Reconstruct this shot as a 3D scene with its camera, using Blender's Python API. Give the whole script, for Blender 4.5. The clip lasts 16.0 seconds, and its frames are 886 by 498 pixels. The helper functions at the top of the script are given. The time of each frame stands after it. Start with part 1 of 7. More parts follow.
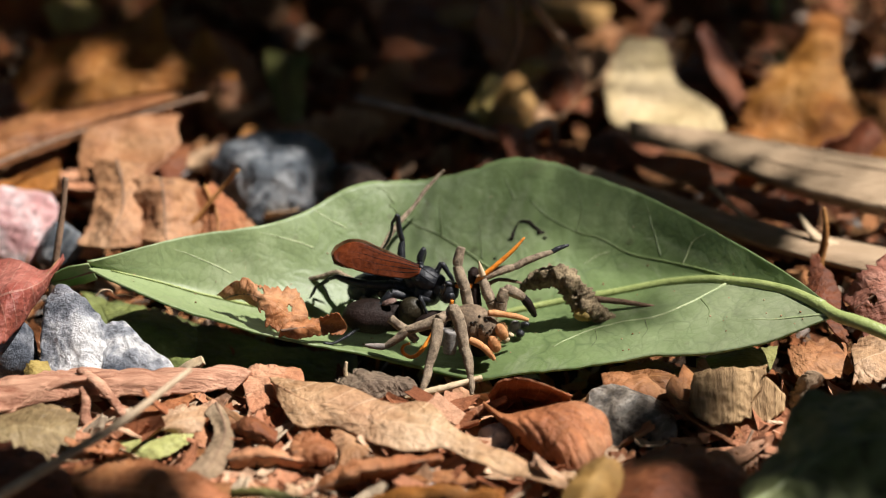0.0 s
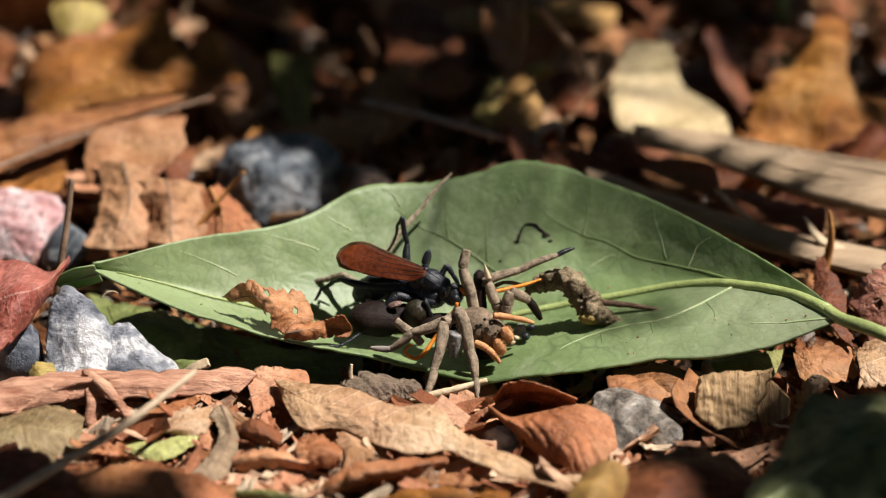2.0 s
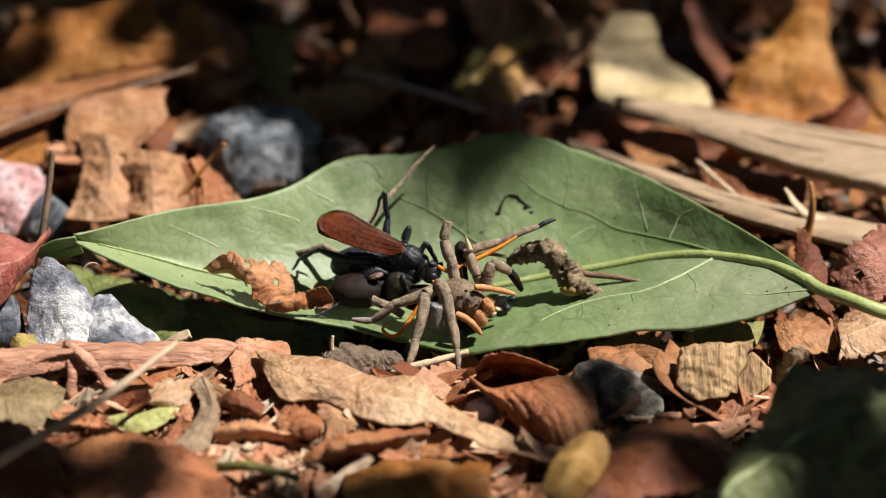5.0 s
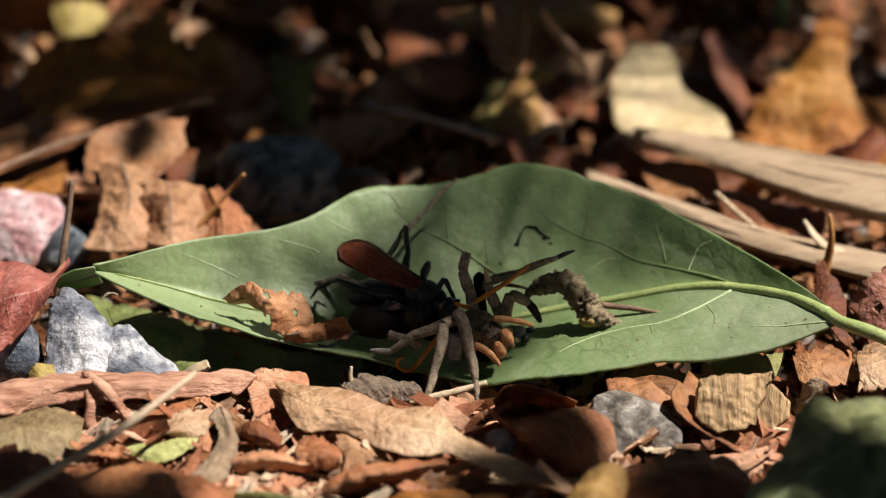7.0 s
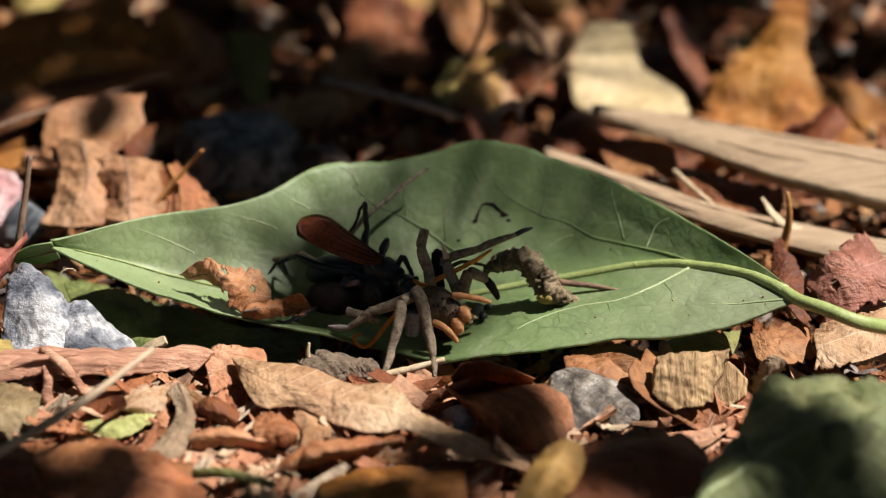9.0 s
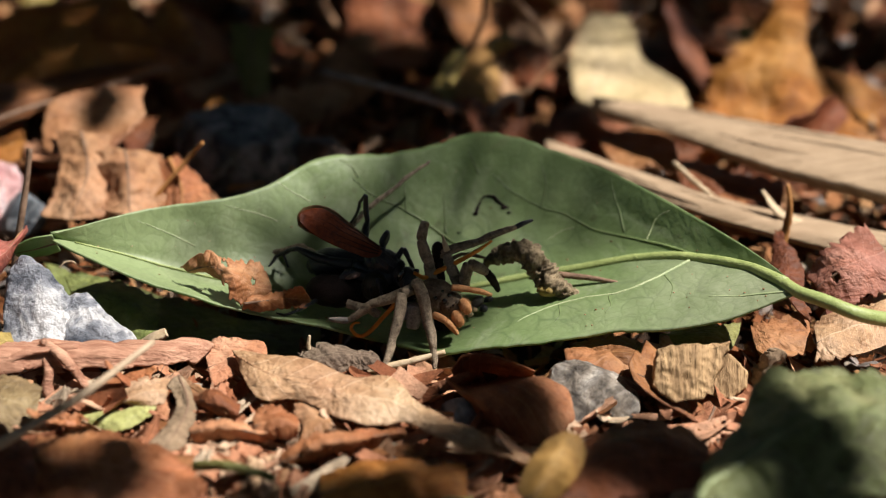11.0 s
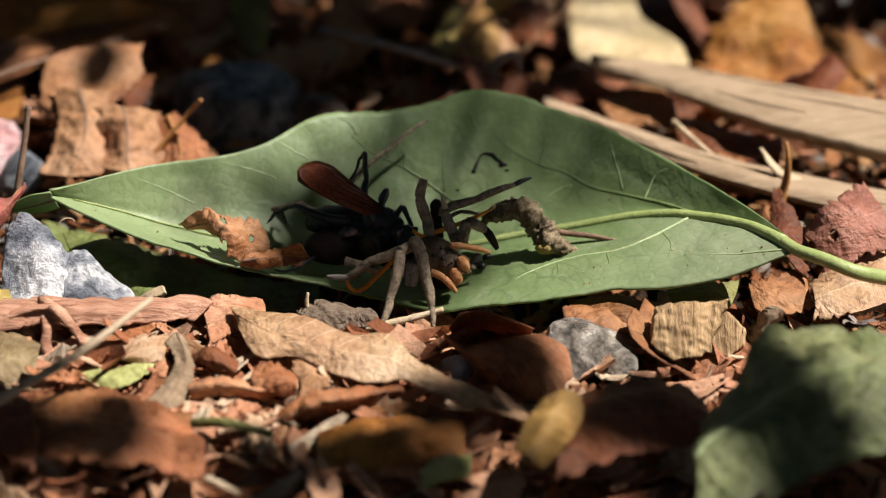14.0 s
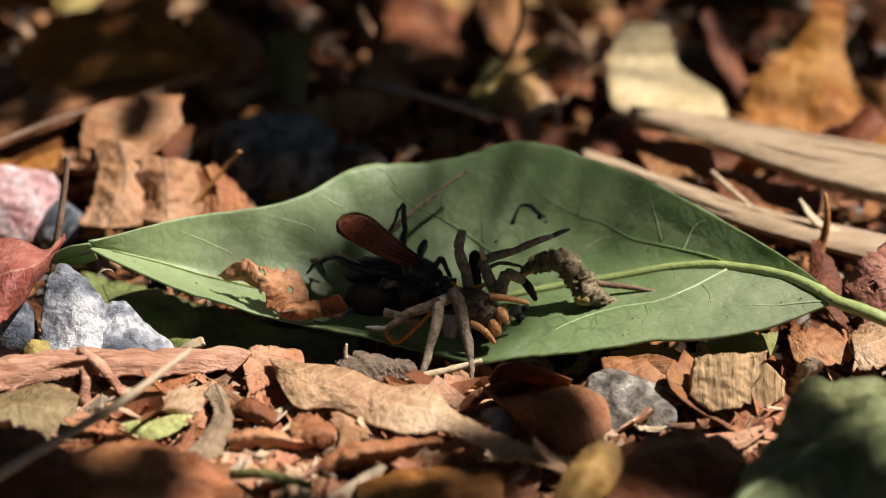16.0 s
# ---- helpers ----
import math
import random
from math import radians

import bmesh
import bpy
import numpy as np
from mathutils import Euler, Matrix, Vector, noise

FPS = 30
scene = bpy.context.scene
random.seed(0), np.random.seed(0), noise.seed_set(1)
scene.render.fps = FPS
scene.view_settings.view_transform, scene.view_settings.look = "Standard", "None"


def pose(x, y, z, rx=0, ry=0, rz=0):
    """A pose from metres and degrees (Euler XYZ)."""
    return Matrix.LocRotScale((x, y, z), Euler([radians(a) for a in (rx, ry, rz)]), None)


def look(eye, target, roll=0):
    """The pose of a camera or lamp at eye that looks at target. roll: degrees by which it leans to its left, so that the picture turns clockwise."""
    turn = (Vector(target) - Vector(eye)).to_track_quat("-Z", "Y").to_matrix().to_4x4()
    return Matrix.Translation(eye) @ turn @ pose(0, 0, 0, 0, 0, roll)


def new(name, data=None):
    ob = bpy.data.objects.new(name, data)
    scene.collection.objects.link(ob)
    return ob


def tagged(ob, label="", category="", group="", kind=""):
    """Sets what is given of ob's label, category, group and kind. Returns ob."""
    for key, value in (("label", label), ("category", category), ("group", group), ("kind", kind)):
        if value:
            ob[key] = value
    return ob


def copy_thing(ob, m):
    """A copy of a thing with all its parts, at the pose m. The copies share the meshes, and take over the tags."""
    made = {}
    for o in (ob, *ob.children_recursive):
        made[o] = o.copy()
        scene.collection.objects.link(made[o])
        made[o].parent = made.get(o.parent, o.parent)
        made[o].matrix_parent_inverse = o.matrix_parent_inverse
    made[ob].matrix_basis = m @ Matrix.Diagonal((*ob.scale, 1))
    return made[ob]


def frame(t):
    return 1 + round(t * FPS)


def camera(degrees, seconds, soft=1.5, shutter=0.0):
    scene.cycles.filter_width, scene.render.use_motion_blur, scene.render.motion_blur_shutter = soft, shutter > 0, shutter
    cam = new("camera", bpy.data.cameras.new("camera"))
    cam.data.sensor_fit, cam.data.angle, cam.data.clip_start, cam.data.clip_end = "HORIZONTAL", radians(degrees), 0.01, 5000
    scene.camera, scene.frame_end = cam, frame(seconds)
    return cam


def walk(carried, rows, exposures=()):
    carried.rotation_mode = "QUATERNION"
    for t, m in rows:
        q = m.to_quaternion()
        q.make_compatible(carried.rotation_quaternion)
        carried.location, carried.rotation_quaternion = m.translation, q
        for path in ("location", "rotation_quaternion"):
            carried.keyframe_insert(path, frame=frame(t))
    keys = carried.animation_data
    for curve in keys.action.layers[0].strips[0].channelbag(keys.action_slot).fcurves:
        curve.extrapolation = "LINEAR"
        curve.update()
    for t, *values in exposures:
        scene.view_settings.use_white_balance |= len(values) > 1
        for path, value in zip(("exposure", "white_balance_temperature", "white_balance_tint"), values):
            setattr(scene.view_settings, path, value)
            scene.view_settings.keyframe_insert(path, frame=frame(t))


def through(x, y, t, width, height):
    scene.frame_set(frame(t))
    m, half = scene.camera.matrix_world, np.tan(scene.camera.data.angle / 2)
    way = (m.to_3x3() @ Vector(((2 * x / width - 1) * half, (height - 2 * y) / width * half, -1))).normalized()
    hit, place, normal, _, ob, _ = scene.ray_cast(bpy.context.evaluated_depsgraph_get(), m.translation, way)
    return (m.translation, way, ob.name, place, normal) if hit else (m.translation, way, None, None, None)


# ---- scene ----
# ---------------------------------------------------------------- camera
LENS = 14.0
EYE = (0.0, -0.56376, 0.29976)
cam = camera(LENS, 16.0, soft=1.0)
cam.data.dof.use_dof, cam.data.dof.focus_distance, cam.data.dof.aperture_fstop = True, 0.594, 11.0
# seconds, yaw, pitch, roll of a long lens that is only panned and tilted
ROWS = [
    (0.0, -0.104, -27.886, 0.045),
    (0.5, -0.136, -27.995, -0.122),
    (1.0, 0.102, -27.932, 0.069),
    (1.5, 0.000, -28.000, -0.000),
    (2.0, 0.056, -27.843, -0.067),
    (2.5, -0.049, -27.993, -0.122),
    (3.0, 0.176, -27.944, -0.093),
    (3.5, -0.124, -28.314, -0.252),
    (6.0, -0.215, -28.229, -0.175),
    (6.5, 0.076, -27.911, -0.156),
    (7.0, 0.111, -27.805, -0.170),
    (7.5, 0.020, -27.908, -0.304),
    (8.0, -0.087, -28.091, -0.399),
    (8.5, -0.303, -28.227, -0.524),
    (9.0, -0.393, -28.171, -0.641),
    (11.5, -0.390, -28.305, -0.612),
    (12.0, -0.242, -28.166, -0.627),
    (12.5, -0.268, -28.151, -0.582),
    (13.0, -0.334, -28.406, -0.703),
    (13.5, -0.622, -28.795, -0.819),
    (14.0, -0.385, -28.966, -0.697),
    (14.5, -0.081, -28.598, -0.540),
    (15.0, 0.109, -28.320, -0.380),
    (15.5, 0.146, -28.284, -0.302),
    (16.0, 0.159, -28.157, -0.410),
]
walk(cam, [(t, pose(*EYE, 90 + pitch, roll, yaw)) for t, yaw, pitch, roll in ROWS])

# ---------------------------------------------------------------- light
SUN = Vector((0.50, 0.02, 0.866)).normalized()
world = bpy.data.worlds.new("sky")
scene.world = world
world.use_nodes = True
sky = world.node_tree.nodes.new("ShaderNodeTexSky")
sky.sky_type, sky.sun_disc = "NISHITA", False
sky.sun_elevation = math.asin(SUN.z)
sky.dust_density, sky.ozone_density = 1.6, 0.7
sky.sun_rotation = math.atan2(SUN.x, SUN.y)
back = world.node_tree.nodes["Background"]
back.inputs["Strength"].default_value = 0.05
world.node_tree.links.new(sky.outputs[0], back.inputs["Color"])
lamp = bpy.data.lights.new("sun", "SUN")
lamp.energy, lamp.angle, lamp.color = 5.0, radians(0.53), (1.0, 0.955, 0.925)
sun = new("sun", lamp)
sun.matrix_world = look(SUN * 3, (0, 0, 0))
scene.view_settings.exposure = 0.82

# ---------------------------------------------------------------- materials
MM = 0.001


class Nodes:
    """A material's node tree, with short calls."""

    def __init__(self, name):
        self.mat = bpy.data.materials.new(name)
        self.mat.use_nodes = True
        self.tree = self.mat.node_tree
        self.tree.nodes.clear()
        self.out = self.add("ShaderNodeOutputMaterial")

    def add(self, kind, **given):
        node = self.tree.nodes.new(kind)
        for key, value in given.items():
            node.inputs[key.replace("_", " ")].default_value = value
        return node

    def link(self, a, b):
        self.tree.links.new(a, b)

    def place(self):
        """Object coordinates, shifted for each object."""
        co, info = self.add("ShaderNodeTexCoord"), self.add("ShaderNodeObjectInfo")
        far = self.add("ShaderNodeMath")
        far.operation = "MULTIPLY"
        far.inputs[1].default_value = 3.7
        self.link(info.outputs["Random"], far.inputs[0])
        shift = self.add("ShaderNodeVectorMath")
        self.link(co.outputs["Object"], shift.inputs[0])
        self.link(far.outputs[0], shift.inputs[1])
        return shift.outputs[0]

    def noise(self, at, scale, detail=4.0, rough=0.6, warp=0.0):
        n = self.add("ShaderNodeTexNoise", Scale=scale, Detail=detail, Roughness=rough, Distortion=warp)
        self.link(at, n.inputs["Vector"])
        return n.outputs["Fac"]

    def ramp(self, fac, stops):
        r = self.add("ShaderNodeValToRGB")
        els = r.color_ramp.elements
        while len(els) < len(stops):
            els.new(0.5)
        for e, (p, c) in zip(els, stops):
            e.position, e.color = p, (*c, 1)
        self.link(fac, r.inputs[0])
        return r.outputs["Color"]

    def mix(self, fac, a, b, mode="MIX"):
        m = self.add("ShaderNodeMix")
        m.data_type, m.blend_type = "RGBA", mode
        for value, slot in ((fac, 0), (a, 6), (b, 7)):
            if isinstance(value, (int, float)):
                m.inputs[slot].default_value = value
            elif isinstance(value, tuple):
                m.inputs[slot].default_value = (*value, 1)
            else:
                self.link(value, m.inputs[slot])
        return m.outputs[2]

    def math(self, op, a, b=0.0, c=0.0):
        m = self.add("ShaderNodeMath")
        m.operation = op
        for i, value in enumerate((a, b, c)):
            if isinstance(value, (int, float)):
                m.inputs[i].default_value = value
            else:
                self.link(value, m.inputs[i])
        return m.outputs[0]

    def bump(self, height, depth, strength=1.0, normal=None):
        b = self.add("ShaderNodeBump", Strength=strength, Distance=depth)
        self.link(height, b.inputs["Height"])
        if normal is not None:
            self.link(normal, b.inputs["Normal"])
        return b.outputs[0]

    def finish(self, colour, rough, normal=None, spec=0.4, through=0.0, glow=None, **more):
        p = self.add("ShaderNodeBsdfPrincipled")
        p.inputs["Specular IOR Level"].default_value = spec
        for value, slot in ((colour, "Base Color"), (rough, "Roughness")):
            if isinstance(value, (int, float)):
                p.inputs[slot].default_value = value
            elif isinstance(value, tuple):
                p.inputs[slot].default_value = (*value, 1)
            else:
                self.link(value, p.inputs[slot])
        for key, value in more.items():
            p.inputs[key.replace("_", " ")].default_value = value
        if normal is not None:
            self.link(normal, p.inputs["Normal"])
        last = p.outputs[0]
        if through:
            t = self.add("ShaderNodeBsdfTranslucent")
            if isinstance(glow if glow else colour, tuple):
                t.inputs[0].default_value = (*(glow if glow else colour), 1)
            else:
                self.link(glow if glow else colour, t.inputs[0])
            m = self.add("ShaderNodeMixShader", Fac=through)
            self.link(last, m.inputs[1])
            self.link(t.outputs[0], m.inputs[2])
            last = m.outputs[0]
        self.link(last, self.out.inputs[0])
        return self.mat


def rim_of(n):
    """How far from the midrib towards the rim, 0 to 0.5."""
    sep = n.add("ShaderNodeSeparateXYZ")
    n.link(n.add("ShaderNodeUVMap").outputs[0], sep.inputs[0])
    return n.math("ABSOLUTE", n.math("SUBTRACT", sep.outputs[1], 0.5))


def vein_lines(n, ribs, slant, width, wander):
    """1 on the side veins of a leaf blade, from its UV: u along the midrib, v across."""
    uv = n.add("ShaderNodeUVMap")
    sep = n.add("ShaderNodeSeparateXYZ")
    n.link(uv.outputs[0], sep.inputs[0])
    across = n.math("ABSOLUTE", n.math("SUBTRACT", sep.outputs[1], 0.5))
    phase = n.math("FRACT", n.math("SUBTRACT", n.math("MULTIPLY", sep.outputs[0], ribs), n.math("ADD", n.math("MULTIPLY", across, slant), n.math("MULTIPLY", wander, 0.9))))
    side = n.math("LESS_THAN", n.math("ABSOLUTE", n.math("SUBTRACT", phase, 0.5)), width)
    mid = n.math("LESS_THAN", across, 0.014)
    return n.math("MAXIMUM", side, mid)


def dry_leaf_mat(name, dark, main, light, rough=0.5, through=0.24, ribs=9, vein=None, spots=0.5, spec=0.42, relief=0.00045, veins=0.22):
    n = Nodes(name)
    at = n.place()
    big, fine = n.noise(at, 70, 5, 0.65, 0.4), n.noise(at, 600, 6, 0.7)
    base = n.ramp(big, [(0.3, dark), (0.5, main), (0.72, light)])
    base = n.mix(0.5, base, n.ramp(fine, [(0.3, (0.32, 0.27, 0.24)), (0.6, (1, 1, 1))]), "MULTIPLY")
    speck = n.ramp(n.noise(at, 330, 3, 0.5), [(0.60, (0, 0, 0)), (0.70, (1, 1, 1))])
    base = n.mix(n.math("MULTIPLY", speck, spots), base, tuple(c * 0.35 for c in dark))
    lines = vein_lines(n, ribs, 3.0, 0.03, n.noise(at, 90, 3, 0.6))
    edge = n.ramp(n.math("ADD", rim_of(n), n.math("MULTIPLY", n.math("SUBTRACT", n.noise(at, 150, 4, 0.7), 0.5), 0.35)), [(0.42, (0, 0, 0)), (0.52, (1, 1, 1))])
    base = n.mix(n.math("MULTIPLY", edge, 0.45), base, dark)
    base = n.mix(n.math("MULTIPLY", lines, veins), base, vein or tuple(min(1, c * 1.25) for c in light))
    hue = n.noise(at, 45, 3, 0.6)
    tone = n.add("ShaderNodeHueSaturation", Saturation=1.04)
    n.link(n.math("ADD", 0.4915, n.math("MULTIPLY", hue, 0.03)), tone.inputs["Hue"])
    n.link(n.math("ADD", 0.72, n.math("MULTIPLY", n.noise(at, 130, 5, 0.7, 0.3), 0.62)), tone.inputs["Value"])
    n.link(base, tone.inputs["Color"])
    base = tone.outputs[0]
    cell = n.add("ShaderNodeTexVoronoi", Scale=520)
    cell.feature = "DISTANCE_TO_EDGE"
    n.link(at, cell.inputs["Vector"])
    crease = n.math("ABSOLUTE", n.math("SUBTRACT", n.noise(at, 120, 4, 0.6, 0.6), 0.5))
    h = n.math("ADD", n.math("MULTIPLY", cell.outputs[0], 0.6), n.math("MULTIPLY", n.noise(at, 220, 6, 0.65), 1.2))
    h = n.math("ADD", n.math("ADD", h, n.math("MULTIPLY", lines, 0.12)), n.math("MULTIPLY", n.math("MINIMUM", crease, 0.12), 5.0))
    h = n.math("ADD", h, n.math("MULTIPLY", n.noise(at, 1600, 4, 0.7), 0.35))
    return n.finish(base, n.math("ADD", rough - 0.02, n.math("MULTIPLY", fine, 0.28)), n.bump(h, relief), spec, through)


BROWN = dry_leaf_mat("dry_leaf_brown", (0.15, 0.05, 0.02), (0.34, 0.135, 0.058), (0.47, 0.23, 0.115))
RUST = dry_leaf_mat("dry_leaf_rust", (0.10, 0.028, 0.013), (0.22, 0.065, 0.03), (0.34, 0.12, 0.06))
TAN = dry_leaf_mat("dry_leaf_tan", (0.34, 0.17, 0.09), (0.56, 0.335, 0.195), (0.71, 0.50, 0.345), spots=0.15, relief=0.0005, veins=0.4, ribs=13)
ORANGE = dry_leaf_mat("dry_leaf_orange", (0.18, 0.052, 0.012), (0.40, 0.145, 0.036), (0.54, 0.27, 0.10), spots=0.25)
CREAM = dry_leaf_mat("dry_leaf_cream", (0.43, 0.30, 0.16), (0.56, 0.42, 0.24), (0.62, 0.485, 0.305), relief=0.0003, spots=0.04, ribs=5, through=0.1)
PINKISH = dry_leaf_mat("dry_leaf_pinkish", (0.26, 0.10, 0.05), (0.47, 0.235, 0.125), (0.61, 0.37, 0.23))
SANDY = dry_leaf_mat("dry_leaf_sandy", (0.21, 0.08, 0.038), (0.41, 0.19, 0.095), (0.53, 0.30, 0.17), spots=0.2, relief=0.0003)
CRIMSON = dry_leaf_mat("red_leaf_skin", (0.15, 0.028, 0.022), (0.36, 0.09, 0.07), (0.52, 0.20, 0.16), vein=(0.60, 0.36, 0.28), spots=0.1, relief=0.0004, veins=0.35, spec=0.5, rough=0.45)
YELLOW = dry_leaf_mat("dry_leaf_yellow", (0.28, 0.18, 0.05), (0.46, 0.33, 0.11), (0.56, 0.43, 0.19), through=0.25)
OLIVE = dry_leaf_mat("dry_leaf_olive", (0.10, 0.09, 0.025), (0.20, 0.19, 0.06), (0.30, 0.28, 0.10), through=0.25)
LIME = dry_leaf_mat("fallen_leaf_lime", (0.34, 0.33, 0.10), (0.50, 0.50, 0.19), (0.62, 0.60, 0.29), spots=0.05, through=0.25)
EARTH = dry_leaf_mat("mottled_brown_leaf", (0.15, 0.095, 0.045), (0.30, 0.205, 0.105), (0.44, 0.33, 0.19), spots=0.7)
DUSTY = dry_leaf_mat("dusty_red_leaf", (0.22, 0.075, 0.055), (0.42, 0.17, 0.125), (0.55, 0.30, 0.24), spots=0.2)
# leaf green, lightened in the colour to show in the shaded gap
GAPGREEN = dry_leaf_mat("gap_leaf_green", (0.06, 0.065, 0.022), (0.17, 0.195, 0.06), (0.30, 0.32, 0.10), spots=0.3, vein=(0.10, 0.11, 0.05))
COPPER = dry_leaf_mat("copper_leaf", (0.22, 0.065, 0.028), (0.45, 0.165, 0.078), (0.58, 0.28, 0.155), spots=0.2, relief=0.0006, veins=0.3)
SCRAP = dry_leaf_mat("torn_leaf_scrap", (0.17, 0.05, 0.02), (0.45, 0.175, 0.075), (0.66, 0.37, 0.21), spots=0.7)
MOTTLED = dry_leaf_mat("mottled_green_leaf", (0.065, 0.06, 0.025), (0.16, 0.18, 0.07), (0.33, 0.32, 0.15), spots=0.7, vein=(0.26, 0.30, 0.15))
GOLD = dry_leaf_mat("dry_leaf_gold", (0.25, 0.11, 0.032), (0.44, 0.235, 0.08), (0.56, 0.35, 0.15), spots=0.25)
GREYBROWN = dry_leaf_mat("weathered_bark", (0.12, 0.075, 0.045), (0.27, 0.18, 0.115), (0.40, 0.29, 0.20), through=0.0, rough=0.8)
UMBER = dry_leaf_mat("umber_leaf_scrap", (0.07, 0.045, 0.03), (0.17, 0.115, 0.08), (0.32, 0.24, 0.17), through=0.05, rough=0.7, relief=0.0009)
REDBARK = dry_leaf_mat("red_bark_strip", (0.24, 0.085, 0.045), (0.45, 0.195, 0.11), (0.60, 0.33, 0.21), through=0.0, rough=0.7)


def leaf_green_mat():
    n = Nodes("green_leaf_underside")
    at = n.place()
    big, fine = n.noise(at, 38, 4, 0.6), n.noise(at, 900, 5, 0.7)
    base = n.ramp(big, [(0.3, (0.13, 0.185, 0.068)), (0.55, (0.195, 0.268, 0.105)), (0.75, (0.295, 0.36, 0.175))])
    cell = n.add("ShaderNodeTexVoronoi", Scale=170)
    cell.feature = "DISTANCE_TO_EDGE"
    warp = n.add("ShaderNodeVectorMath")
    warp.operation = "ADD"
    wob = n.add("ShaderNodeTexNoise", Scale=160.0, Detail=2.0)
    n.link(at, wob.inputs["Vector"])
    small = n.add("ShaderNodeVectorMath")
    small.operation = "SCALE"
    small.inputs["Scale"].default_value = 0.006
    n.link(wob.outputs["Color"], small.inputs[0])
    n.link(at, warp.inputs[0])
    n.link(small.outputs[0], warp.inputs[1])
    n.link(warp.outputs[0], cell.inputs["Vector"])
    net = n.ramp(cell.outputs[0], [(0.0, (1, 1, 1)), (0.05, (0, 0, 0))])
    patch = n.ramp(n.noise(at, 60, 2, 0.5), [(0.38, (0, 0, 0)), (0.56, (1, 1, 1))])
    base = n.mix(n.math("MULTIPLY", n.math("MULTIPLY", net, patch), 0.7), base, (0.10, 0.15, 0.06))
    base = n.mix(0.22, base, n.ramp(fine, [(0.3, (0.4, 0.4, 0.4)), (0.6, (1, 1, 1))]), "MULTIPLY")
    worn = n.ramp(n.noise(at, 55, 6, 0.75, 0.6), [(0.55, (0, 0, 0)), (0.72, (1, 1, 1))])
    base = n.mix(n.math("MULTIPLY", worn, 0.65), base, (0.39, 0.425, 0.27))
    stain = n.ramp(n.noise(at, 34, 7, 0.8, 0.8), [(0.60, (0, 0, 0)), (0.68, (1, 1, 1))])
    base = n.mix(n.math("MULTIPLY", stain, 0.55), base, (0.20, 0.15, 0.10))
    dots = n.ramp(n.noise(at, 420, 1, 0.4), [(0.74, (0, 0, 0)), (0.79, (1, 1, 1))])
    base = n.mix(n.math("MULTIPLY", dots, 0.6), base, (0.09, 0.08, 0.04))
    sep = n.add("ShaderNodeSeparateXYZ")
    n.link(n.add("ShaderNodeUVMap").outputs[0], sep.inputs[0])
    pale = n.ramp(n.math("ADD", sep.outputs[0], n.math("MULTIPLY", n.noise(at, 50, 5, 0.7), 0.3)), [(0.25, (1, 1, 1)), (0.62, (0, 0, 0))])
    base = n.mix(n.math("MULTIPLY", pale, 0.5), base, (0.39, 0.46, 0.225))
    # pale sheen of the near half towards the stalk, put into the colour
    grey = n.ramp(n.math("ADD", n.math("MULTIPLY", n.math("SUBTRACT", sep.outputs[0], 0.6), n.math("GREATER_THAN", sep.outputs[1], 0.52)), n.math("MULTIPLY", n.math("SUBTRACT", n.noise(at, 60, 5, 0.7), 0.5), 0.5)), [(0.1, (0, 0, 0)), (0.35, (1, 1, 1))])
    base = n.mix(n.math("MULTIPLY", grey, 0.55), base, (0.40, 0.42, 0.27))
    lace = n.add("ShaderNodeTexVoronoi", Scale=420)
    lace.feature = "DISTANCE_TO_EDGE"
    n.link(warp.outputs[0], lace.inputs["Vector"])
    base = n.mix(n.math("MULTIPLY", n.ramp(lace.outputs[0], [(0.0, (1, 1, 1)), (0.09, (0, 0, 0))]), 0.22), base, (0.11, 0.15, 0.06))
    h = n.math("ADD", n.math("ADD", n.math("MULTIPLY", cell.outputs[0], 0.5), n.math("MULTIPLY", lace.outputs[0], 0.5)), n.math("MULTIPLY", fine, 0.35))
    return n.finish(base, n.math("ADD", 0.36, n.math("MULTIPLY", fine, 0.22)), n.bump(h, 0.00022), 0.5, 0.28, (0.20, 0.38, 0.06))


GREEN = leaf_green_mat()


def plain_mat(name, dark, light, scale=300, rough=0.5, spec=0.4, depth=0.0003, through=0.0, fine=1500, **more):
    n = Nodes(name)
    at = n.place()
    a, b = n.noise(at, scale, 5, 0.65), n.noise(at, fine, 4, 0.65)
    col = n.ramp(n.math("ADD", n.math("MULTIPLY", a, 0.65), n.math("MULTIPLY", b, 0.35)), [(0.36, dark), (0.64, light)])
    return n.finish(col, n.math("ADD", rough - 0.1, n.math("MULTIPLY", b, 0.2)), n.bump(n.math("ADD", a, n.math("MULTIPLY", b, 0.5)), depth), spec, through, **more)


RIB = plain_mat("leaf_rib", (0.22, 0.27, 0.085), (0.36, 0.41, 0.15), 200, 0.4)
PALERIB = plain_mat("leaf_side_vein", (0.27, 0.34, 0.155), (0.42, 0.46, 0.25), 200, 0.45)
# vein green, darkened to include the shadow beside each raised vein
DARKRIB = plain_mat("leaf_shadowed_vein", (0.085, 0.12, 0.04), (0.165, 0.215, 0.08), 200, 0.45)
CANOPY = plain_mat("shrub_foliage", (0.035, 0.06, 0.018), (0.08, 0.12, 0.035), 30, 0.5, 0.4, 0.0005, 0.04)
SHELL = plain_mat("black_wasp_shell", (0.005, 0.006, 0.008), (0.016, 0.017, 0.021), 900, 0.42, 0.42, 0.00018, fine=2600)
WING = plain_mat("rust_wing", (0.05, 0.011, 0.004), (0.25, 0.052, 0.011), 150, 0.42, 0.3, 0.0002, 0.4)
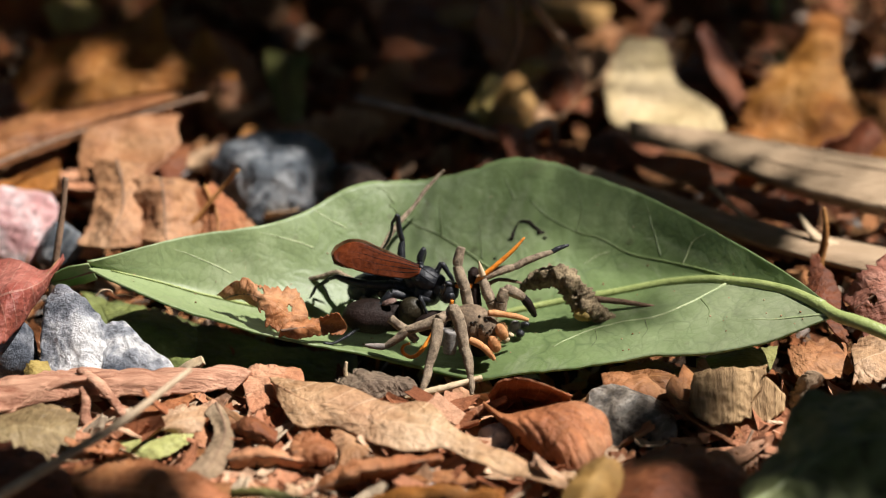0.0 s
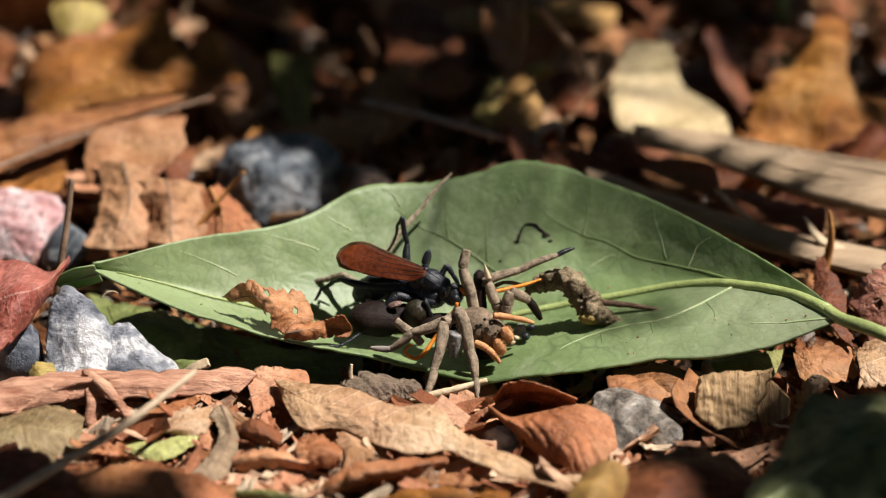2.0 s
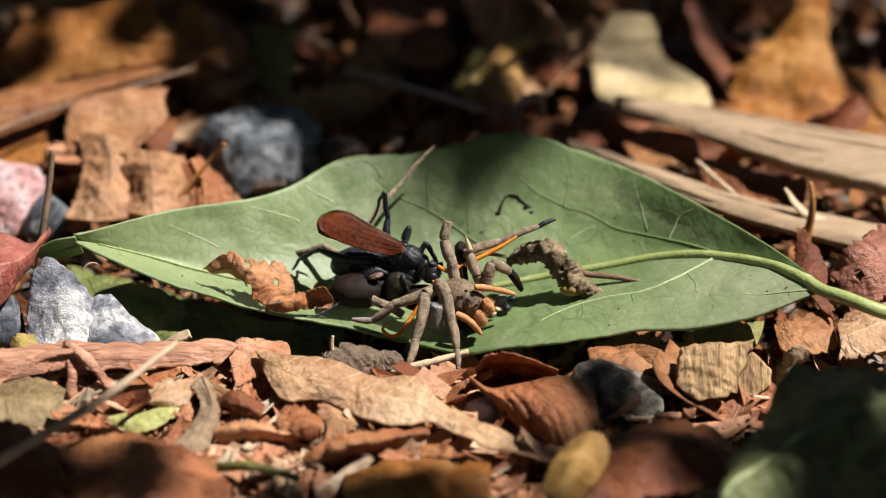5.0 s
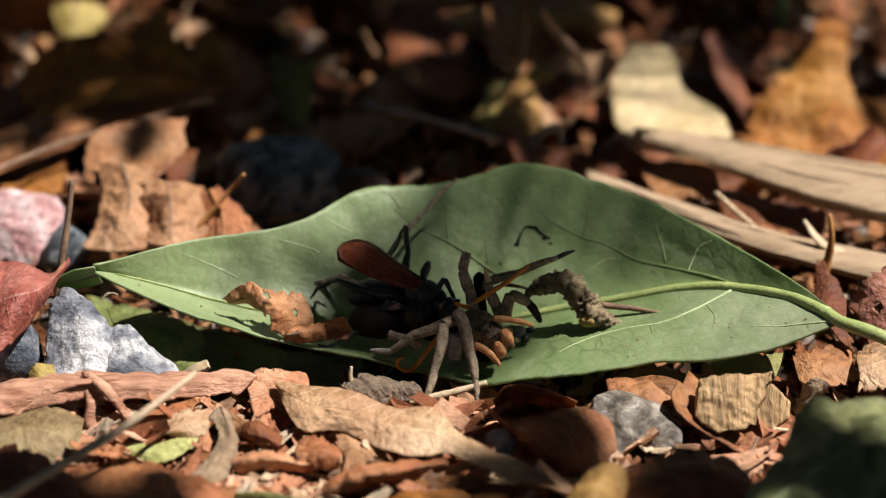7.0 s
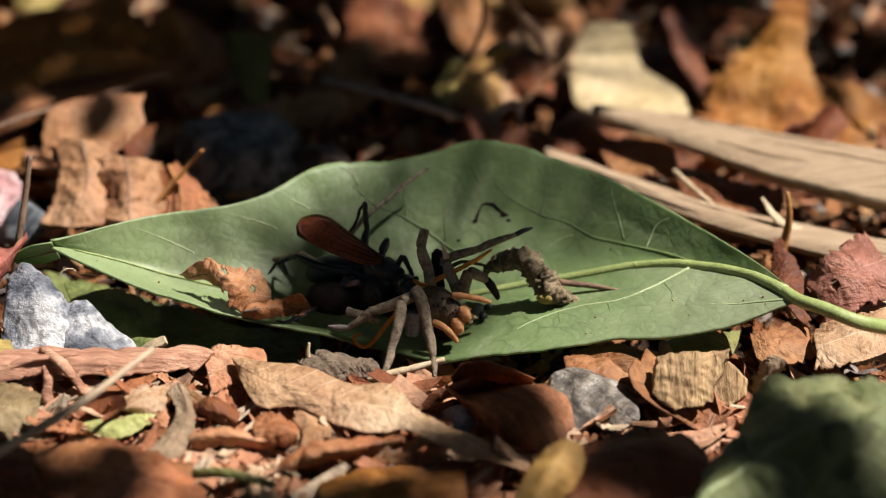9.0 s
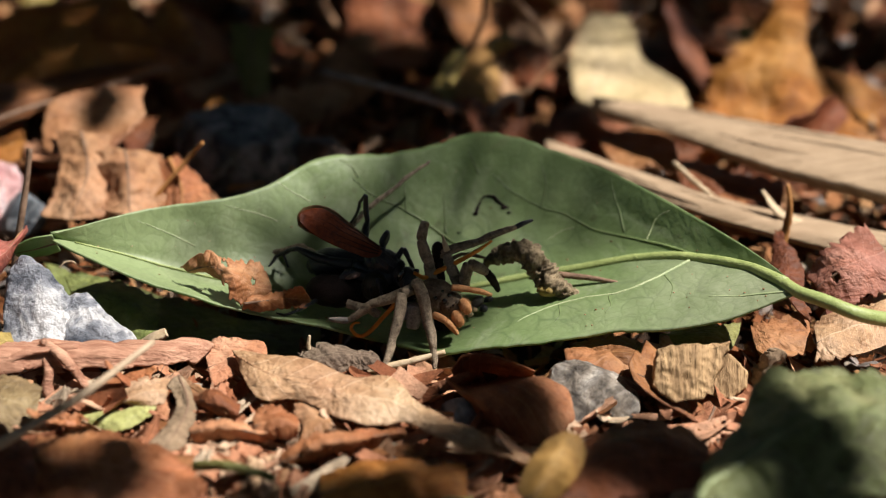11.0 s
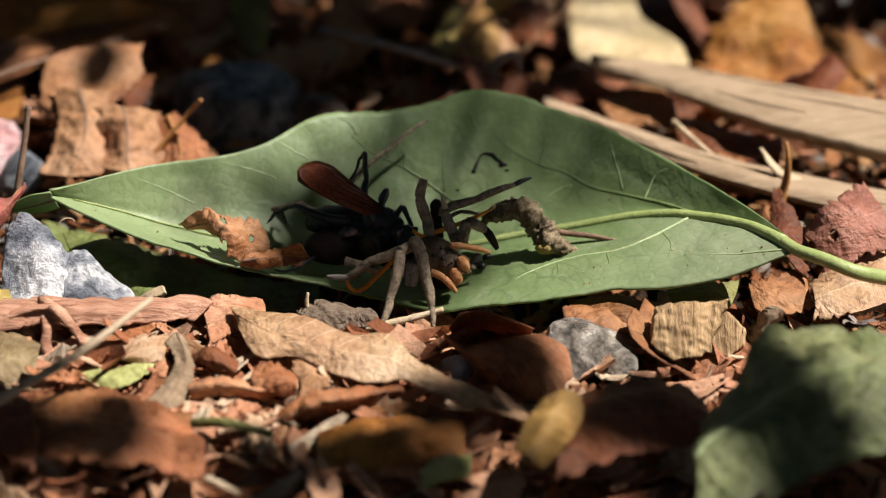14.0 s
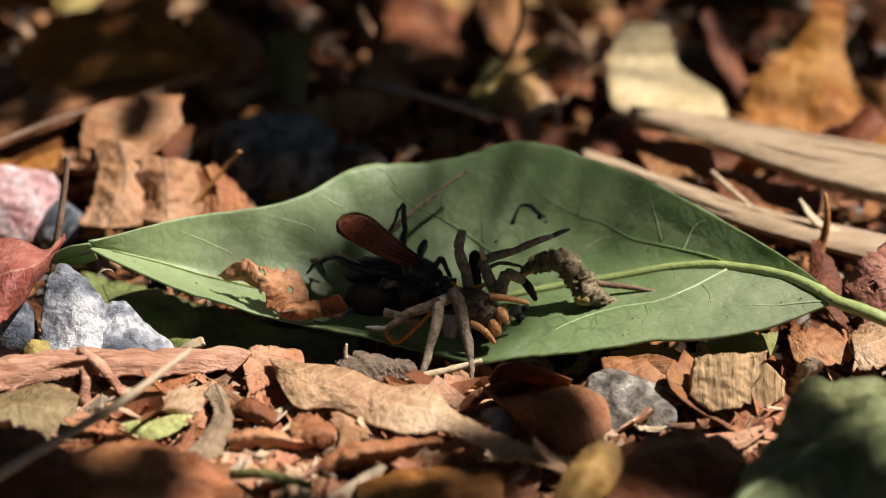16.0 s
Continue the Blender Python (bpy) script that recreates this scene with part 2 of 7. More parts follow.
WINGEDGE = plain_mat("smoky_wing_edge", (0.13, 0.07, 0.028), (0.32, 0.19, 0.085), 300, 0.4, 0.5, 0.0001, 0.6)
FEELER = plain_mat("orange_feeler", (0.62, 0.17, 0.012), (0.80, 0.28, 0.03), 500, 0.45)
FUR = plain_mat("spider_fur", (0.075, 0.052, 0.033), (0.40, 0.305, 0.205), 800, 0.75, 0.3, 0.00035, fine=4500)
# near-black: on the spider's underside the wasp's shade is in this colour
FURDARK = plain_mat("dark_shaded_spider_fur", (0.005, 0.003, 0.002), (0.022, 0.011, 0.008), 260, 0.6, 0.15, 0.0003, fine=3000)
FURORANGE = plain_mat("orange_spider_fur", (0.36, 0.14, 0.045), (0.60, 0.31, 0.14), 600, 0.75, 0.25, 0.0002, fine=3000)
# olive, darkened for the shade that falls on the flank
OLIVEFUR = plain_mat("olive_shaded_spider_fur", (0.008, 0.006, 0.003), (0.038, 0.030, 0.015), 400, 0.4, 0.3, 0.0003, fine=2200)
FURPINK = plain_mat("bare_spider_skin", (0.09, 0.05, 0.04), (0.24, 0.15, 0.12), 500, 0.5, 0.4, 0.0004, fine=2000)
CARAPACE = plain_mat("spider_back", (0.022, 0.014, 0.009), (0.27, 0.19, 0.12), 380, 0.75, 0.25, 0.00025, fine=1600)
FURGREY = plain_mat("grey_spider_fur", (0.13, 0.12, 0.11), (0.38, 0.36, 0.335), 900, 0.8, 0.2, 0.0002, fine=3000)
EYEBALL = plain_mat("spider_eye", (0.004, 0.003, 0.002), (0.012, 0.008, 0.004), 500, 0.08, 0.8, 0.00001)
CRUST = plain_mat("dried_debris", (0.05, 0.036, 0.022), (0.34, 0.26, 0.155), 420, 0.9, 0.15, 0.0007, fine=1800)
STRAW = plain_mat("dry_straw", (0.34, 0.24, 0.13), (0.62, 0.48, 0.31), 260, 0.7)
DULLSTRAW = plain_mat("dull_straw", (0.32, 0.23, 0.14), (0.52, 0.40, 0.27), 260, 0.7)
TWIG = plain_mat("brown_twig", (0.10, 0.055, 0.03), (0.26, 0.16, 0.10), 300, 0.75)
GREYTWIG = plain_mat("grey_twig", (0.15, 0.125, 0.105), (0.34, 0.29, 0.25), 300, 0.8)
SPLINT = plain_mat("orange_splinter", (0.30, 0.12, 0.03), (0.52, 0.25, 0.08), 260, 0.6)


def wood_mat(name, dark, light, stretch=(0.08, 1, 1), relief=0.0006):
    """Fibres along the stretched axis of the object."""
    n = Nodes(name)
    co = n.add("ShaderNodeTexCoord")
    m = n.add("ShaderNodeMapping")
    m.inputs["Scale"].default_value = stretch
    n.link(co.outputs["Object"], m.inputs[0])
    a, b = n.noise(m.outputs[0], 700, 5, 0.7, 0.3), n.noise(co.outputs["Object"], 90, 4, 0.6)
    col = n.ramp(n.math("ADD", n.math("MULTIPLY", a, 0.7), n.math("MULTIPLY", b, 0.3)), [(0.32, dark), (0.66, light)])
    return n.finish(col, 0.72, n.bump(a, relief), 0.25)


WOOD = wood_mat("split_wood", (0.24, 0.16, 0.092), (0.41, 0.295, 0.185))
BARK = wood_mat("red_bark_fibre", (0.17, 0.052, 0.025), (0.61, 0.345, 0.22), (0.16, 1, 1), 0.0010)
CHIP = wood_mat("wood_chip_grain", (0.13, 0.07, 0.03), (0.52, 0.34, 0.17), (1, 0.14, 0.14), 0.0012)


def stone_mat(name, dark, mid, light, scale=260, spark=0.5, relief=0.0016):
    n = Nodes(name)
    at = n.place()
    a = n.noise(at, scale, 5, 0.6, 0.8)
    col = n.ramp(a, [(0.38, dark), (0.5, mid), (0.63, light)])
    grains = n.add("ShaderNodeTexVoronoi", Scale=780)
    n.link(at, grains.inputs["Vector"])
    sep = n.add("ShaderNodeSeparateColor")
    n.link(grains.outputs["Color"], sep.inputs[0])
    pick = n.ramp(sep.outputs[0], [(0.0, (0.35, 0.35, 0.36)), (0.45, (0.75, 0.75, 0.76)), (1.0, (1.15, 1.13, 1.1))])
    col = n.mix(spark, col, pick, "MULTIPLY")
    black = n.ramp(n.noise(at, 430, 4, 0.65), [(0.62, (0, 0, 0)), (0.70, (1, 1, 1))])
    col = n.mix(n.math("MULTIPLY", black, 0.7), col, tuple(c * 0.3 for c in dark))
    h = n.math("ADD", n.math("ADD", n.noise(at, scale * 1.5, 8, 0.75), n.math("MULTIPLY", n.noise(at, 800, 4, 0.7), 0.5)), n.math("MULTIPLY", sep.outputs[1], 0.14))
    return n.finish(col, n.math("ADD", 0.3, n.math("MULTIPLY", sep.outputs[2], 0.5)), n.bump(h, relief), 0.5)


QUARTZ = stone_mat("white_grey_stone", (0.07, 0.08, 0.10), (0.27, 0.28, 0.305), (0.72, 0.705, 0.69), 95, 0.5, 0.0016)
GRANITE = stone_mat("blue_grey_stone", (0.02, 0.024, 0.03), (0.09, 0.105, 0.12), (0.30, 0.31, 0.315), 190, 0.5, 0.0012)
PINKSTONE = stone_mat("pink_granite", (0.52, 0.25, 0.24), (0.74, 0.46, 0.44), (0.86, 0.72, 0.70), 160)
GREYSTONE = stone_mat("warm_grey_stone", (0.075, 0.06, 0.045), (0.25, 0.21, 0.165), (0.50, 0.45, 0.38), 190, 0.7, 0.0013)
BROWNSTONE = stone_mat("brown_stone", (0.06, 0.035, 0.025), (0.12, 0.08, 0.06), (0.2, 0.14, 0.11), 230)


def soil_mat():
    n = Nodes("dark_soil")
    co = n.add("ShaderNodeTexCoord").outputs["Object"]
    a, b = n.noise(co, 60, 6, 0.7), n.noise(co, 500, 6, 0.75)
    col = n.ramp(n.math("ADD", n.math("MULTIPLY", a, 0.5), n.math("MULTIPLY", b, 0.5)), [(0.35, (0.018, 0.011, 0.007)), (0.55, (0.06, 0.035, 0.02)), (0.72, (0.13, 0.075, 0.04))])
    return n.finish(col, 0.9, n.bump(b, 0.003), 0.15)


SOIL = soil_mat()


def litter_mat(name, stops):
    """Small broken leaf bits: one colour for each bit."""
    n = Nodes(name)
    co = n.add("ShaderNodeTexCoord").outputs["Object"]
    geo = n.add("ShaderNodeNewGeometry")
    col = n.ramp(geo.outputs["Random Per Island"], stops)
    f = n.noise(co, 700, 5, 0.7)
    col = n.mix(0.6, col, n.ramp(f, [(0.3, (0.3, 0.3, 0.3)), (0.62, (1, 1, 1))]), "MULTIPLY")
    return n.finish(col, 0.75, n.bump(f, 0.0006), 0.2, 0.08)


LITTER = litter_mat("broken_litter", [(0.0, (0.10, 0.035, 0.013)), (0.3, (0.26, 0.09, 0.03)), (0.55, (0.36, 0.155, 0.06)), (0.8, (0.46, 0.25, 0.11)), (0.95, (0.30, 0.28, 0.26)), (1.0, (0.55, 0.42, 0.28))])
FLAKES = litter_mat("leaf_flake", [(0.0, (0.14, 0.045, 0.017)), (0.2, (0.30, 0.105, 0.04)), (0.45, (0.46, 0.20, 0.105)), (0.65, (0.56, 0.30, 0.165)), (0.85, (0.60, 0.42, 0.25)), (1.0, (0.30, 0.19, 0.12))])

SHARDS = litter_mat("leaf_splinter", [(0.0, (0.16, 0.05, 0.02)), (0.25, (0.36, 0.135, 0.06)), (0.5, (0.52, 0.25, 0.14)), (0.75, (0.62, 0.36, 0.22)), (0.9, (0.66, 0.50, 0.33)), (1.0, (0.34, 0.27, 0.20))])


# ---------------------------------------------------------------- builders
def spline(points, count):
    """Points evenly along a smooth curve through the given ones."""
    p = np.array(points, float)
    if len(p) == 2:
        return p[0] + np.linspace(0, 1, count)[:, None] * (p[1] - p[0])
    p = np.vstack([2 * p[0] - p[1], p, 2 * p[-1] - p[-2]])
    out = []
    for t in np.linspace(0, len(p) - 3 - 1e-6, count):
        i, f = int(t), t - int(t)
        a, b, c, d = p[i:i + 4]
        out.append(0.5 * (2 * b + (c - a) * f + (2 * a - 5 * b + 4 * c - d) * f * f + (3 * b - a - 3 * c + d) * f ** 3))
    return np.array(out)


def mesh_object(name, verts, faces, material, parent=None, label="", uvs=None, base=None, smooth=True):
    """Links a mesh given in millimetres of the world; its origin lies at base."""
    verts = np.asarray(verts, float)
    if base is None:
        base = verts.mean(0)
        base[2] = verts[:, 2].min()
    base = np.asarray(base, float)
    me = bpy.data.meshes.new(name)
    me.from_pydata(((verts - base) * MM).tolist(), [], faces)
    if uvs is not None:
        layer = me.uv_layers.new(name="UVMap")
        for loop in me.loops:
            layer.data[loop.index].uv = uvs[loop.vertex_index]
    if smooth:
        me.polygons.foreach_set("use_smooth", [True] * len(me.polygons))
    me.materials.append(material)
    ob = new(name, me)
    ob.location = base * MM
    if parent is not None:
        ob.parent = parent
        ob.location = Vector(base * MM) - world_of(parent)
    if label:
        ob["label"] = label
    return ob


def world_of(ob):
    at = Vector(ob.location)
    if ob.parent is not None:
        at = at + world_of(ob.parent)
    return at


def hold(name, base, label, category, group=""):
    """An empty at a thing's base, to carry its parts."""
    ob = new(name)
    ob.location = Vector(base) * MM
    ob.empty_display_size = 0.005
    return tagged(ob, label, category, group)


def sheet(curves, n, m):
    """A smooth n x m patch over curves that run side by side."""
    rows = np.array([spline(c, n) for c in curves])
    return np.array([spline(rows[:, i], m) for i in range(n)])


def blade_mesh(grid, thick, crumple=0.0, grain=0.12, ragged=0.0, seed=0, bites=()):
    """A closed, thin leaf from a patch: crumpled, with an uneven rim."""
    n, m = grid.shape[:2]
    g = grid.copy()
    off = Vector((seed * 13.1, seed * 7.7, seed * 3.3))
    if ragged:
        mid = g[:, m // 2].copy()
        for i in range(n):
            for side, cols in ((0, range(0, m // 2)), (1, range(m // 2 + 1, m))):
                cut = 1 - ragged * max(0, noise.noise(Vector((i * 14.0 / n, side * 9.0, 0)) + off) + 0.7 * max(0, noise.noise(Vector((i * 50.0 / n, side * 5.0, 3)) + off)) + 0.5 * max(0, noise.noise(Vector((i * 130.0 / n, side * 7.0, 8)) + off) - 0.1) + 0.1)
                for j in cols:
                    g[i, j] = mid[i] + (g[i, j] - mid[i]) * cut
    du, dv = np.gradient(g, axis=0), np.gradient(g, axis=1)
    nor = np.cross(du, dv)
    nor /= np.linalg.norm(nor, axis=2, keepdims=True) + 1e-9
    if crumple:
        for i in range(n):
            for j in range(m):
                p = Vector(g[i, j])
                h = 0.9 * noise.noise(p * grain * 0.7 + off) + 1.3 * (0.3 - abs(noise.noise(p * grain * 1.1 + off))) + 0.35 * (0.3 - abs(noise.noise(p * grain * 2.6 - off)))
                g[i, j] = g[i, j] + nor[i, j] * crumple * h
        du, dv = np.gradient(g, axis=0), np.gradient(g, axis=1)
        nor = np.cross(du, dv)
        nor /= np.linalg.norm(nor, axis=2, keepdims=True) + 1e-9
    top, bot = g + nor * thick / 2, g - nor * thick / 2
    verts = np.vstack([top.reshape(-1, 3), bot.reshape(-1, 3)])
    q = n * m
    gone = set()
    for bi, bj, br in bites:
        for i in range(n - 1):
            for j in range(m - 1):
                if (i / n - bi) ** 2 * (n / m) ** 2 + (j / m - bj) ** 2 < (br * (1 + 0.4 * noise.noise(Vector((i * 0.9, j * 0.9, seed))))) ** 2:
                    gone.add((i, j))
    faces = []
    for i in range(n - 1):
        for j in range(m - 1):
            if (i, j) in gone:
                continue
            a, b, c, d = i * m + j, i * m + j + 1, (i + 1) * m + j + 1, (i + 1) * m + j
            faces.append((a, d, c, b))
            faces.append((q + a, q + b, q + c, q + d))
            for (e, f), near in (((a, b), (i - 1, j)), ((c, d), (i + 1, j)), ((d, a), (i, j - 1)), ((b, c), (i, j + 1))):
                if near in gone or not (0 <= near[0] < n - 1 and 0 <= near[1] < m - 1):
                    faces.append((e, f, q + f, q + e))
    uv = np.array([(i / (n - 1), j / (m - 1)) for i in range(n) for j in range(m)])
    return verts, faces, np.vstack([uv, uv]), g, nor


COUNT = [0]


def leaf(name, curves, material, label, crumple=0.8, grain=0.12, thick=0.28, ragged=0.28, size=(44, 25), bites=(), category="dry leaf", group="leaf litter", rib=None):
    """A fallen leaf lofted over rim, midrib and rim, with its midrib as a part."""
    COUNT[0] += 1
    v, f, uv, g, nor = blade_mesh(sheet(curves, *size), thick, crumple, grain, ragged, COUNT[0], bites)
    ob = mesh_object(name, v, f, material, uvs=uv)
    tagged(ob, label, category, group)
    rib = rib or (0.28, 0.1, TWIG)
    line = g[:, size[1] // 2] + nor[:, size[1] // 2] * rib[1]
    part_tube("midrib", line[::2], [rib[0] * (1 - 0.75 * i / len(line[::2])) for i in range(len(line[::2]))], rib[2], ob)
    return ob


def tube_mesh(points, radii, sides=8, rough=0.0, seed=0, flat=1.0):
    """A closed tube through points with a radius at each; flat squeezes it upright."""
    p = np.asarray(points, float)
    n = len(p)
    tan = np.gradient(p, axis=0)
    tan /= np.linalg.norm(tan, axis=1, keepdims=True) + 1e-9
    ref = np.array((0, 0, 1.0)) if abs(tan[:, 2]).mean() < 0.8 else np.array((0, 1.0, 0))
    verts, faces = [], []
    for i in range(n):
        a = np.cross(tan[i], ref)
        a /= np.linalg.norm(a) + 1e-9
        b = np.cross(a, tan[i])
        for s in range(sides):
            w = 2 * math.pi * s / sides
            r = radii[i] * (1 + rough * noise.noise(Vector((i * 0.7, s * 1.3, seed))))
            verts.append(p[i] + a * r * math.cos(w) + b * r * flat * math.sin(w))
    for i in range(n - 1):
        for s in range(sides):
            t = (s + 1) % sides
            faces.append((i * sides + s, i * sides + t, (i + 1) * sides + t, (i + 1) * sides + s))
    faces.append(tuple(reversed(range(sides))))
    faces.append(tuple(range((n - 1) * sides, n * sides)))
    return verts, faces


def part_tube(name, points, radii, material, parent=None, label="", count=0, sides=8, rough=0.0, flat=1.0, base=None):
    """A tube as one mesh; with count, smoothed to that many rings."""
    if count:
        r = np.interp(np.linspace(0, 1, count), np.linspace(0, 1, len(radii)), radii)
        points, radii = spline(points, count), r
    v, f = tube_mesh(points, radii, sides, rough, COUNT[0], flat)
    return mesh_object(name, v, f, material, parent, label, base=points[0] if base is None else base)


def stick(name, points, radii, material, label, category="twig", group="twigs", count=24, sides=9, rough=0.25, flat=1.0):
    COUNT[0] += 1
    ob = part_tube(name, points, radii, material, None, "", count, sides, rough, flat)
    return tagged(ob, label, category, group)


def ball_mesh(centre, radii, axes=None, seg=24, rings=14, bumpy=0.0, grain=0.4, seed=0, facet=0.0):
    """An ellipsoid; bumpy and facet make a rough or chipped stone of it."""
    ax = np.eye(3) if axes is None else np.asarray(axes, float)
    off = Vector((seed * 5.3, seed * 2.9, seed * 9.1))
    rnd = random.Random(seed)
    planes = [(Vector((rnd.gauss(0, 1), rnd.gauss(0, 1), rnd.gauss(0, 1))).normalized(), rnd.uniform(0.62, 0.9)) for _ in range(12)]
    verts, faces = [], []
    for i in range(rings + 1):
        a = math.pi * i / rings
        for s in range(seg):
            w = 2 * math.pi * s / seg
            d = Vector((math.sin(a) * math.cos(w), math.sin(a) * math.sin(w), math.cos(a)))
            r = 1.0
            if facet:
                for pn, pd in planes:
                    c = d.dot(pn)
                    if c > 0.05 and pd / c < r:
                        r = r * (1 - facet) + facet * min(r, pd / c)
            r *= 1 + bumpy * noise.fractal(d * grain * 5 + off, 0.8, 2.1, 5)
            q = np.array(d) * r * np.asarray(radii)
            verts.append(np.asarray(centre) + q @ ax)
    for i in range(rings):
        for s in range(seg):
            t = (s + 1) % seg
            a, b, c, d = i * seg + s, i * seg + t, (i + 1) * seg + t, (i + 1) * seg + s
            if i == 0:
                faces.append((a, d, c))
            elif i == rings - 1:
                faces.append((a, d, b))
            else:
                faces.append((a, d, c, b))
    return verts, faces


def turned(rx, ry, rz):
    return np.array(Euler([radians(a) for a in (rx, ry, rz)]).to_matrix()).T


def stone(name, centre, radii, turn, material, label, bumpy=0.05, facet=0.85, seed=None, group="stones", detail=1):
    COUNT[0] += 1
    v, f = ball_mesh(centre, radii, turned(*turn), 40 * detail, 26 * detail, bumpy, 0.4, seed or COUNT[0], facet)
    ob = mesh_object(name, v, f, material)
    return tagged(ob, label, "stone", group)


def part_ball(name, centre, radii, turn, material, parent, label="", bumpy=0.0, seg=20, rings=12):
    v, f = ball_mesh(centre, radii, turned(*turn), seg, rings, bumpy, 0.6, COUNT[0])
    return mesh_object(name, v, f, material, parent, label, base=centre)


# ---------------------------------------------------------------- ground
def build_ground():
    """One sheet of dark soil, fine near the middle and reaching far out."""
    s = np.linspace(-1, 1, 121)
    line = np.sign(s) * (np.abs(s) * 260 + (np.abs(s) ** 9) * 60000)
    verts, faces = [], []
    for y in line:
        for x in line:
            near = math.exp(-(x * x + y * y) / 300000)
            h = 5.0 * noise.fractal(Vector((x, y, 0)) * 0.018, 0.9, 2.1, 5) * near - 7.0
            verts.append((x, y + 20, h))
    n = len(line)
    for i in range(n - 1):
        for j in range(n - 1):
            faces.append((i * n + j, i * n + j + 1, (i + 1) * n + j + 1, (i + 1) * n + j))
    ob = mesh_object("ground", verts, faces, SOIL, base=(0, 0, 0))
    tagged(ob, "dark crumbly soil under dry leaf litter", "ground", kind="structure")


build_ground()


# ---------------------------------------------------------------- the green leaf
def build_green_leaf():
    far = [(-58.3, -35.1, 17.5), (-43.2, -26.2, 17.8), (-25.4, -19.0, 17.6), (-14.0, -10.8, 19.7), (1.6, -7.5, 20.0), (15.2, -5.0, 22.0), (30.7, -11.0, 20.0), (47.3, -24.6, 17.5), (59.4, -38.8, 16.0), (64.9, -51.7, 17.0)]
    mid = [(-58.4, -34.0, 16.5), (-43.2, -30.4, 9.8), (-25.1, -31.6, 5.6), (-9.9, -30.4, 2.0), (4.4, -28.1, 2.0), (15.9, -26.9, 4.1), (30.3, -26.8, 7.5), (44.3, -29.8, 10.8), (55.8, -38.1, 14.0), (64.9, -51.2, 16.5)]
    near = [(-58.4, -34.8, 16.5), (-46.3, -39.1, 12.4), (-31.3, -41.7, 8.3), (-17.3, -42.0, 4.8), (-4.1, -42.8, 2.0), (5.2, -46.6, 1.6), (18.2, -48.7, 3.9), (33.9, -48.7, 6.9), (50.3, -51.9, 10.5), (65.0, -50.8, 16.0)]
    quarter_far = [tuple((np.array(a) * 0.45 + np.array(b) * 0.55) - np.array((0, 0, s))) for a, b, s in zip(far, mid, (0, 1, 2, 3, 3, 3, 3, 2, 1, 0))]
    quarter_near = [tuple((np.array(a) * 0.5 + np.array(b) * 0.5) + np.array((0, 0, s))) for a, b, s in zip(near, mid, (0, -.5, -1, -1, -1, 0, .6, 1, .5, 0))]
    grid = sheet([far, quarter_far, mid, quarter_near, near], 150, 71)
    v, f, uv, g, nor = blade_mesh(grid, 0.45, 0.5, 0.09, 0.035, 5)
    ob = mesh_object("green_leaf", v, f, GREEN, uvs=uv)
    tagged(ob, "large fresh green leaf lying underside up, slightly folded", "leaf")
    if nor[70, 35][2] < 0:
        nor = -nor
    rib = g[:, 35] + nor[:, 35] * 0.3
    stem = [tuple(rib[-1]), (68.1, -54.2, 16.5), (74.3, -56.3, 15.0), (83.7, -50.1, 10.0)]
    part_tube("midrib", list(rib[4:-2:3]), [0.15 + 0.92 * (i / 48) ** 1.1 for i in range(len(rib[4:-2:3]))], RIB, ob, sides=8)
    part_tube("stalk", [tuple(rib[-6])] + stem, [1.0, 1.1, 1.15, 1.2, 1.3], RIB, ob, "smooth yellow-green leaf stalk", 24, 10)
    # side veins and the finer ones between them, each through cells of the blade
    for name, lines, thick, thin, mat in (
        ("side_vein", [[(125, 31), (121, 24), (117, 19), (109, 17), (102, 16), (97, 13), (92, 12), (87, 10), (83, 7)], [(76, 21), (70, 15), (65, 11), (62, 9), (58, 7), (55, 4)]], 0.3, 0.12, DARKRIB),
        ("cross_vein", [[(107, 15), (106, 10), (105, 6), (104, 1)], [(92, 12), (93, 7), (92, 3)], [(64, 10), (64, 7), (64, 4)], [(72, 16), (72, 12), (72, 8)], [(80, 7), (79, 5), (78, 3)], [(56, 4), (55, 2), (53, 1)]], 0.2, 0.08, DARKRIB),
        ("cross_vein", [[(111, 17), (112, 8), (114, 3)], [(98, 16), (96, 17), (93, 20)], [(38, 9), (32, 5), (28, 2)], [(24, 16), (19, 10), (15, 5)], [(46, 7), (42, 4), (38, 0)]], 0.16, 0.08, PALERIB),
        ("side_vein", [[(122, 36), (117, 49), (112, 53), (103, 53), (98, 57), (96, 60)], [(149, 54), (138, 56), (130, 56)], [(41, 35), (33, 36), (25, 34)]], 0.3, 0.1, PALERIB),
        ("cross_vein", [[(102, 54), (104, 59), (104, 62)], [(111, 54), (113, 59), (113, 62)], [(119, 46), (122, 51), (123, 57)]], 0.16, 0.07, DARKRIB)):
        for cells in lines:
            path = spline([(i, j, 0) for i, j in cells], 26)
            pts = []
            for i, j, _ in path:
                i, j = min(148.0, max(0.0, i)), min(69.0, max(0.0, j))
                a, b, u, w = int(i), int(j), i - int(i), j - int(j)
                pts.append((g[a, b] * (1 - u) + g[a + 1, b] * u) * (1 - w) + (g[a, b + 1] * (1 - u) + g[a + 1, b + 1] * u) * w + nor[a, b] * 0.17)
            part_tube(name, pts, list(np.linspace(thick, thin, 26)), mat, ob, sides=6)
    return ob, g, nor


green_leaf, LEAF, LEAFUP = build_green_leaf()
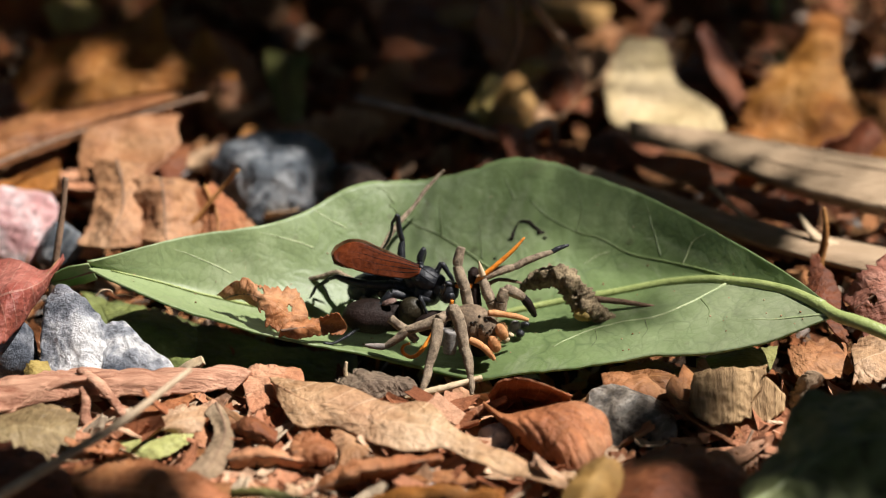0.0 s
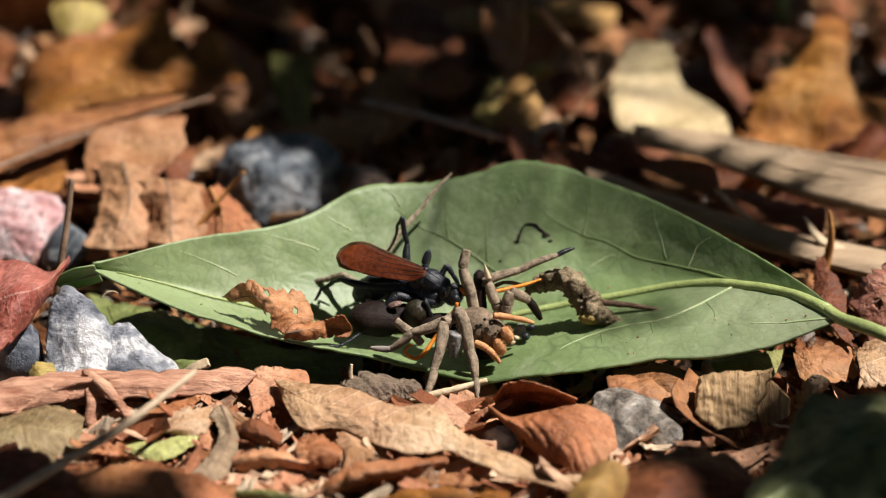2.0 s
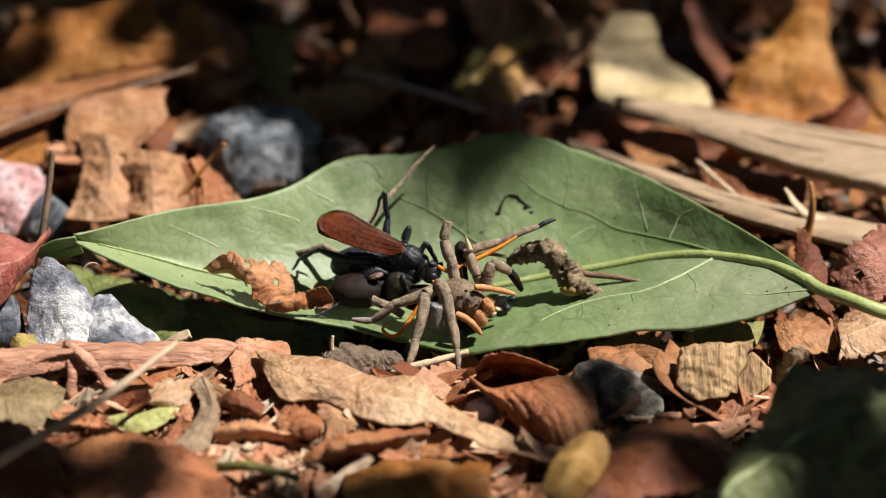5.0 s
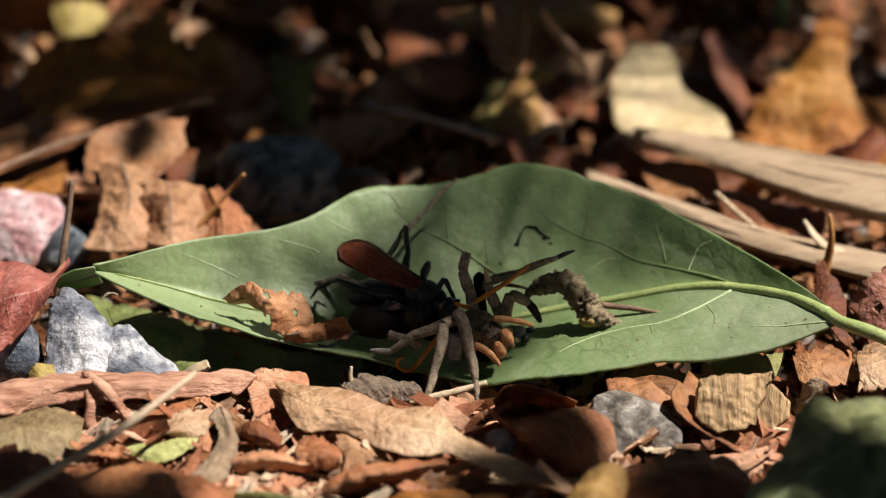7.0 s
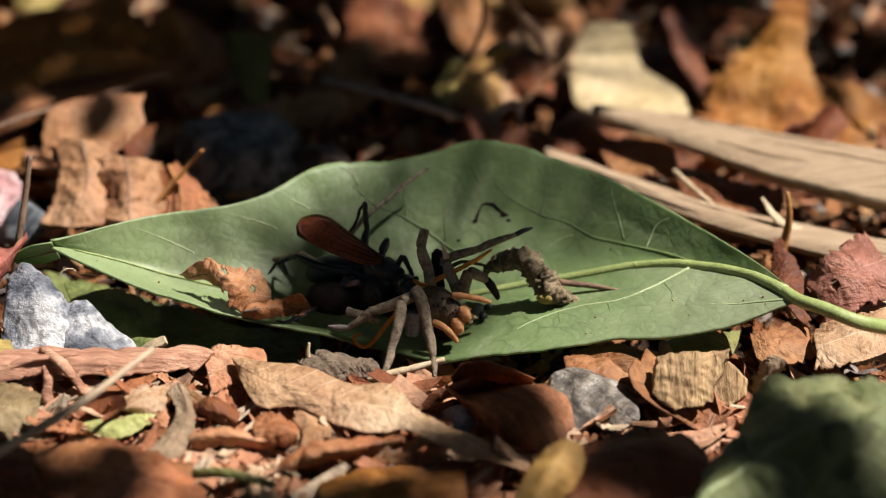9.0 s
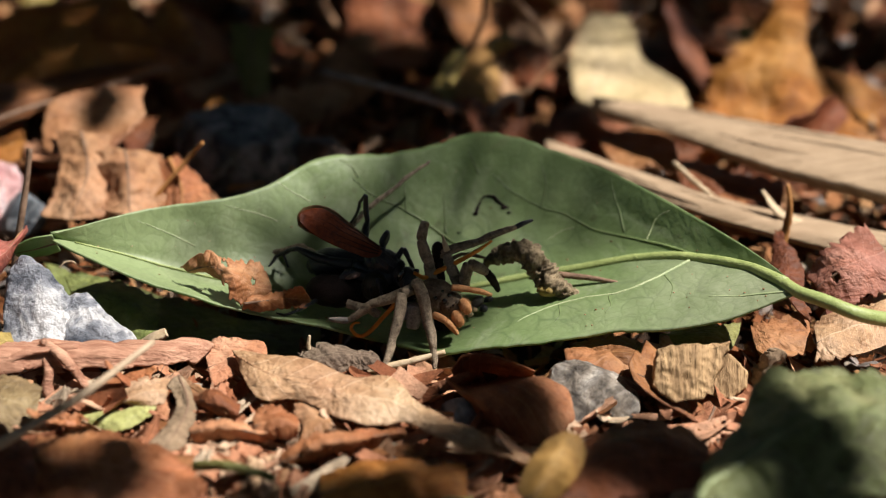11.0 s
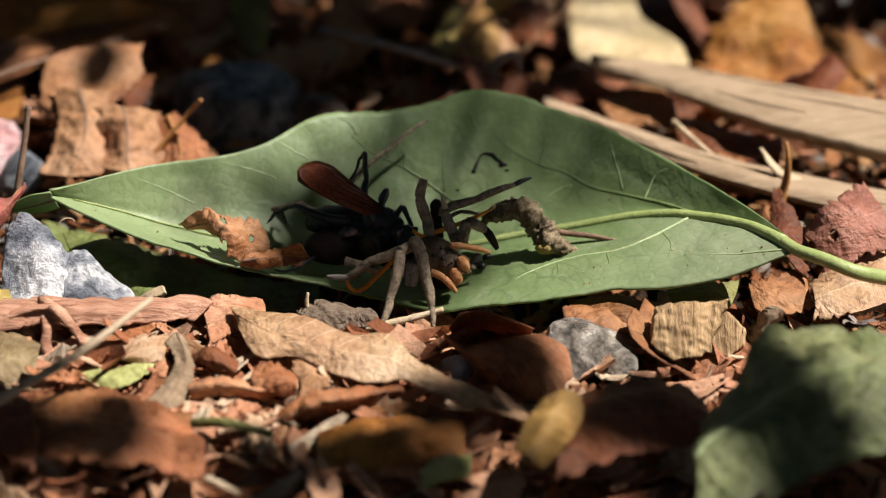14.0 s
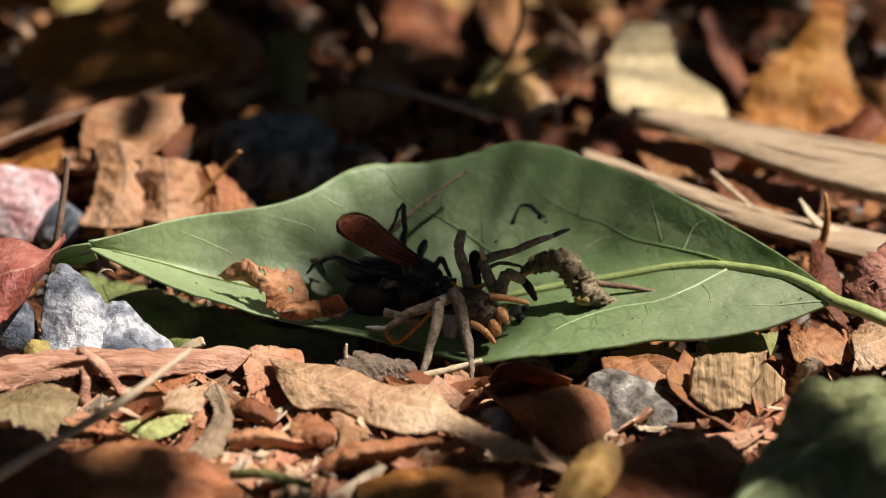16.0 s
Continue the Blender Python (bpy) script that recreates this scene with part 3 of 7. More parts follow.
# folded tip of the green leaf
leaf("leaf_tip", [[(-58.1, -35.1, 17.5), (-61.4, -35.4, 17.0), (-63.9, -35.0, 15.5)], [(-57.7, -33.8, 15.3), (-61.2, -33.4, 14.0), (-64.7, -34.4, 13.5)], [(-57.3, -30.8, 12.2), (-60.3, -30.0, 10.7), (-63.8, -32.1, 11.4)]], GREEN, "curled-under tip of a green leaf", 0.2, ragged=0.05, size=(16, 9), category="leaf", group="")


# ---------------------------------------------------------------- stones
def crag(name, corners, material, label, seed, rough=0.5, soft=0.16, category="stone", group="stones"):
    """An angular stone: the hull of a few corners, its edges worn and its faces rough."""
    bm = bmesh.new()
    for c in corners:
        bm.verts.new(c)
    bmesh.ops.convex_hull(bm, input=bm.verts)
    bmesh.ops.triangulate(bm, faces=bm.faces)
    loose = [v for v in bm.verts if not v.link_faces]
    bmesh.ops.delete(bm, geom=loose, context="VERTS")
    for cuts in (2, 2, 2):
        bmesh.ops.subdivide_edges(bm, edges=bm.edges, cuts=cuts, use_grid_fill=True)
        bmesh.ops.smooth_vert(bm, verts=bm.verts, factor=soft, use_axis_x=True, use_axis_y=True, use_axis_z=True)
        bmesh.ops.triangulate(bm, faces=[f for f in bm.faces if len(f.verts) > 4])
    bm.normal_update()
    off = Vector((seed * 3.1, seed, 0))
    for v in bm.verts:
        v.co += v.normal * rough * (1.6 * noise.fractal(v.co * 0.13 + off, 0.8, 2.2, 3) + 0.7 * (0.3 - abs(noise.noise(v.co * 0.35 + off))) + 0.35 * noise.noise(v.co * 1.1 + off))
    bm.verts.index_update()
    ob = mesh_object(name, [tuple(v.co) for v in bm.verts], [tuple(v.index for v in f.verts) for f in bm.faces], material)
    bm.free()
    return tagged(ob, label, category, group)


crag("quartz_stone", [(-63.1, -36.0, 14.2), (-60.5, -37.0, 13.5), (-55.9, -39.5, 10.2), (-54.2, -41.0, 8.5), (-53.3, -47.0, 4.0), (-58.8, -50.0, 4.1), (-66.4, -47.0, 3.8), (-65.2, -42.0, 7.6), (-64.7, -38.0, 11.8), (-59.0, -42.5, 10.0), (-57.6, -46.5, 6.7), (-50, -38, -6), (-66, -36, -6), (-66, -30, 6)], QUARTZ, "white and grey sparkling stone, sharp-edged, in sunlight", 7, 0.5, 0.10)
crag("quartz_stone", [(-55.2, -40.0, 8.6), (-52.7, -39.5, 9.4), (-50.4, -41.0, 8.5), (-48.3, -43.0, 6.7), (-44.3, -47.0, 4.6), (-44.9, -51.0, 3.7), (-55.1, -50.5, 3.9), (-56.0, -44.0, 6.6), (-50.8, -46.0, 7.1), (-52, -36, -6), (-44, -38, -6)], QUARTZ, "rounded white and grey speckled stone beside a sharper one", 9, 0.5, 0.13)
crag("granite_stone", [(-41.7, 29.2, 4.0), (-39.4, 32.2, 7.0), (-32.6, 33.3, 9.0), (-24.8, 31.9, 9.0), (-19.2, 28.2, 6.0), (-18.5, 22.8, 2.0), (-22.9, 14.0, -1.0), (-35.0, 12.5, -1.0), (-41.2, 22.2, 0.0), (-32.9, 16.9, 9.0), (-24.3, 17.7, 8.0), (-41.1, 49.2, -3.0), (-20.8, 49.2, -3.0)], GRANITE, "mottled blue-grey granite stone among the leaves", 12, 0.5)
crag("pink_stone", [(-82.9, 8.7, 8.0), (-77.0, 10.3, 9.0), (-68.2, 10.5, 8.0), (-67.0, 7.8, 6.0), (-68.6, 0.7, 2.0), (-72.2, -2.3, 0.0), (-82.1, -2.3, 0.0), (-83.2, 1.7, 6.0), (-75.0, -0.2, 7.0), (-80, 30, -4), (-105, 30, -4), (-70, 5, -5)], PINKSTONE, "pink granite stone with a rough broken face", 4, 0.5)
stone("grey_pebble", (-67.0, -0.8, 3.0), (5, 4, 4), (0, -25, 10), GRANITE, "small grey pebble beside the pink stone", 0.05, 0.8, 9)
stone("grey_stone", (-71.8, -41.5, 3.0), (7.5, 6, 7), (0, 20, 0), QUARTZ, "grey speckled stone at the litter's edge", 0.05, 0.8, 15)
crag("warm_stone", [(24.2, -57.9, 6.0), (28.0, -57.4, 7.0), (32.5, -60.2, 6.5), (37.6, -64.4, 4.0), (38.1, -65.5, 1.5), (33.2, -67.4, 0.0), (25.0, -69.2, 0.0), (23.3, -63.6, 3.0), (42, -44, -4), (25, -44, -4)], GREYSTONE, "warm grey stone with a flat worn top", 21, 0.4)
stone("brown_stone", (-14.9, 24.6, 2.0), (6, 5, 4), (0, 0, 0), BROWNSTONE, "small brown stone in deep shade", 0.05, 0.7, 3)
stone("flat_stone", (-5.0, -77.5, -1.0), (8.5, 5, 3.5), (0, -6, 0), QUARTZ, "low pale grey stone half under dry leaves", 0.05, 0.8, 31)
stone("white_pebble", (9.6, -66.3, 2.0), (3.4, 2.8, 2.6), (0, 20, 0), QUARTZ, "small whitish pebble under a tan leaf", 0.08, 0.8, 33)

# ---------------------------------------------------------------- dry leaves behind
leaf("dry_leaf", [[(-80.2, 50.0, 11.0), (-74.5, 56.0, 16.0), (-64.5, 58.0, 16.7), (-57.2, 61.0, 18.6), (-52.7, 63.0, 21.0), (-53.0, 58.0, 16.2), (-48.5, 56.0, 13.9), (-44.6, 58.0, 17.9), (-40.7, 55.0, 14.9), (-37.3, 50.0, 12.9)], [(-78.9, 48.0, 7.6), (-70.4, 50.0, 12.9), (-59.8, 52.0, 15.1), (-51.3, 53.0, 16.9), (-47.1, 52.0, 14.3), (-41.7, 50.0, 14.1), (-37.4, 48.0, 13.1)], [(-77.6, 44.0, 5.7), (-69.1, 46.0, 10.1), (-58.5, 47.0, 13.1), (-47.9, 47.0, 13.6), (-37.8, 46.0, 13.3)]], ORANGE, "large lobed orange-brown dry leaf with pointed lobes", 1.0, 0.06, ragged=0.06, size=(100, 41))
leaf("dry_leaf", [[(-77.7, 43.0, 5.9), (-72.1, 45.0, 10.6), (-65.2, 46.0, 13.4), (-56.2, 46.0, 14.8), (-46.2, 46.0, 14.1)], [(-75.5, 41.0, 7.4), (-69.8, 43.0, 10.6), (-63.0, 44.0, 12.5), (-55.2, 45.0, 13.1), (-46.2, 45.0, 13.4)], [(-72.8, 40.0, 7.6), (-66.6, 42.0, 9.7), (-59.3, 43.0, 10.6), (-50.9, 44.0, 11.5), (-45.6, 44.0, 12.5)]], ORANGE, "turned-up edge of a large orange-brown dry leaf", 0.8, 0.08, ragged=0.1, size=(60, 21))
leaf("dry_leaf", [[(-81.0, 45.0, 2.4), (-70.3, 46.0, 7.1), (-58.5, 47.0, 11.0), (-49.0, 47.0, 12.9), (-40.5, 46.0, 12.4)], [(-82.2, 43.0, 0.5), (-70.1, 43.0, 5.5), (-58.4, 44.0, 8.7), (-50.0, 45.0, 10.6), (-42.1, 45.0, 11.1)], [(-82.8, 40.0, -0.6), (-68.8, 40.0, 4.4), (-58.2, 41.0, 7.1), (-49.8, 42.0, 8.8), (-43.3, 43.0, 9.9)]], BROWN, "shaded brown fold of a large dry leaf", 1.0, 0.08, ragged=0.1, size=(70, 25))
leaf("dry_leaf", [[(-85.3, 30.0, 9.0), (-75.7, 38.0, 9.5), (-61.4, 43.0, 10.0), (-48.0, 48.1, 11.0)], [(-84.1, 20.1, 10.0), (-72.6, 28.4, 10.5), (-58.8, 36.4, 11.0), (-43.4, 44.5, 11.5)], [(-83.9, 16.5, 7.0), (-72.5, 26.1, 7.5), (-58.9, 36.8, 8.0), (-42.9, 46.4, 9.0)]], BROWN, "long curled edge of a brown dry leaf", 1.0, 0.09, ragged=0.2, size=(60, 25))
leaf("dry_leaf", [[(-52.6, 65.3, 6.0), (-49.4, 69.6, 10.0), (-47.4, 73.0, 12.0)], [(-47.0, 62.3, 5.0), (-44.5, 67.4, 8.0), (-43.6, 72.6, 11.0)], [(-39.4, 61.5, 3.0), (-38.6, 67.4, 5.0), (-39.4, 73.5, 7.0)]], BROWN, "pointed lobe of a brown dry leaf", 1.0, 0.1, ragged=0.4)
leaf("dry_leaf", [[(-84.8, 33.0, 5.0), (-76.1, 39.7, 5.8), (-71.6, 48.7, 6.7)], [(-85.9, 43.3, 5.8), (-77.1, 50.6, 7.0), (-69.0, 56.7, 8.8)], [(-87.5, 57.2, 6.2), (-76.7, 57.8, 8.3), (-67.3, 61.8, 10.0)]], RUST, "rust-brown dry leaf fold under another leaf", 1.0)
leaf("dry_leaf", [[(-64.4, 12.0, 9.7), (-64.8, 20.0, 12.0), (-62.7, 25.0, 13.7), (-55.8, 27.0, 14.6), (-46.9, 28.0, 14.6)], [(-60.6, 8.0, 10.4), (-59.5, 15.0, 11.1), (-57.0, 20.0, 11.9), (-52.7, 22.0, 13.2), (-47.3, 24.0, 13.8)], [(-55.8, 4.0, 10.4), (-53.2, 9.0, 9.9), (-50.4, 13.0, 10.4), (-48.3, 16.0, 11.4), (-46.2, 19.0, 12.5)]], SANDY, "smooth arched lobe of a pinkish-tan dry leaf", 0.9, 0.09, ragged=0.1, size=(60, 31))
leaf("dry_leaf", [[(-62.6, 14.0, 13.0), (-60.9, 7.0, 10.0), (-61.6, 1.0, 6.9), (-63.3, -4.0, 4.0)], [(-57.2, 11.0, 13.8), (-55.6, 4.0, 11.3), (-55.9, -2.0, 8.6), (-57.8, -7.0, 5.2)], [(-51.9, 13.0, 11.9), (-51.7, 6.0, 9.9), (-52.1, 0.0, 7.8), (-52.3, -5.0, 4.6)]], PINKISH, "folded pinkish-tan dry leaf standing on edge", 1.6, 0.12, ragged=0.12, size=(60, 35))
leaf("dry_leaf", [[(-55.0, 9.0, 12.2), (-54.3, 3.0, 8.7), (-53.2, -2.0, 5.7), (-52.1, -5.0, 4.1)], [(-49.1, 6.0, 12.8), (-48.2, 0.0, 10.2), (-47.8, -5.0, 7.8), (-47.3, -8.0, 6.2)], [(-43.0, 9.0, 9.5), (-42.5, 3.0, 8.1), (-41.9, -1.0, 6.3), (-41.1, -5.0, 5.5)]], PINKISH, "crumpled tan fold of a dry leaf, worn and creased", 2.2, 0.14, ragged=0.16, size=(60, 41))
leaf("dry_leaf", [[(-44.5, 7.0, 8.9), (-43.0, 1.0, 7.3), (-44.0, -4.0, 4.9)], [(-41.2, 6.0, 10.7), (-39.0, 0.0, 8.4), (-38.8, -4.0, 5.8)], [(-40.5, 8.0, 10.4), (-35.3, 3.0, 8.5), (-33.0, -1.0, 6.1)]], COPPER, "orange-brown dry leaf with a raised rib", 0.8, 0.1, ragged=0.2, size=(50, 25), rib=(0.4, 0.3, SPLINT))
leaf("dry_leaf", [[(-45.5, 20.1, 4.5), (-44.4, 10.1, 3.9), (-45.2, -1.1, 3.5)], [(-41.0, 13.8, 5.4), (-38.6, 6.8, 4.5), (-38.3, 0.7, 3.7)], [(-39.1, 16.2, 4.2), (-34.7, 8.3, 3.7), (-30.9, 2.5, 3.3)]], PINKISH, "small tan dry leaf torn at the edge", 0.8)
leaf("dry_leaf", [[(-54.7, 23.2, 5.8), (-50.2, 30.6, 6.2), (-45.3, 31.7, 6.2)], [(-52.5, 19.0, 6.2), (-49.2, 22.6, 6.7), (-45.5, 29.4, 6.2)], [(-50.8, 16.1, 5.4), (-48.3, 16.8, 5.6), (-46.1, 22.5, 5.6)]], RUST, "small reddish-brown dry leaf leaning on another", 0.5)
leaf("dry_leaf", [[(-80.2, 18.0, 3.3), (-76.0, 27.6, 4.2), (-70.0, 30.6, 5.0)], [(-80.4, 20.7, 4.2), (-75.4, 22.4, 4.5), (-68.8, 23.7, 5.0)], [(-79.8, 14.3, 2.9), (-74.8, 15.7, 3.3), (-68.6, 19.8, 3.5)]], ORANGE, "small orange-brown dry leaf in the shade", 0.8)
leaf("dry_leaf", [[(-33.3, 63.0, 11.2), (-32.5, 54.5, 7.5), (-29.6, 46.4, 3.7)], [(-28.9, 60.7, 11.7), (-28.7, 53.6, 7.9), (-27.9, 44.2, 4.2)], [(-24.1, 61.8, 11.2), (-25.0, 54.5, 7.5), (-25.4, 47.6, 3.7)]], OLIVE, "narrow yellowish dry leaf standing in the shade", 0.8)
leaf("dry_leaf", [[(-77.6, 85.6, 11.2), (-76.8, 81.9, 9.2), (-74.3, 77.7, 7.5)], [(-72.5, 84.9, 12.1), (-72.2, 80.1, 10.0), (-72.5, 77.2, 8.3)], [(-67.0, 85.6, 11.2), (-65.8, 83.3, 9.2), (-68.4, 80.3, 7.5)]], YELLOW, "yellow dry leaf behind the brown leaves", 0.6)
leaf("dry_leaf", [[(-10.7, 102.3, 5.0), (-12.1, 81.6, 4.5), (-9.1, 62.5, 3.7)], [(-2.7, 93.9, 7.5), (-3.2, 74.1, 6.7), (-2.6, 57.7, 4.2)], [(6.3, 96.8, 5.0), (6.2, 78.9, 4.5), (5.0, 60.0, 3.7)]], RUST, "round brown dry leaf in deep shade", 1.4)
leaf("dry_leaf", [[(9.9, 44.2, 4.2), (10.5, 51.4, 5.4), (12.5, 58.3, 7.5)], [(13.8, 42.3, 4.5), (14.5, 50.2, 6.0), (14.8, 59.2, 7.9)], [(17.5, 42.9, 4.2), (18.6, 51.0, 5.0), (17.0, 57.0, 7.5)]], GOLD, "orange-yellow dry leaf standing on its edge", 0.8)
leaf("dry_leaf", [[(4.9, 50.5, 3.5), (7.1, 58.3, 4.5), (10.4, 65.7, 5.8)], [(7.0, 47.2, 3.9), (9.2, 53.5, 5.0), (12.5, 60.2, 6.0)], [(9.1, 44.8, 3.3), (11.3, 50.2, 4.2), (14.1, 57.3, 5.0)]], YELLOW, "small yellow dry leaf in the shade", 0.6)
leaf("dry_leaf", [[(15.3, 64.8, 6.0), (16.9, 65.6, 8.0), (20.0, 66.1, 8.0)], [(16.0, 61.4, 6.0), (18.1, 61.5, 8.0), (20.7, 63.0, 8.0)], [(17.4, 61.0, 5.0), (19.2, 61.7, 6.0), (21.0, 61.6, 7.0)]], YELLOW, "small curled yellow dry leaf behind the green leaf", 0.5, 0.2)
leaf("dry_leaf", [[(-0.4, 91.8, 6.0), (13.1, 96.9, 8.0), (26.7, 98.3, 8.0), (34.5, 94.5, 6.0)], [(0.7, 85.2, 6.5), (12.9, 87.5, 8.5), (25.2, 88.9, 8.5), (33.6, 87.9, 6.5)], [(2.9, 83.1, 5.0), (12.9, 85.0, 6.0), (24.1, 86.3, 6.0), (31.9, 85.8, 5.0)]], GOLD, "broad yellow-brown dry leaf in deep shade", 1.0)
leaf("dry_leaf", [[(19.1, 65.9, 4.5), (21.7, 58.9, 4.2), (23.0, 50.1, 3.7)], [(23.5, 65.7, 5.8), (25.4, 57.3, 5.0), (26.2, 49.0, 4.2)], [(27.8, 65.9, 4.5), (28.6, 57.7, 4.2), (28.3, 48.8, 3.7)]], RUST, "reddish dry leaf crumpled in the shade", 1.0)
leaf("dry_leaf", [[(31.5, 55.6, 5.8), (32.2, 62.5, 7.9), (35.5, 69.2, 10.4), (39.8, 68.8, 10.8)], [(34.4, 42.9, 4.2), (37.1, 54.7, 6.2), (39.5, 61.6, 8.3), (43.0, 67.3, 10.8)], [(54.5, 42.3, 3.7), (51.8, 50.2, 5.4), (45.6, 55.7, 7.5), (44.1, 63.1, 10.0)]], CREAM, "pale cream dry leaf propped up in the sun", 0.3, ragged=0.05, size=(50, 29), rib=(0.4, 0.1, STRAW))
leaf("dry_leaf", [[(53.4, 42.9, 4.2), (59.6, 55.5, 7.0), (68.7, 64.3, 11.2), (71.3, 71.0, 14.7)], [(66.3, 32.5, 3.5), (68.4, 46.3, 6.7), (72.0, 59.2, 11.2), (74.7, 72.8, 15.1)], [(88.7, 27.8, 3.5), (82.7, 40.9, 5.8), (77.0, 54.2, 10.0), (77.9, 70.8, 14.2)]], ORANGE, "large orange-brown dry leaf with a narrow upright tip", 2.2, 0.09, ragged=0.2, size=(44, 25), rib=(0.5, 0.2, SPLINT))
leaf("dry_leaf", [[(44.2, 65.9, 4.5), (53.1, 70.4, 5.4), (61.9, 70.9, 5.8)], [(44.9, 58.9, 4.2), (52.6, 62.3, 5.0), (62.5, 64.4, 5.8)], [(48.8, 52.1, 3.3), (54.3, 54.6, 3.9), (61.0, 58.3, 4.5)]], RUST, "reddish-brown dry leaf behind the cream leaf", 1.0)
leaf("dry_leaf", [[(6.8, 25.8, 4.5), (12.0, 30.2, 5.8), (22.4, 31.9, 6.7), (30.6, 26.7, 5.8)], [(7.8, 24.8, 4.2), (15.1, 28.3, 5.0), (23.4, 28.6, 5.8), (31.5, 24.7, 4.5)], [(8.9, 24.4, 3.5), (16.1, 24.0, 3.7), (24.3, 24.0, 3.7), (32.4, 19.8, 3.5)]], RUST, "brown curled dry leaf behind the green leaf", 1.0)
leaf("dry_leaf", [[(26.7, 34.6, 4.2), (33.2, 40.5, 5.4), (41.6, 38.9, 5.0)], [(28.6, 29.3, 4.5), (35.0, 33.4, 5.4), (43.3, 31.8, 5.0)], [(30.6, 26.7, 3.5), (36.9, 28.2, 3.9), (44.0, 26.3, 3.7)]], RUST, "reddish curled dry leaf beside the split wood", 1.0)
leaf("dry_leaf", [[(35.8, 28.2, 3.9), (43.3, 32.2, 5.4), (49.4, 30.6, 5.0)], [(37.5, 20.7, 4.2), (43.9, 24.4, 5.2), (49.9, 22.4, 4.5)], [(40.4, 15.7, 3.3), (45.5, 17.2, 3.7), (50.4, 13.1, 3.5)]], BROWN, "dark brown dry leaf under the split wood", 1.0)
leaf("dry_leaf", [[(49.9, 21.3, 3.9), (59.7, 16.2, 4.2), (68.7, 14.0, 4.2)], [(49.4, 14.0, 4.2), (59.2, 10.0, 4.5), (68.1, 7.1, 4.3)], [(50.1, 9.1, 3.3), (58.8, 4.3, 3.5), (66.5, 1.1, 3.5)]], RUST, "dark reddish leaf between two pieces of wood", 1.2)
leaf("dry_leaf", [[(51.5, 1.4, 3.9), (55.9, 6.2, 4.8), (60.8, 4.6, 4.5)], [(53.0, -5.6, 4.2), (56.2, -2.5, 4.8), (61.1, -3.7, 4.3)], [(54.7, -10.2, 3.3), (57.7, -8.8, 3.7), (62.7, -8.5, 3.5)]], BROWN, "crumpled dark brown leaf scrap beside the green leaf", 1.6)


def build_plank(name, curves, thick, label, seed):
    """A split piece of wood: flat, fibrous, with torn ends and loose slivers along it."""
    v, f, uv, g, nor = blade_mesh(sheet(curves, 70, 15), thick, 0.16, 0.3, 0.10, seed)
    ob = mesh_object(name, v, f, WOOD, uvs=uv)
    rnd = random.Random(seed)
    up = 1 if nor[30, 7][2] > 0 else -1
    for _ in range(5):
        j, i0 = rnd.randrange(1, 14), rnd.randrange(0, 48)
        pts = [g[i, j] + up * nor[i, j] * (thick / 2 + 0.05 + 0.3 * rnd.random()) for i in range(i0, i0 + 20, 4)]
        part_tube("sliver", pts, [0.06, 0.16, 0.2, 0.16, 0.06], WOOD, ob, "", 14, 6, 0.2, 0.5)
    return tagged(ob, label, "wood", "split wood")


build_plank("split_wood", [[(34.9, 33.8, 9.0), (48.1, 28.5, 10.0), (62.8, 20.4, 11.0), (87.6, 7.3, 13.0), (100.4, -0.7, 14.5)], [(35.8, 30.4, 9.5), (50.6, 20.7, 10.5), (64.1, 11.7, 11.0), (86.7, -1.2, 12.5), (99.4, -8.5, 13.5)], [(36.9, 30.6, 8.5), (52.4, 16.5, 9.3), (66.5, 4.1, 9.8), (85.8, -9.0, 11.0), (98.4, -16.6, 12.0)]], 2.4, "pale split piece of wood lying on the litter", 3)
build_plank("split_wood", [[(25.8, 23.1, 6.0), (41.9, 9.5, 6.5), (59.0, -3.3, 7.0), (85.6, -13.2, 6.0), (98.6, -18.4, 5.5)], [(25.7, 19.8, 6.5), (41.7, 5.4, 7.0), (58.6, -8.0, 7.5), (84.7, -20.0, 7.0), (97.5, -25.5, 6.5)], [(26.2, 19.5, 5.5), (41.6, 3.9, 6.0), (58.5, -10.3, 6.5), (84.5, -22.5, 5.5), (97.2, -28.6, 5.0)]], 1.6, "thin pale strip of wood behind the green leaf", 8)
stick("wood_splinter", [(62.5, -6.7, 12.0), (65.3, -9.4, 9.0), (70.2, -10.9, 7.0), (78.6, -15.4, 5.0)], [0.3, 1.1, 1.3, 0.8], STRAW, "pale straw-coloured wood splinter", "splinter", "splinters", flat=0.5)
stick("curled_tendril", [(64.6, -15.6, 4.0), (66.0, -14.8, 8.0), (66.5, -14.9, 13.0), (66.0, -14.2, 17.0)], [1.2, 0.8, 0.55, 0.3], SPLINT, "curled orange-brown leaf stalk standing up", "stalk", "stalks")
stick("thin_stalk", [(48.2, 7.5, 10.0), (51.4, 2.4, 9.0), (55.7, -2.0, 7.0)], [0.4, 0.5, 0.4], STRAW, "thin pale stalk across the litter", "stalk", "stalks")
stick("twig", [(-15.1, 40.1, 12.0), (-2.5, 37.0, 10.0), (10.0, 32.8, 8.0), (15.2, 33.3, 6.0)], [0.5, 0.7, 0.8, 0.6], GREYTWIG, "thin grey twig in the shade")
stick("twig", [(17.2, 43.3, 30.0), (21.3, 52.8, 20.0), (25.4, 60.0, 12.0), (28.2, 60.2, 6.0)], [0.9, 0.9, 0.8, 0.5], TWIG, "brown twig leaning among dry leaves")
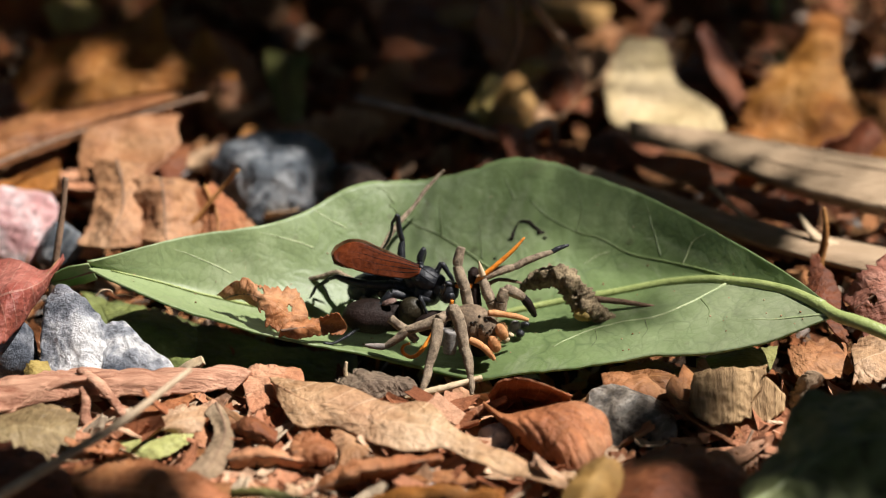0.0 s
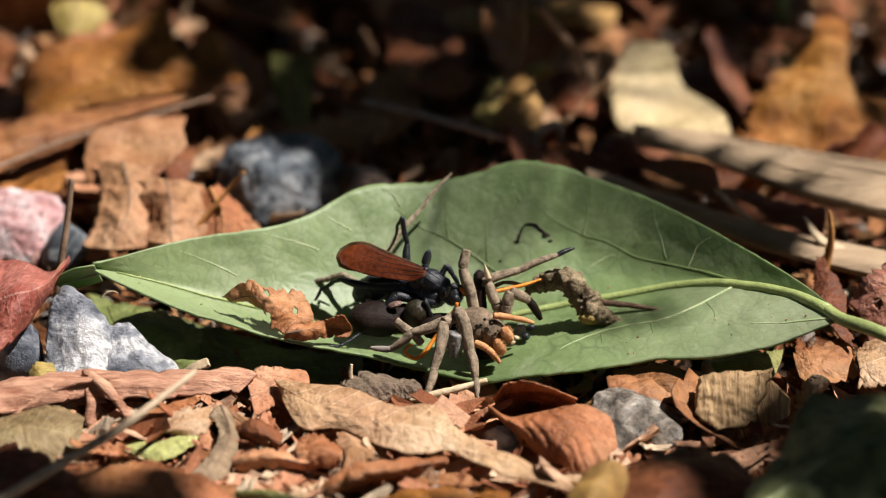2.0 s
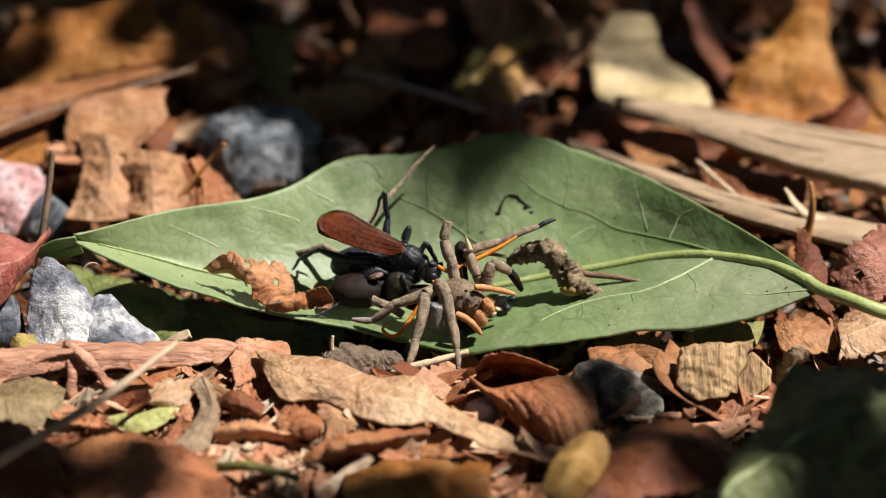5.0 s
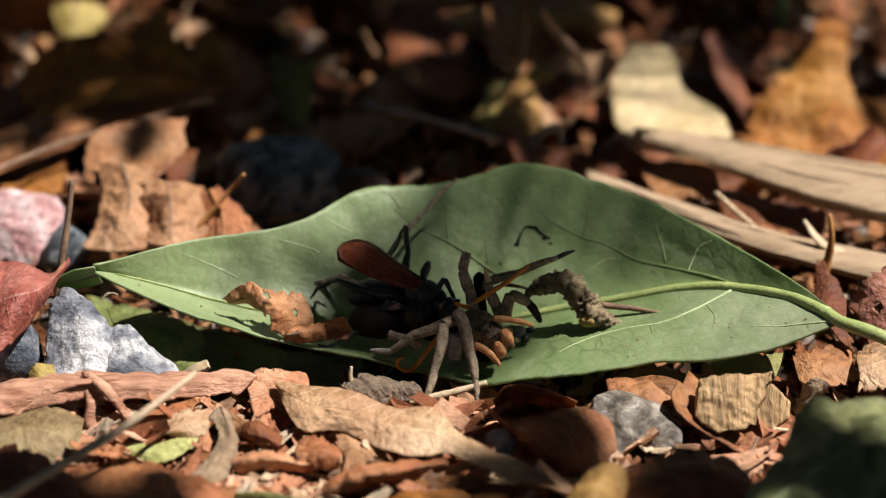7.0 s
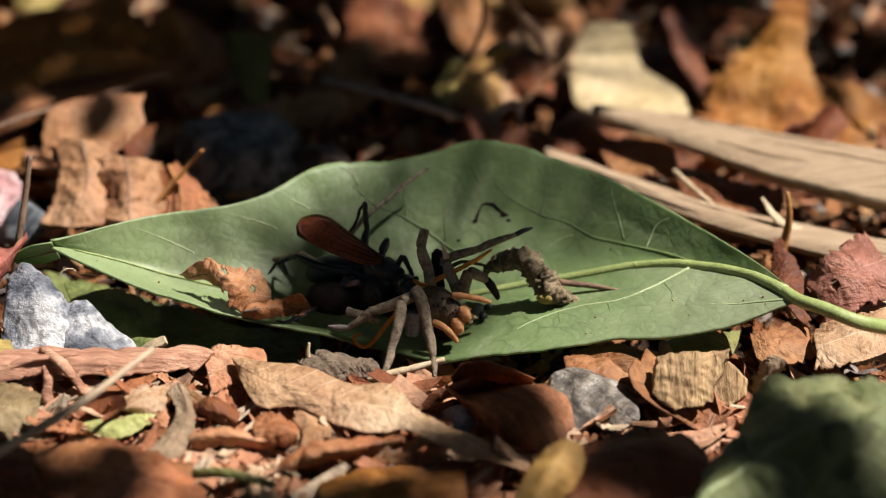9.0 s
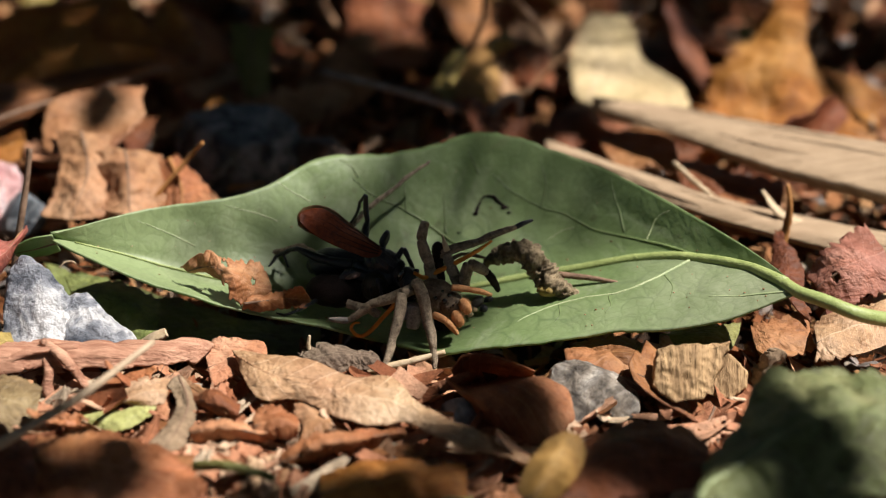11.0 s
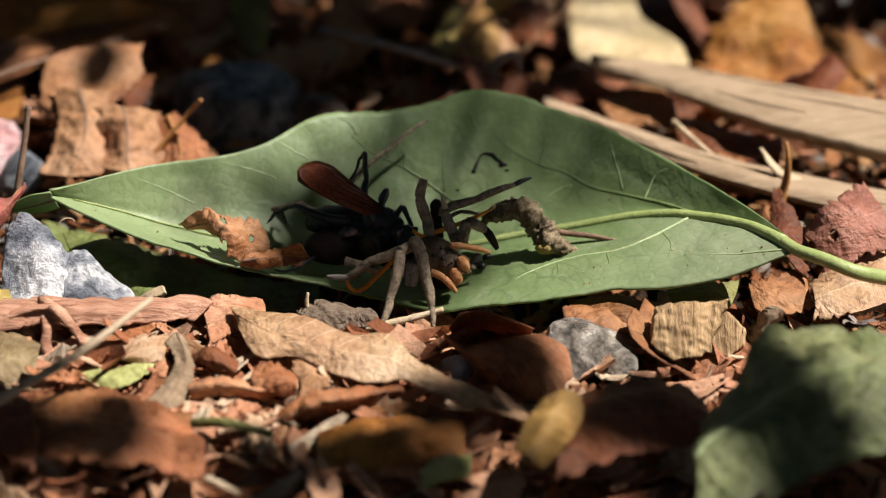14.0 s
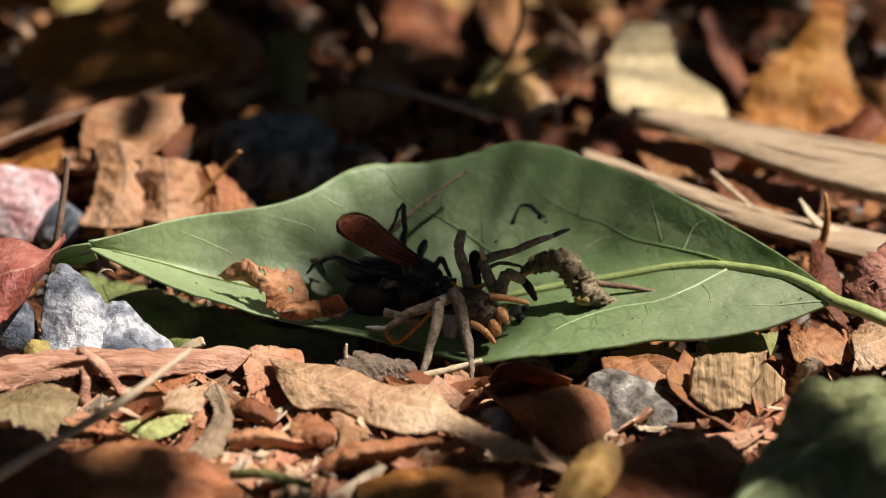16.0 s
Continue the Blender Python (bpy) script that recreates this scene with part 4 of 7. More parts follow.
stick("twig", [(14.7, 45.8, 30.0), (14.8, 47.7, 20.0), (12.3, 49.9, 12.0), (8.1, 52.3, 5.0)], [0.5, 0.5, 0.5, 0.4], TWIG, "thin brown twig behind an orange leaf")
stick("twig", [(15.2, 33.0, 5.0), (17.7, 31.0, 10.0), (20.8, 31.4, 11.0), (21.5, 35.3, 5.0)], [0.8, 0.9, 0.8, 0.6], GREYTWIG, "bent grey twig behind the green leaf")
stick("thin_stalk", [(-66.2, -28.7, 4.0), (-64.5, -26.1, 14.0), (-63.5, -23.2, 20.0), (-62.8, -20.3, 26.0)], [0.5, 0.6, 0.55, 0.5], TWIG, "thin upright brown stalk beside a red leaf", "stalk", "stalks")
stick("thin_stalk", [(-45.1, -1.8, 5.0), (-40.6, 0.4, 10.0), (-37.1, 1.3, 14.0), (-35.0, 0.2, 17.0)], [0.4, 0.45, 0.4, 0.3], SPLINT, "thin orange leaf stalk sticking up", "stalk", "stalks")
stick("thin_stalk", [(-81.2, 12.9, 11.0), (-68.1, 24.5, 11.5), (-54.3, 32.9, 12.0), (-43.3, 40.2, 12.5)], [0.45, 0.45, 0.4, 0.3], TWIG, "brown stalk along a curled brown leaf", "stalk", "stalks")

stick("plant_shoot", [(68.7, 98.0, -7.4), (68.2, 98.0, -0.5), (67.3, 98.0, 9.4)], [1.1, 1.0, 0.9], CANOPY, "upright dark green shoot in the shade behind", "plant shoot", "stalks")
stick("hair_thread", [(-57.0, -38.0, 12.7), (-55.9, -37.5, 13.6), (-54.6, -37.0, 13.4), (-53.8, -36.5, 12.2), (-52.3, -36.0, 12.0), (-50.4, -35.0, 11.0)], [0.09, 0.1, 0.1, 0.1, 0.09, 0.06], STRAW, "fine pale curled thread under the green leaf", "thread", "threads", 30, 6, 0.0)
stick("thin_stalk", [(-15.0, -52.0, 4.7), (-15.3, -51.5, 6.0), (-15.1, -51.0, 7.6)], [0.3, 0.4, 0.25], STRAW, "short pale stalk standing under the green leaf", "stalk", "stalks")
stick("straw", [(-13.3, -54.0, 1.9), (-5.9, -53.0, 2.1), (1.5, -51.5, 3.1), (7.1, -50.0, 4.1)], [0.45, 0.6, 0.6, 0.4], STRAW, "long pale straw lying under the leaf edge", "straw", "stalks")

# ---------------------------------------------------------------- dry leaves at the sides
leaf("red_leaf", [[(-78.5, -27.2, 13.5), (-70.4, -30.7, 15.9), (-65.9, -33.0, 15.3), (-62.7, -29.3, 15.9)], [(-76.6, -43.3, 14.7), (-69.8, -44.8, 17.1), (-65.8, -38.7, 15.9), (-62.7, -29.0, 15.3)], [(-75.7, -53.6, 9.9), (-71.3, -51.0, 10.5), (-67.6, -41.7, 11.7), (-62.7, -28.7, 14.7)]], CRIMSON, "dark red leaf with a pale midrib and pointed tip", 0.8, 0.1, ragged=0.1, size=(50, 29), category="leaf", rib=(0.45, 0.3, PINKISH))
leaf("dry_leaf", [[(-58.0, -21.4, 2.7), (-50.6, -23.1, 3.1), (-40.6, -29.3, 2.7)], [(-55.9, -29.3, 2.7), (-48.0, -32.7, 3.5), (-40.7, -44.1, 2.3)], [(-52.6, -35.7, 1.9), (-46.6, -39.6, 1.9), (-42.4, -46.2, 1.9)]], GAPGREEN, "dark green leaf tucked under the fresh leaf", 0.8, category="leaf", rib=(0.55, 0.3, YELLOW))
leaf("dry_leaf", [[(-62.4, -11.5, -1.0), (-44.3, -17.8, -1.5), (-29.3, -26.8, -2.0), (-13.9, -29.0, -3.0)], [(-59.7, -20.9, -2.0), (-43.8, -26.8, -2.0), (-29.1, -31.8, -2.5), (-13.8, -33.8, -3.0)], [(-55.8, -33.9, -3.5), (-42.2, -37.7, -3.0), (-28.8, -39.6, -3.0), (-15.6, -37.7, -3.5)]], GAPGREEN, "dark green leaf lying flat under the fresh leaf", 0.6, category="leaf", rib=(0.3, 0.2, OLIVE))
leaf("dry_leaf", [[(61.9, -28.2, 8.6), (63.0, -22.0, 11.8), (64.1, -21.1, 12.2)], [(64.6, -38.5, 7.8), (65.0, -30.4, 9.8), (64.8, -24.0, 11.8)], [(67.8, -44.1, 6.6), (68.7, -34.6, 7.8), (66.6, -25.8, 10.6)]], RUST, "rust-red folded dry leaf by the green leaf's stalk", 0.8)
leaf("dry_leaf", [[(67.9, -32.3, 8.7), (70.7, -30.2, 13.5), (77.8, -25.6, 15.9)], [(69.2, -38.4, 9.9), (73.6, -38.3, 14.1), (80.7, -33.5, 14.7)], [(70.7, -43.5, 6.3), (75.4, -42.1, 8.7), (82.3, -38.4, 9.9)]], DUSTY, "dull red dry leaf with a round hole", 1.0, bites=((0.3, 0.5, 0.09),))
leaf("dry_leaf", [[(57.9, -40.5, 4.6), (61.6, -40.7, 5.8), (67.5, -38.8, 5.8)], [(58.1, -48.8, 5.0), (62.9, -47.1, 6.2), (67.8, -44.5, 5.8)], [(59.7, -53.4, 3.4), (63.5, -51.1, 4.2), (68.4, -49.2, 4.2)]], BROWN, "crumpled brown leaf scraps below the stalk", 1.6)
leaf("dry_leaf", [[(68.2, -42.8, 5.9), (73.1, -38.0, 7.5), (81.0, -34.8, 7.9)], [(68.1, -51.0, 6.3), (72.9, -48.2, 7.9), (80.8, -44.5, 7.9)], [(67.4, -53.8, 4.7), (72.5, -53.6, 5.1), (80.1, -51.5, 5.5)]], TAN, "light tan dry leaf in the sun", 1.0)
leaf("dry_leaf", [[(42.8, -42.8, 3.2), (48.6, -40.4, 4.0), (56.6, -39.4, 4.0)], [(42.6, -45.6, 3.2), (49.2, -44.8, 4.0), (55.9, -42.9, 3.6)], [(43.0, -48.0, 2.4), (49.1, -46.8, 2.8), (54.8, -45.9, 2.8)]], OLIVE, "yellow-green withered leaf under the green leaf", 0.6)
leaf("dry_leaf", [[(26.6, -48.2, 3.6), (34.2, -45.5, 4.4), (42.0, -47.7, 4.4)], [(27.2, -55.1, 4.4), (34.8, -51.9, 5.2), (41.7, -52.1, 4.8)], [(29.8, -59.7, 2.8), (35.5, -56.7, 3.2), (41.0, -56.7, 3.2)]], BROWN, "brown dry leaf in the shade of the green leaf", 0.8)

# ---------------------------------------------------------------- dry leaves in front
leaf("dry_leaf", [[(-27.5, -56.4, 7.8), (-22.3, -57.9, 8.2), (-15.9, -59.5, 8.2), (-9.4, -63.5, 7.8), (-1.7, -64.6, 7.8), (2.3, -71.4, 7.4), (10.3, -78.3, 6.6), (19.9, -84.5, 5.8)], [(-27.1, -57.7, 7.8), (-22.1, -63.5, 8.2), (-15.7, -66.7, 7.8), (-8.4, -70.3, 8.0), (-1.3, -72.2, 7.6), (4.1, -76.8, 7.2), (11.1, -81.1, 6.6), (20.0, -85.5, 5.8)], [(-26.7, -58.2, 7.0), (-23.1, -68.6, 6.2), (-16.6, -68.7, 5.8), (-9.3, -74.9, 5.8), (-3.5, -77.0, 6.2), (1.4, -77.0, 6.6), (9.3, -83.1, 6.2), (20.0, -86.5, 5.4)]], TAN, "long tan dry leaf with a curled pointed end", 0.8, 0.13, ragged=0.10, size=(96, 31), rib=(0.3, 0.05, TAN))
leaf("dry_leaf", [[(8.0, -61.4, 7.0), (10.5, -61.9, 10.0), (15.9, -62.6, 10.0), (21.5, -61.4, 7.0)], [(8.4, -57.6, 4.0), (11.2, -54.6, 3.0), (16.2, -54.6, 3.0), (21.1, -59.3, 5.0)], [(8.1, -57.1, 3.0), (11.1, -56.0, 1.5), (15.8, -55.8, 2.0), (20.8, -60.3, 5.0)], [(7.1, -63.2, 7.0), (10.9, -68.0, 7.0), (16.6, -67.1, 8.0), (23.2, -64.9, 8.0)], [(8.0, -62.7, 5.0), (13.1, -70.8, 6.0), (20.2, -72.9, 7.5), (26.9, -67.2, 7.0)], [(9.7, -61.0, 2.0), (14.9, -71.5, 2.5), (22.8, -77.9, 3.0), (27.5, -71.4, 4.0)]], COPPER, "cupped reddish-brown dry leaf, hollow side up", 0.7, 0.11, ragged=0.08, size=(60, 61), rib=(0.12, 0.0, COPPER))
leaf("dry_leaf", [[(-17.0, -51.3, 4.3), (-13.4, -49.6, 5.5), (-5.0, -50.8, 5.1)], [(-16.0, -55.7, 4.7), (-11.4, -54.1, 5.9), (-3.6, -54.5, 5.1)], [(-12.3, -56.6, 3.1), (-8.6, -56.3, 3.5), (-3.1, -55.4, 3.5)]], UMBER, "grey-brown crumpled leaf scrap under the green leaf", 0.7, 0.15, ragged=0.35, size=(60, 31))
leaf("bark_strip", [[(-74.4, -58.1, 7.2), (-62.9, -54.0, 8.0), (-48.2, -54.0, 8.0), (-31.3, -52.6, 7.2)], [(-73.8, -63.1, 8.0), (-60.5, -59.1, 8.8), (-46.0, -58.2, 8.8), (-30.7, -54.1, 7.2)], [(-73.6, -66.0, 6.0), (-60.5, -61.1, 6.3), (-44.1, -60.2, 6.3), (-33.4, -57.0, 5.5)]], BARK, "long reddish strip of peeled bark", 0.8, 0.14, ragged=0.3, size=(80, 21), category="bark", thick=0.6)
leaf("dry_leaf", [[(-32.8, -49.6, 5.5), (-29.1, -49.1, 7.1), (-22.6, -51.0, 6.3)], [(-31.5, -57.7, 5.9), (-27.0, -56.1, 7.1), (-21.9, -55.7, 6.3)], [(-30.4, -62.2, 4.3), (-26.9, -60.0, 5.1), (-22.8, -58.2, 5.1)]], REDBARK, "crumpled reddish dry leaf scraps", 1.4, ragged=0.14)
leaf("dry_leaf", [[(-51.2, -70.2, 3.8), (-44.5, -69.8, 4.6), (-39.2, -67.8, 5.0)], [(-50.6, -72.6, 4.2), (-44.2, -73.6, 5.0), (-38.9, -68.7, 5.0)], [(-48.7, -73.9, 3.4), (-44.1, -75.4, 3.8), (-39.5, -70.9, 4.2)]], LIME, "small yellow-green fallen leaf", 0.3, category="leaf")
leaf("dry_leaf", [[(-46.1, -65.9, 5.4), (-42.2, -62.8, 6.2), (-37.2, -62.8, 6.2)], [(-44.5, -69.2, 5.8), (-40.9, -67.9, 6.6), (-37.2, -66.3, 6.2)], [(-43.6, -68.9, 4.6), (-40.0, -69.6, 5.0), (-37.8, -68.7, 5.0)]], TAN, "small tan dry leaf fragment", 0.5)
leaf("dry_leaf", [[(-72.9, -64.6, 5.7), (-65.8, -62.4, 6.5), (-57.5, -64.6, 5.7)], [(-72.1, -71.7, 5.7), (-64.9, -71.0, 6.9), (-57.7, -71.7, 5.7)], [(-71.7, -75.9, 4.1), (-64.5, -76.6, 4.5), (-58.3, -76.6, 4.5)]], EARTH, "mottled olive-brown dry leaf lying flat in the sun", 1.0)
leaf("dry_leaf", [[(-37.5, -65.4, 6.2), (-35.8, -71.8, 5.8), (-40.1, -82.5, 5.0)], [(-35.7, -64.1, 7.0), (-33.9, -72.5, 6.2), (-37.3, -84.2, 5.0)], [(-33.8, -66.5, 5.8), (-32.5, -73.8, 5.4), (-33.9, -81.8, 4.6)]], GREYBROWN, "narrow greyish dry leaf fragment", 0.6)
leaf("dry_leaf", [[(-17.4, -70.3, 4.9), (-16.6, -68.1, 5.7), (-11.1, -72.7, 5.3)], [(-15.5, -75.5, 4.9), (-13.8, -74.3, 5.7), (-11.0, -76.2, 5.3)], [(-16.3, -78.7, 3.7), (-12.8, -78.5, 4.1), (-10.1, -77.6, 4.1)]], PINKISH, "small pinkish dry leaf fragment", 0.6)
leaf("dry_leaf", [[(17.1, -103.3, 10.8), (20.3, -95.6, 13.0), (24.0, -91.3, 13.6), (25.2, -90.8, 13.6)], [(19.0, -109.4, 12.6), (23.0, -101.4, 14.6), (25.2, -94.9, 14.4), (26.4, -91.9, 13.8)], [(21.6, -107.8, 9.6), (26.5, -100.8, 11.2), (28.2, -95.4, 12.4), (27.6, -91.6, 13.0)]], GOLD, "yellowish-tan rounded dry leaf standing close by", 0.5, ragged=0.06)
leaf("dry_leaf", [[(26.2, -88.7, 8.3), (31.3, -83.0, 9.6), (39.7, -80.8, 9.6), (47.1, -83.2, 8.5)], [(24.5, -98.2, 9.1), (33.3, -94.3, 10.7), (41.1, -92.5, 10.6), (48.0, -93.2, 9.5)], [(23.3, -107.6, 7.5), (33.7, -102.5, 8.3), (43.3, -99.3, 8.3), (50.2, -98.9, 8.0)]], RUST, "brown dry leaf in the shade, close by", 1.0)
leaf("dry_leaf", [[(-56.9, -80.5, 6.9), (-44.4, -81.9, 7.7), (-31.7, -90.6, 6.9)], [(-56.9, -90.2, 7.7), (-43.6, -93.2, 8.5), (-29.6, -97.8, 7.3)], [(-57.0, -99.4, 5.3), (-43.0, -102.3, 6.1), (-29.3, -104.2, 5.3)]], COPPER, "reddish-brown dry leaf in the shade, close by", 1.2)
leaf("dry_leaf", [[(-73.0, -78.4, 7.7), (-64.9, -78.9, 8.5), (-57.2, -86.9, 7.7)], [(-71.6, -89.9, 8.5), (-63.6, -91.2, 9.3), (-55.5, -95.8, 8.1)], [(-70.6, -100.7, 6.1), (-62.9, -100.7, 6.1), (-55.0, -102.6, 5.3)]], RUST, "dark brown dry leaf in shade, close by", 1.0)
leaf("old_green_leaf", [[(46.1, -100.6, 13.1), (53.5, -85.3, 17.9), (62.4, -81.6, 20.3), (74.7, -82.2, 19.1), (85.9, -84.6, 16.0)], [(44.2, -113.6, 14.3), (53.6, -103.9, 19.1), (63.3, -98.7, 20.9), (74.8, -95.7, 19.1), (85.9, -97.2, 16.0)], [(43.3, -121.7, 10.7), (53.3, -119.4, 13.1), (62.8, -115.1, 14.3), (75.5, -107.0, 13.1), (85.5, -108.4, 11.0)]], MOTTLED, "broad mottled green leaf half in shade, close by", 2.4, 0.10, ragged=0.16, size=(110, 61), category="leaf", rib=(0.5, 0.2, PALERIB))
leaf("dry_leaf", [[(-12.6, -88.5, 4.6), (-2.1, -87.2, 5.8), (10.2, -87.2, 5.8)], [(-12.4, -95.7, 5.0), (-2.1, -94.4, 6.2), (10.0, -93.7, 5.8)], [(-11.5, -101.2, 3.4), (-1.2, -99.3, 4.2), (10.0, -97.7, 4.2)]], ORANGE, "orange-brown dry leaf in the shade", 1.0)
leaf("dry_leaf", [[(3.1, -101.2, 5.4), (6.5, -98.4, 6.2), (10.8, -97.6, 6.2)], [(3.5, -104.2, 5.8), (6.9, -102.2, 6.6), (11.0, -100.8, 6.2)], [(3.9, -105.4, 4.6), (7.3, -103.7, 5.0), (10.8, -102.9, 5.0)]], LIME, "small bright green leaf at the edge of the litter", 0.3, category="leaf")
stick("dry_stalk", [(-89.6, -103.9, -2.0), (-72.0, -101.3, 9.0), (-59.0, -91.9, 13.0), (-49.1, -84.6, 16.0), (-39.0, -71.5, 18.0)], [1.0, 0.95, 0.8, 0.7, 0.45], DULLSTRAW, "pale dry stalk leaning across in front", "stalk", "stalks", rough=0.1)
stick("straw", [(-13.4, -50.5, -1.0), (-4.1, -47.7, -1.0), (4.3, -44.5, -0.5), (11.4, -41.0, 0.0)], [0.3, 0.45, 0.4, 0.3], DULLSTRAW, "pale straw lying under the green leaf", "straw", "stalks")
stick("straw", [(-2.2, -50.9, -1.5), (6.2, -47.7, -1.0), (13.6, -47.6, 0.0)], [0.3, 0.4, 0.3], DULLSTRAW, "pale straw under the spider's legs", "straw", "stalks")
stick("bark_twig", [(-58.1, -55.8, 9.0), (-54.5, -60.9, 9.0), (-51.7, -62.4, 6.0), (-50.1, -64.4, 4.0)], [0.8, 1.1, 0.9, 0.5], BARK, "reddish forked bark twig", "twig", "bark twigs", flat=0.6)
stick("bark_twig", [(-56.2, -64.5, 3.0), (-56.9, -63.4, 5.0), (-56.8, -61.4, 7.0), (-57.9, -58.1, 8.0)], [1.2, 0.9, 0.8, 0.7], BARK, "short reddish bark twig", "twig", "bark twigs", flat=0.6)
stick("bark_twig", [(-72.9, -65.3, 4.0), (-65.9, -61.4, 7.0), (-60.5, -59.8, 9.0), (-52.4, -57.6, 9.0)], [1.4, 1.2, 0.9, 0.6], BARK, "reddish bark twig beside the white stone", "twig", "bark twigs", flat=0.6)
leaf("dry_leaf", [[(-35.4, -61.5, 6.0), (-32.0, -66.3, 6.5), (-27.5, -70.8, 5.0)], [(-35.9, -62.1, 5.5), (-32.3, -67.2, 6.0), (-27.8, -72.2, 5.0)]], PINKISH, "narrow pinkish strip of a torn dry leaf", 0.4, 0.2, size=(40, 9))
leaf("dry_leaf", [[(-34.3, -66.6, 5.0), (-30.1, -68.2, 7.0), (-25.6, -68.4, 5.0)], [(-33.5, -69.1, 5.0), (-29.7, -71.7, 7.0), (-25.8, -71.5, 5.0)], [(-32.9, -68.2, 3.0), (-29.6, -70.2, 4.0), (-26.4, -71.5, 3.5)]], RUST, "small rust-red dry leaf fragment in the litter", 0.8, 0.2)
leaf("dry_leaf", [[(-68.3, -54.6, 6.0), (-66.9, -52.5, 8.0), (-63.9, -51.0, 8.0)], [(-66.9, -56.6, 6.5), (-65.2, -55.1, 8.0), (-63.3, -52.8, 7.5)], [(-65.9, -55.1, 5.0), (-64.4, -54.2, 6.0), (-63.2, -52.8, 6.0)]], YELLOW, "small curled yellow leaf scrap beside a stone", 0.5, 0.3)
leaf("wood_chip", [[(-42.9, -48.8, 5.0), (-40.7, -49.5, 7.0), (-38.7, -49.9, 8.0)], [(-42.0, -51.0, 5.0), (-40.0, -52.3, 7.0), (-38.2, -52.2, 8.0)]], STRAW, "small whitish wood chip", 0.3, 0.3, 0.7, 0.2, (24, 13), (), "wood chip", "wood chips")
leaf("dry_leaf", [[(28.2, -43.5, 2.0), (35.2, -44.2, 4.0), (41.8, -47.2, 3.0)], [(28.9, -50.0, 3.0), (35.2, -51.6, 5.0), (41.7, -52.2, 4.0)], [(31.1, -53.0, 1.0), (36.0, -54.9, 3.0), (41.3, -54.6, 3.0)]], BROWN, "brown dry leaf shaded by the green leaf", 0.8)
leaf("dry_leaf", [[(-33.8, -75.7, 5.0), (-28.0, -75.8, 6.5), (-21.7, -76.7, 6.0), (-16.0, -73.1, 5.0)], [(-33.2, -77.7, 5.0), (-27.8, -78.5, 6.5), (-21.6, -79.1, 6.0), (-16.4, -76.0, 5.0)], [(-32.4, -77.5, 3.0), (-27.5, -78.3, 4.0), (-21.7, -78.8, 4.0), (-16.9, -75.5, 3.0)]], REDBARK, "reddish torn leaf strip lying in the litter", 0.7, 0.16, ragged=0.4, size=(60, 21))
leaf("dry_leaf", [[(-23.6, -73.9, 6.0), (-19.6, -72.4, 7.0), (-16.4, -73.9, 6.0)], [(-23.0, -77.7, 6.0), (-19.0, -77.3, 7.0), (-16.2, -77.7, 6.0)], [(-22.6, -78.3, 4.0), (-18.8, -78.6, 4.5), (-16.4, -77.8, 4.0)]], COPPER, "small copper-brown dry leaf fragment", 0.8, 0.16)
leaf("dry_leaf", [[(-19.8, -81.3, 3.0), (-14.5, -82.1, 7.0), (-8.3, -80.7, 7.0), (0.1, -75.7, 5.0)], [(-18.4, -85.4, 4.5), (-12.6, -86.1, 8.0), (-6.9, -84.4, 8.0), (0.4, -77.1, 5.0)], [(-16.3, -83.5, 1.5), (-11.0, -82.6, 3.0), (-6.1, -80.6, 3.0), (0.1, -76.2, 3.0)]], COPPER, "curled copper-brown leaf beneath a tan leaf", 1.0, 0.14, ragged=0.35, size=(60, 25))
stick("green_stalk", [(-31.8, -89.1, 6.0), (-26.3, -92.4, 8.0), (-19.4, -92.4, 6.0)], [0.8, 0.8, 0.6], OLIVE, "short green stalk in the shade", "stalk", "stalks")


crag("wood_chip", [(40.0, -62.9, 5.2), (40.3, -60.7, 4.4), (41.7, -58.5, 8.8), (42.0, -56.3, 8.0), (46.6, -57.9, 9.2), (46.9, -55.7, 8.4), (53.0, -57.0, 9.9), (53.3, -54.8, 9.1), (51.8, -60.3, 7.3), (52.1, -58.1, 6.5), (48.5, -64.5, 4.0), (48.8, -62.3, 3.2), (44.1, -65.0, 3.6), (44.4, -62.8, 2.8), (45.6, -61.0, 6.8), (45.9, -58.8, 6.0)], CHIP, "tan fibrous broken wood chip in the sun", 14, 0.75, 0.06, "wood chip", "wood chips")
crag("wood_chip", [(53.1, -55.5, 6.7), (53.4, -53.5, 5.9), (56.0, -57.6, 4.8), (56.3, -55.6, 4.0), (55.6, -59.4, 3.2), (55.9, -57.4, 2.4), (53.2, -61.0, 1.8), (53.5, -59.0, 1.0), (49.0, -60.3, 2.4), (49.3, -58.3, 1.6)], CHIP, "light brown wood chip with visible grain", 16, 0.35, 0.06, "wood chip", "wood chips")
leaf("bark_fragment", [[(56.3, -55.7, 1.0), (57.7, -54.3, 5.0), (60.2, -54.9, 8.0)], [(57.9, -58.3, 2.0), (59.6, -57.9, 6.0), (62.0, -55.9, 8.0)], [(60.5, -55.8, 0.0), (61.9, -54.6, 3.0), (63.3, -53.4, 5.0)]], GREYBROWN, "greyish splintered bark fragment", 0.8, 0.25, category="bark", ragged=0.5)


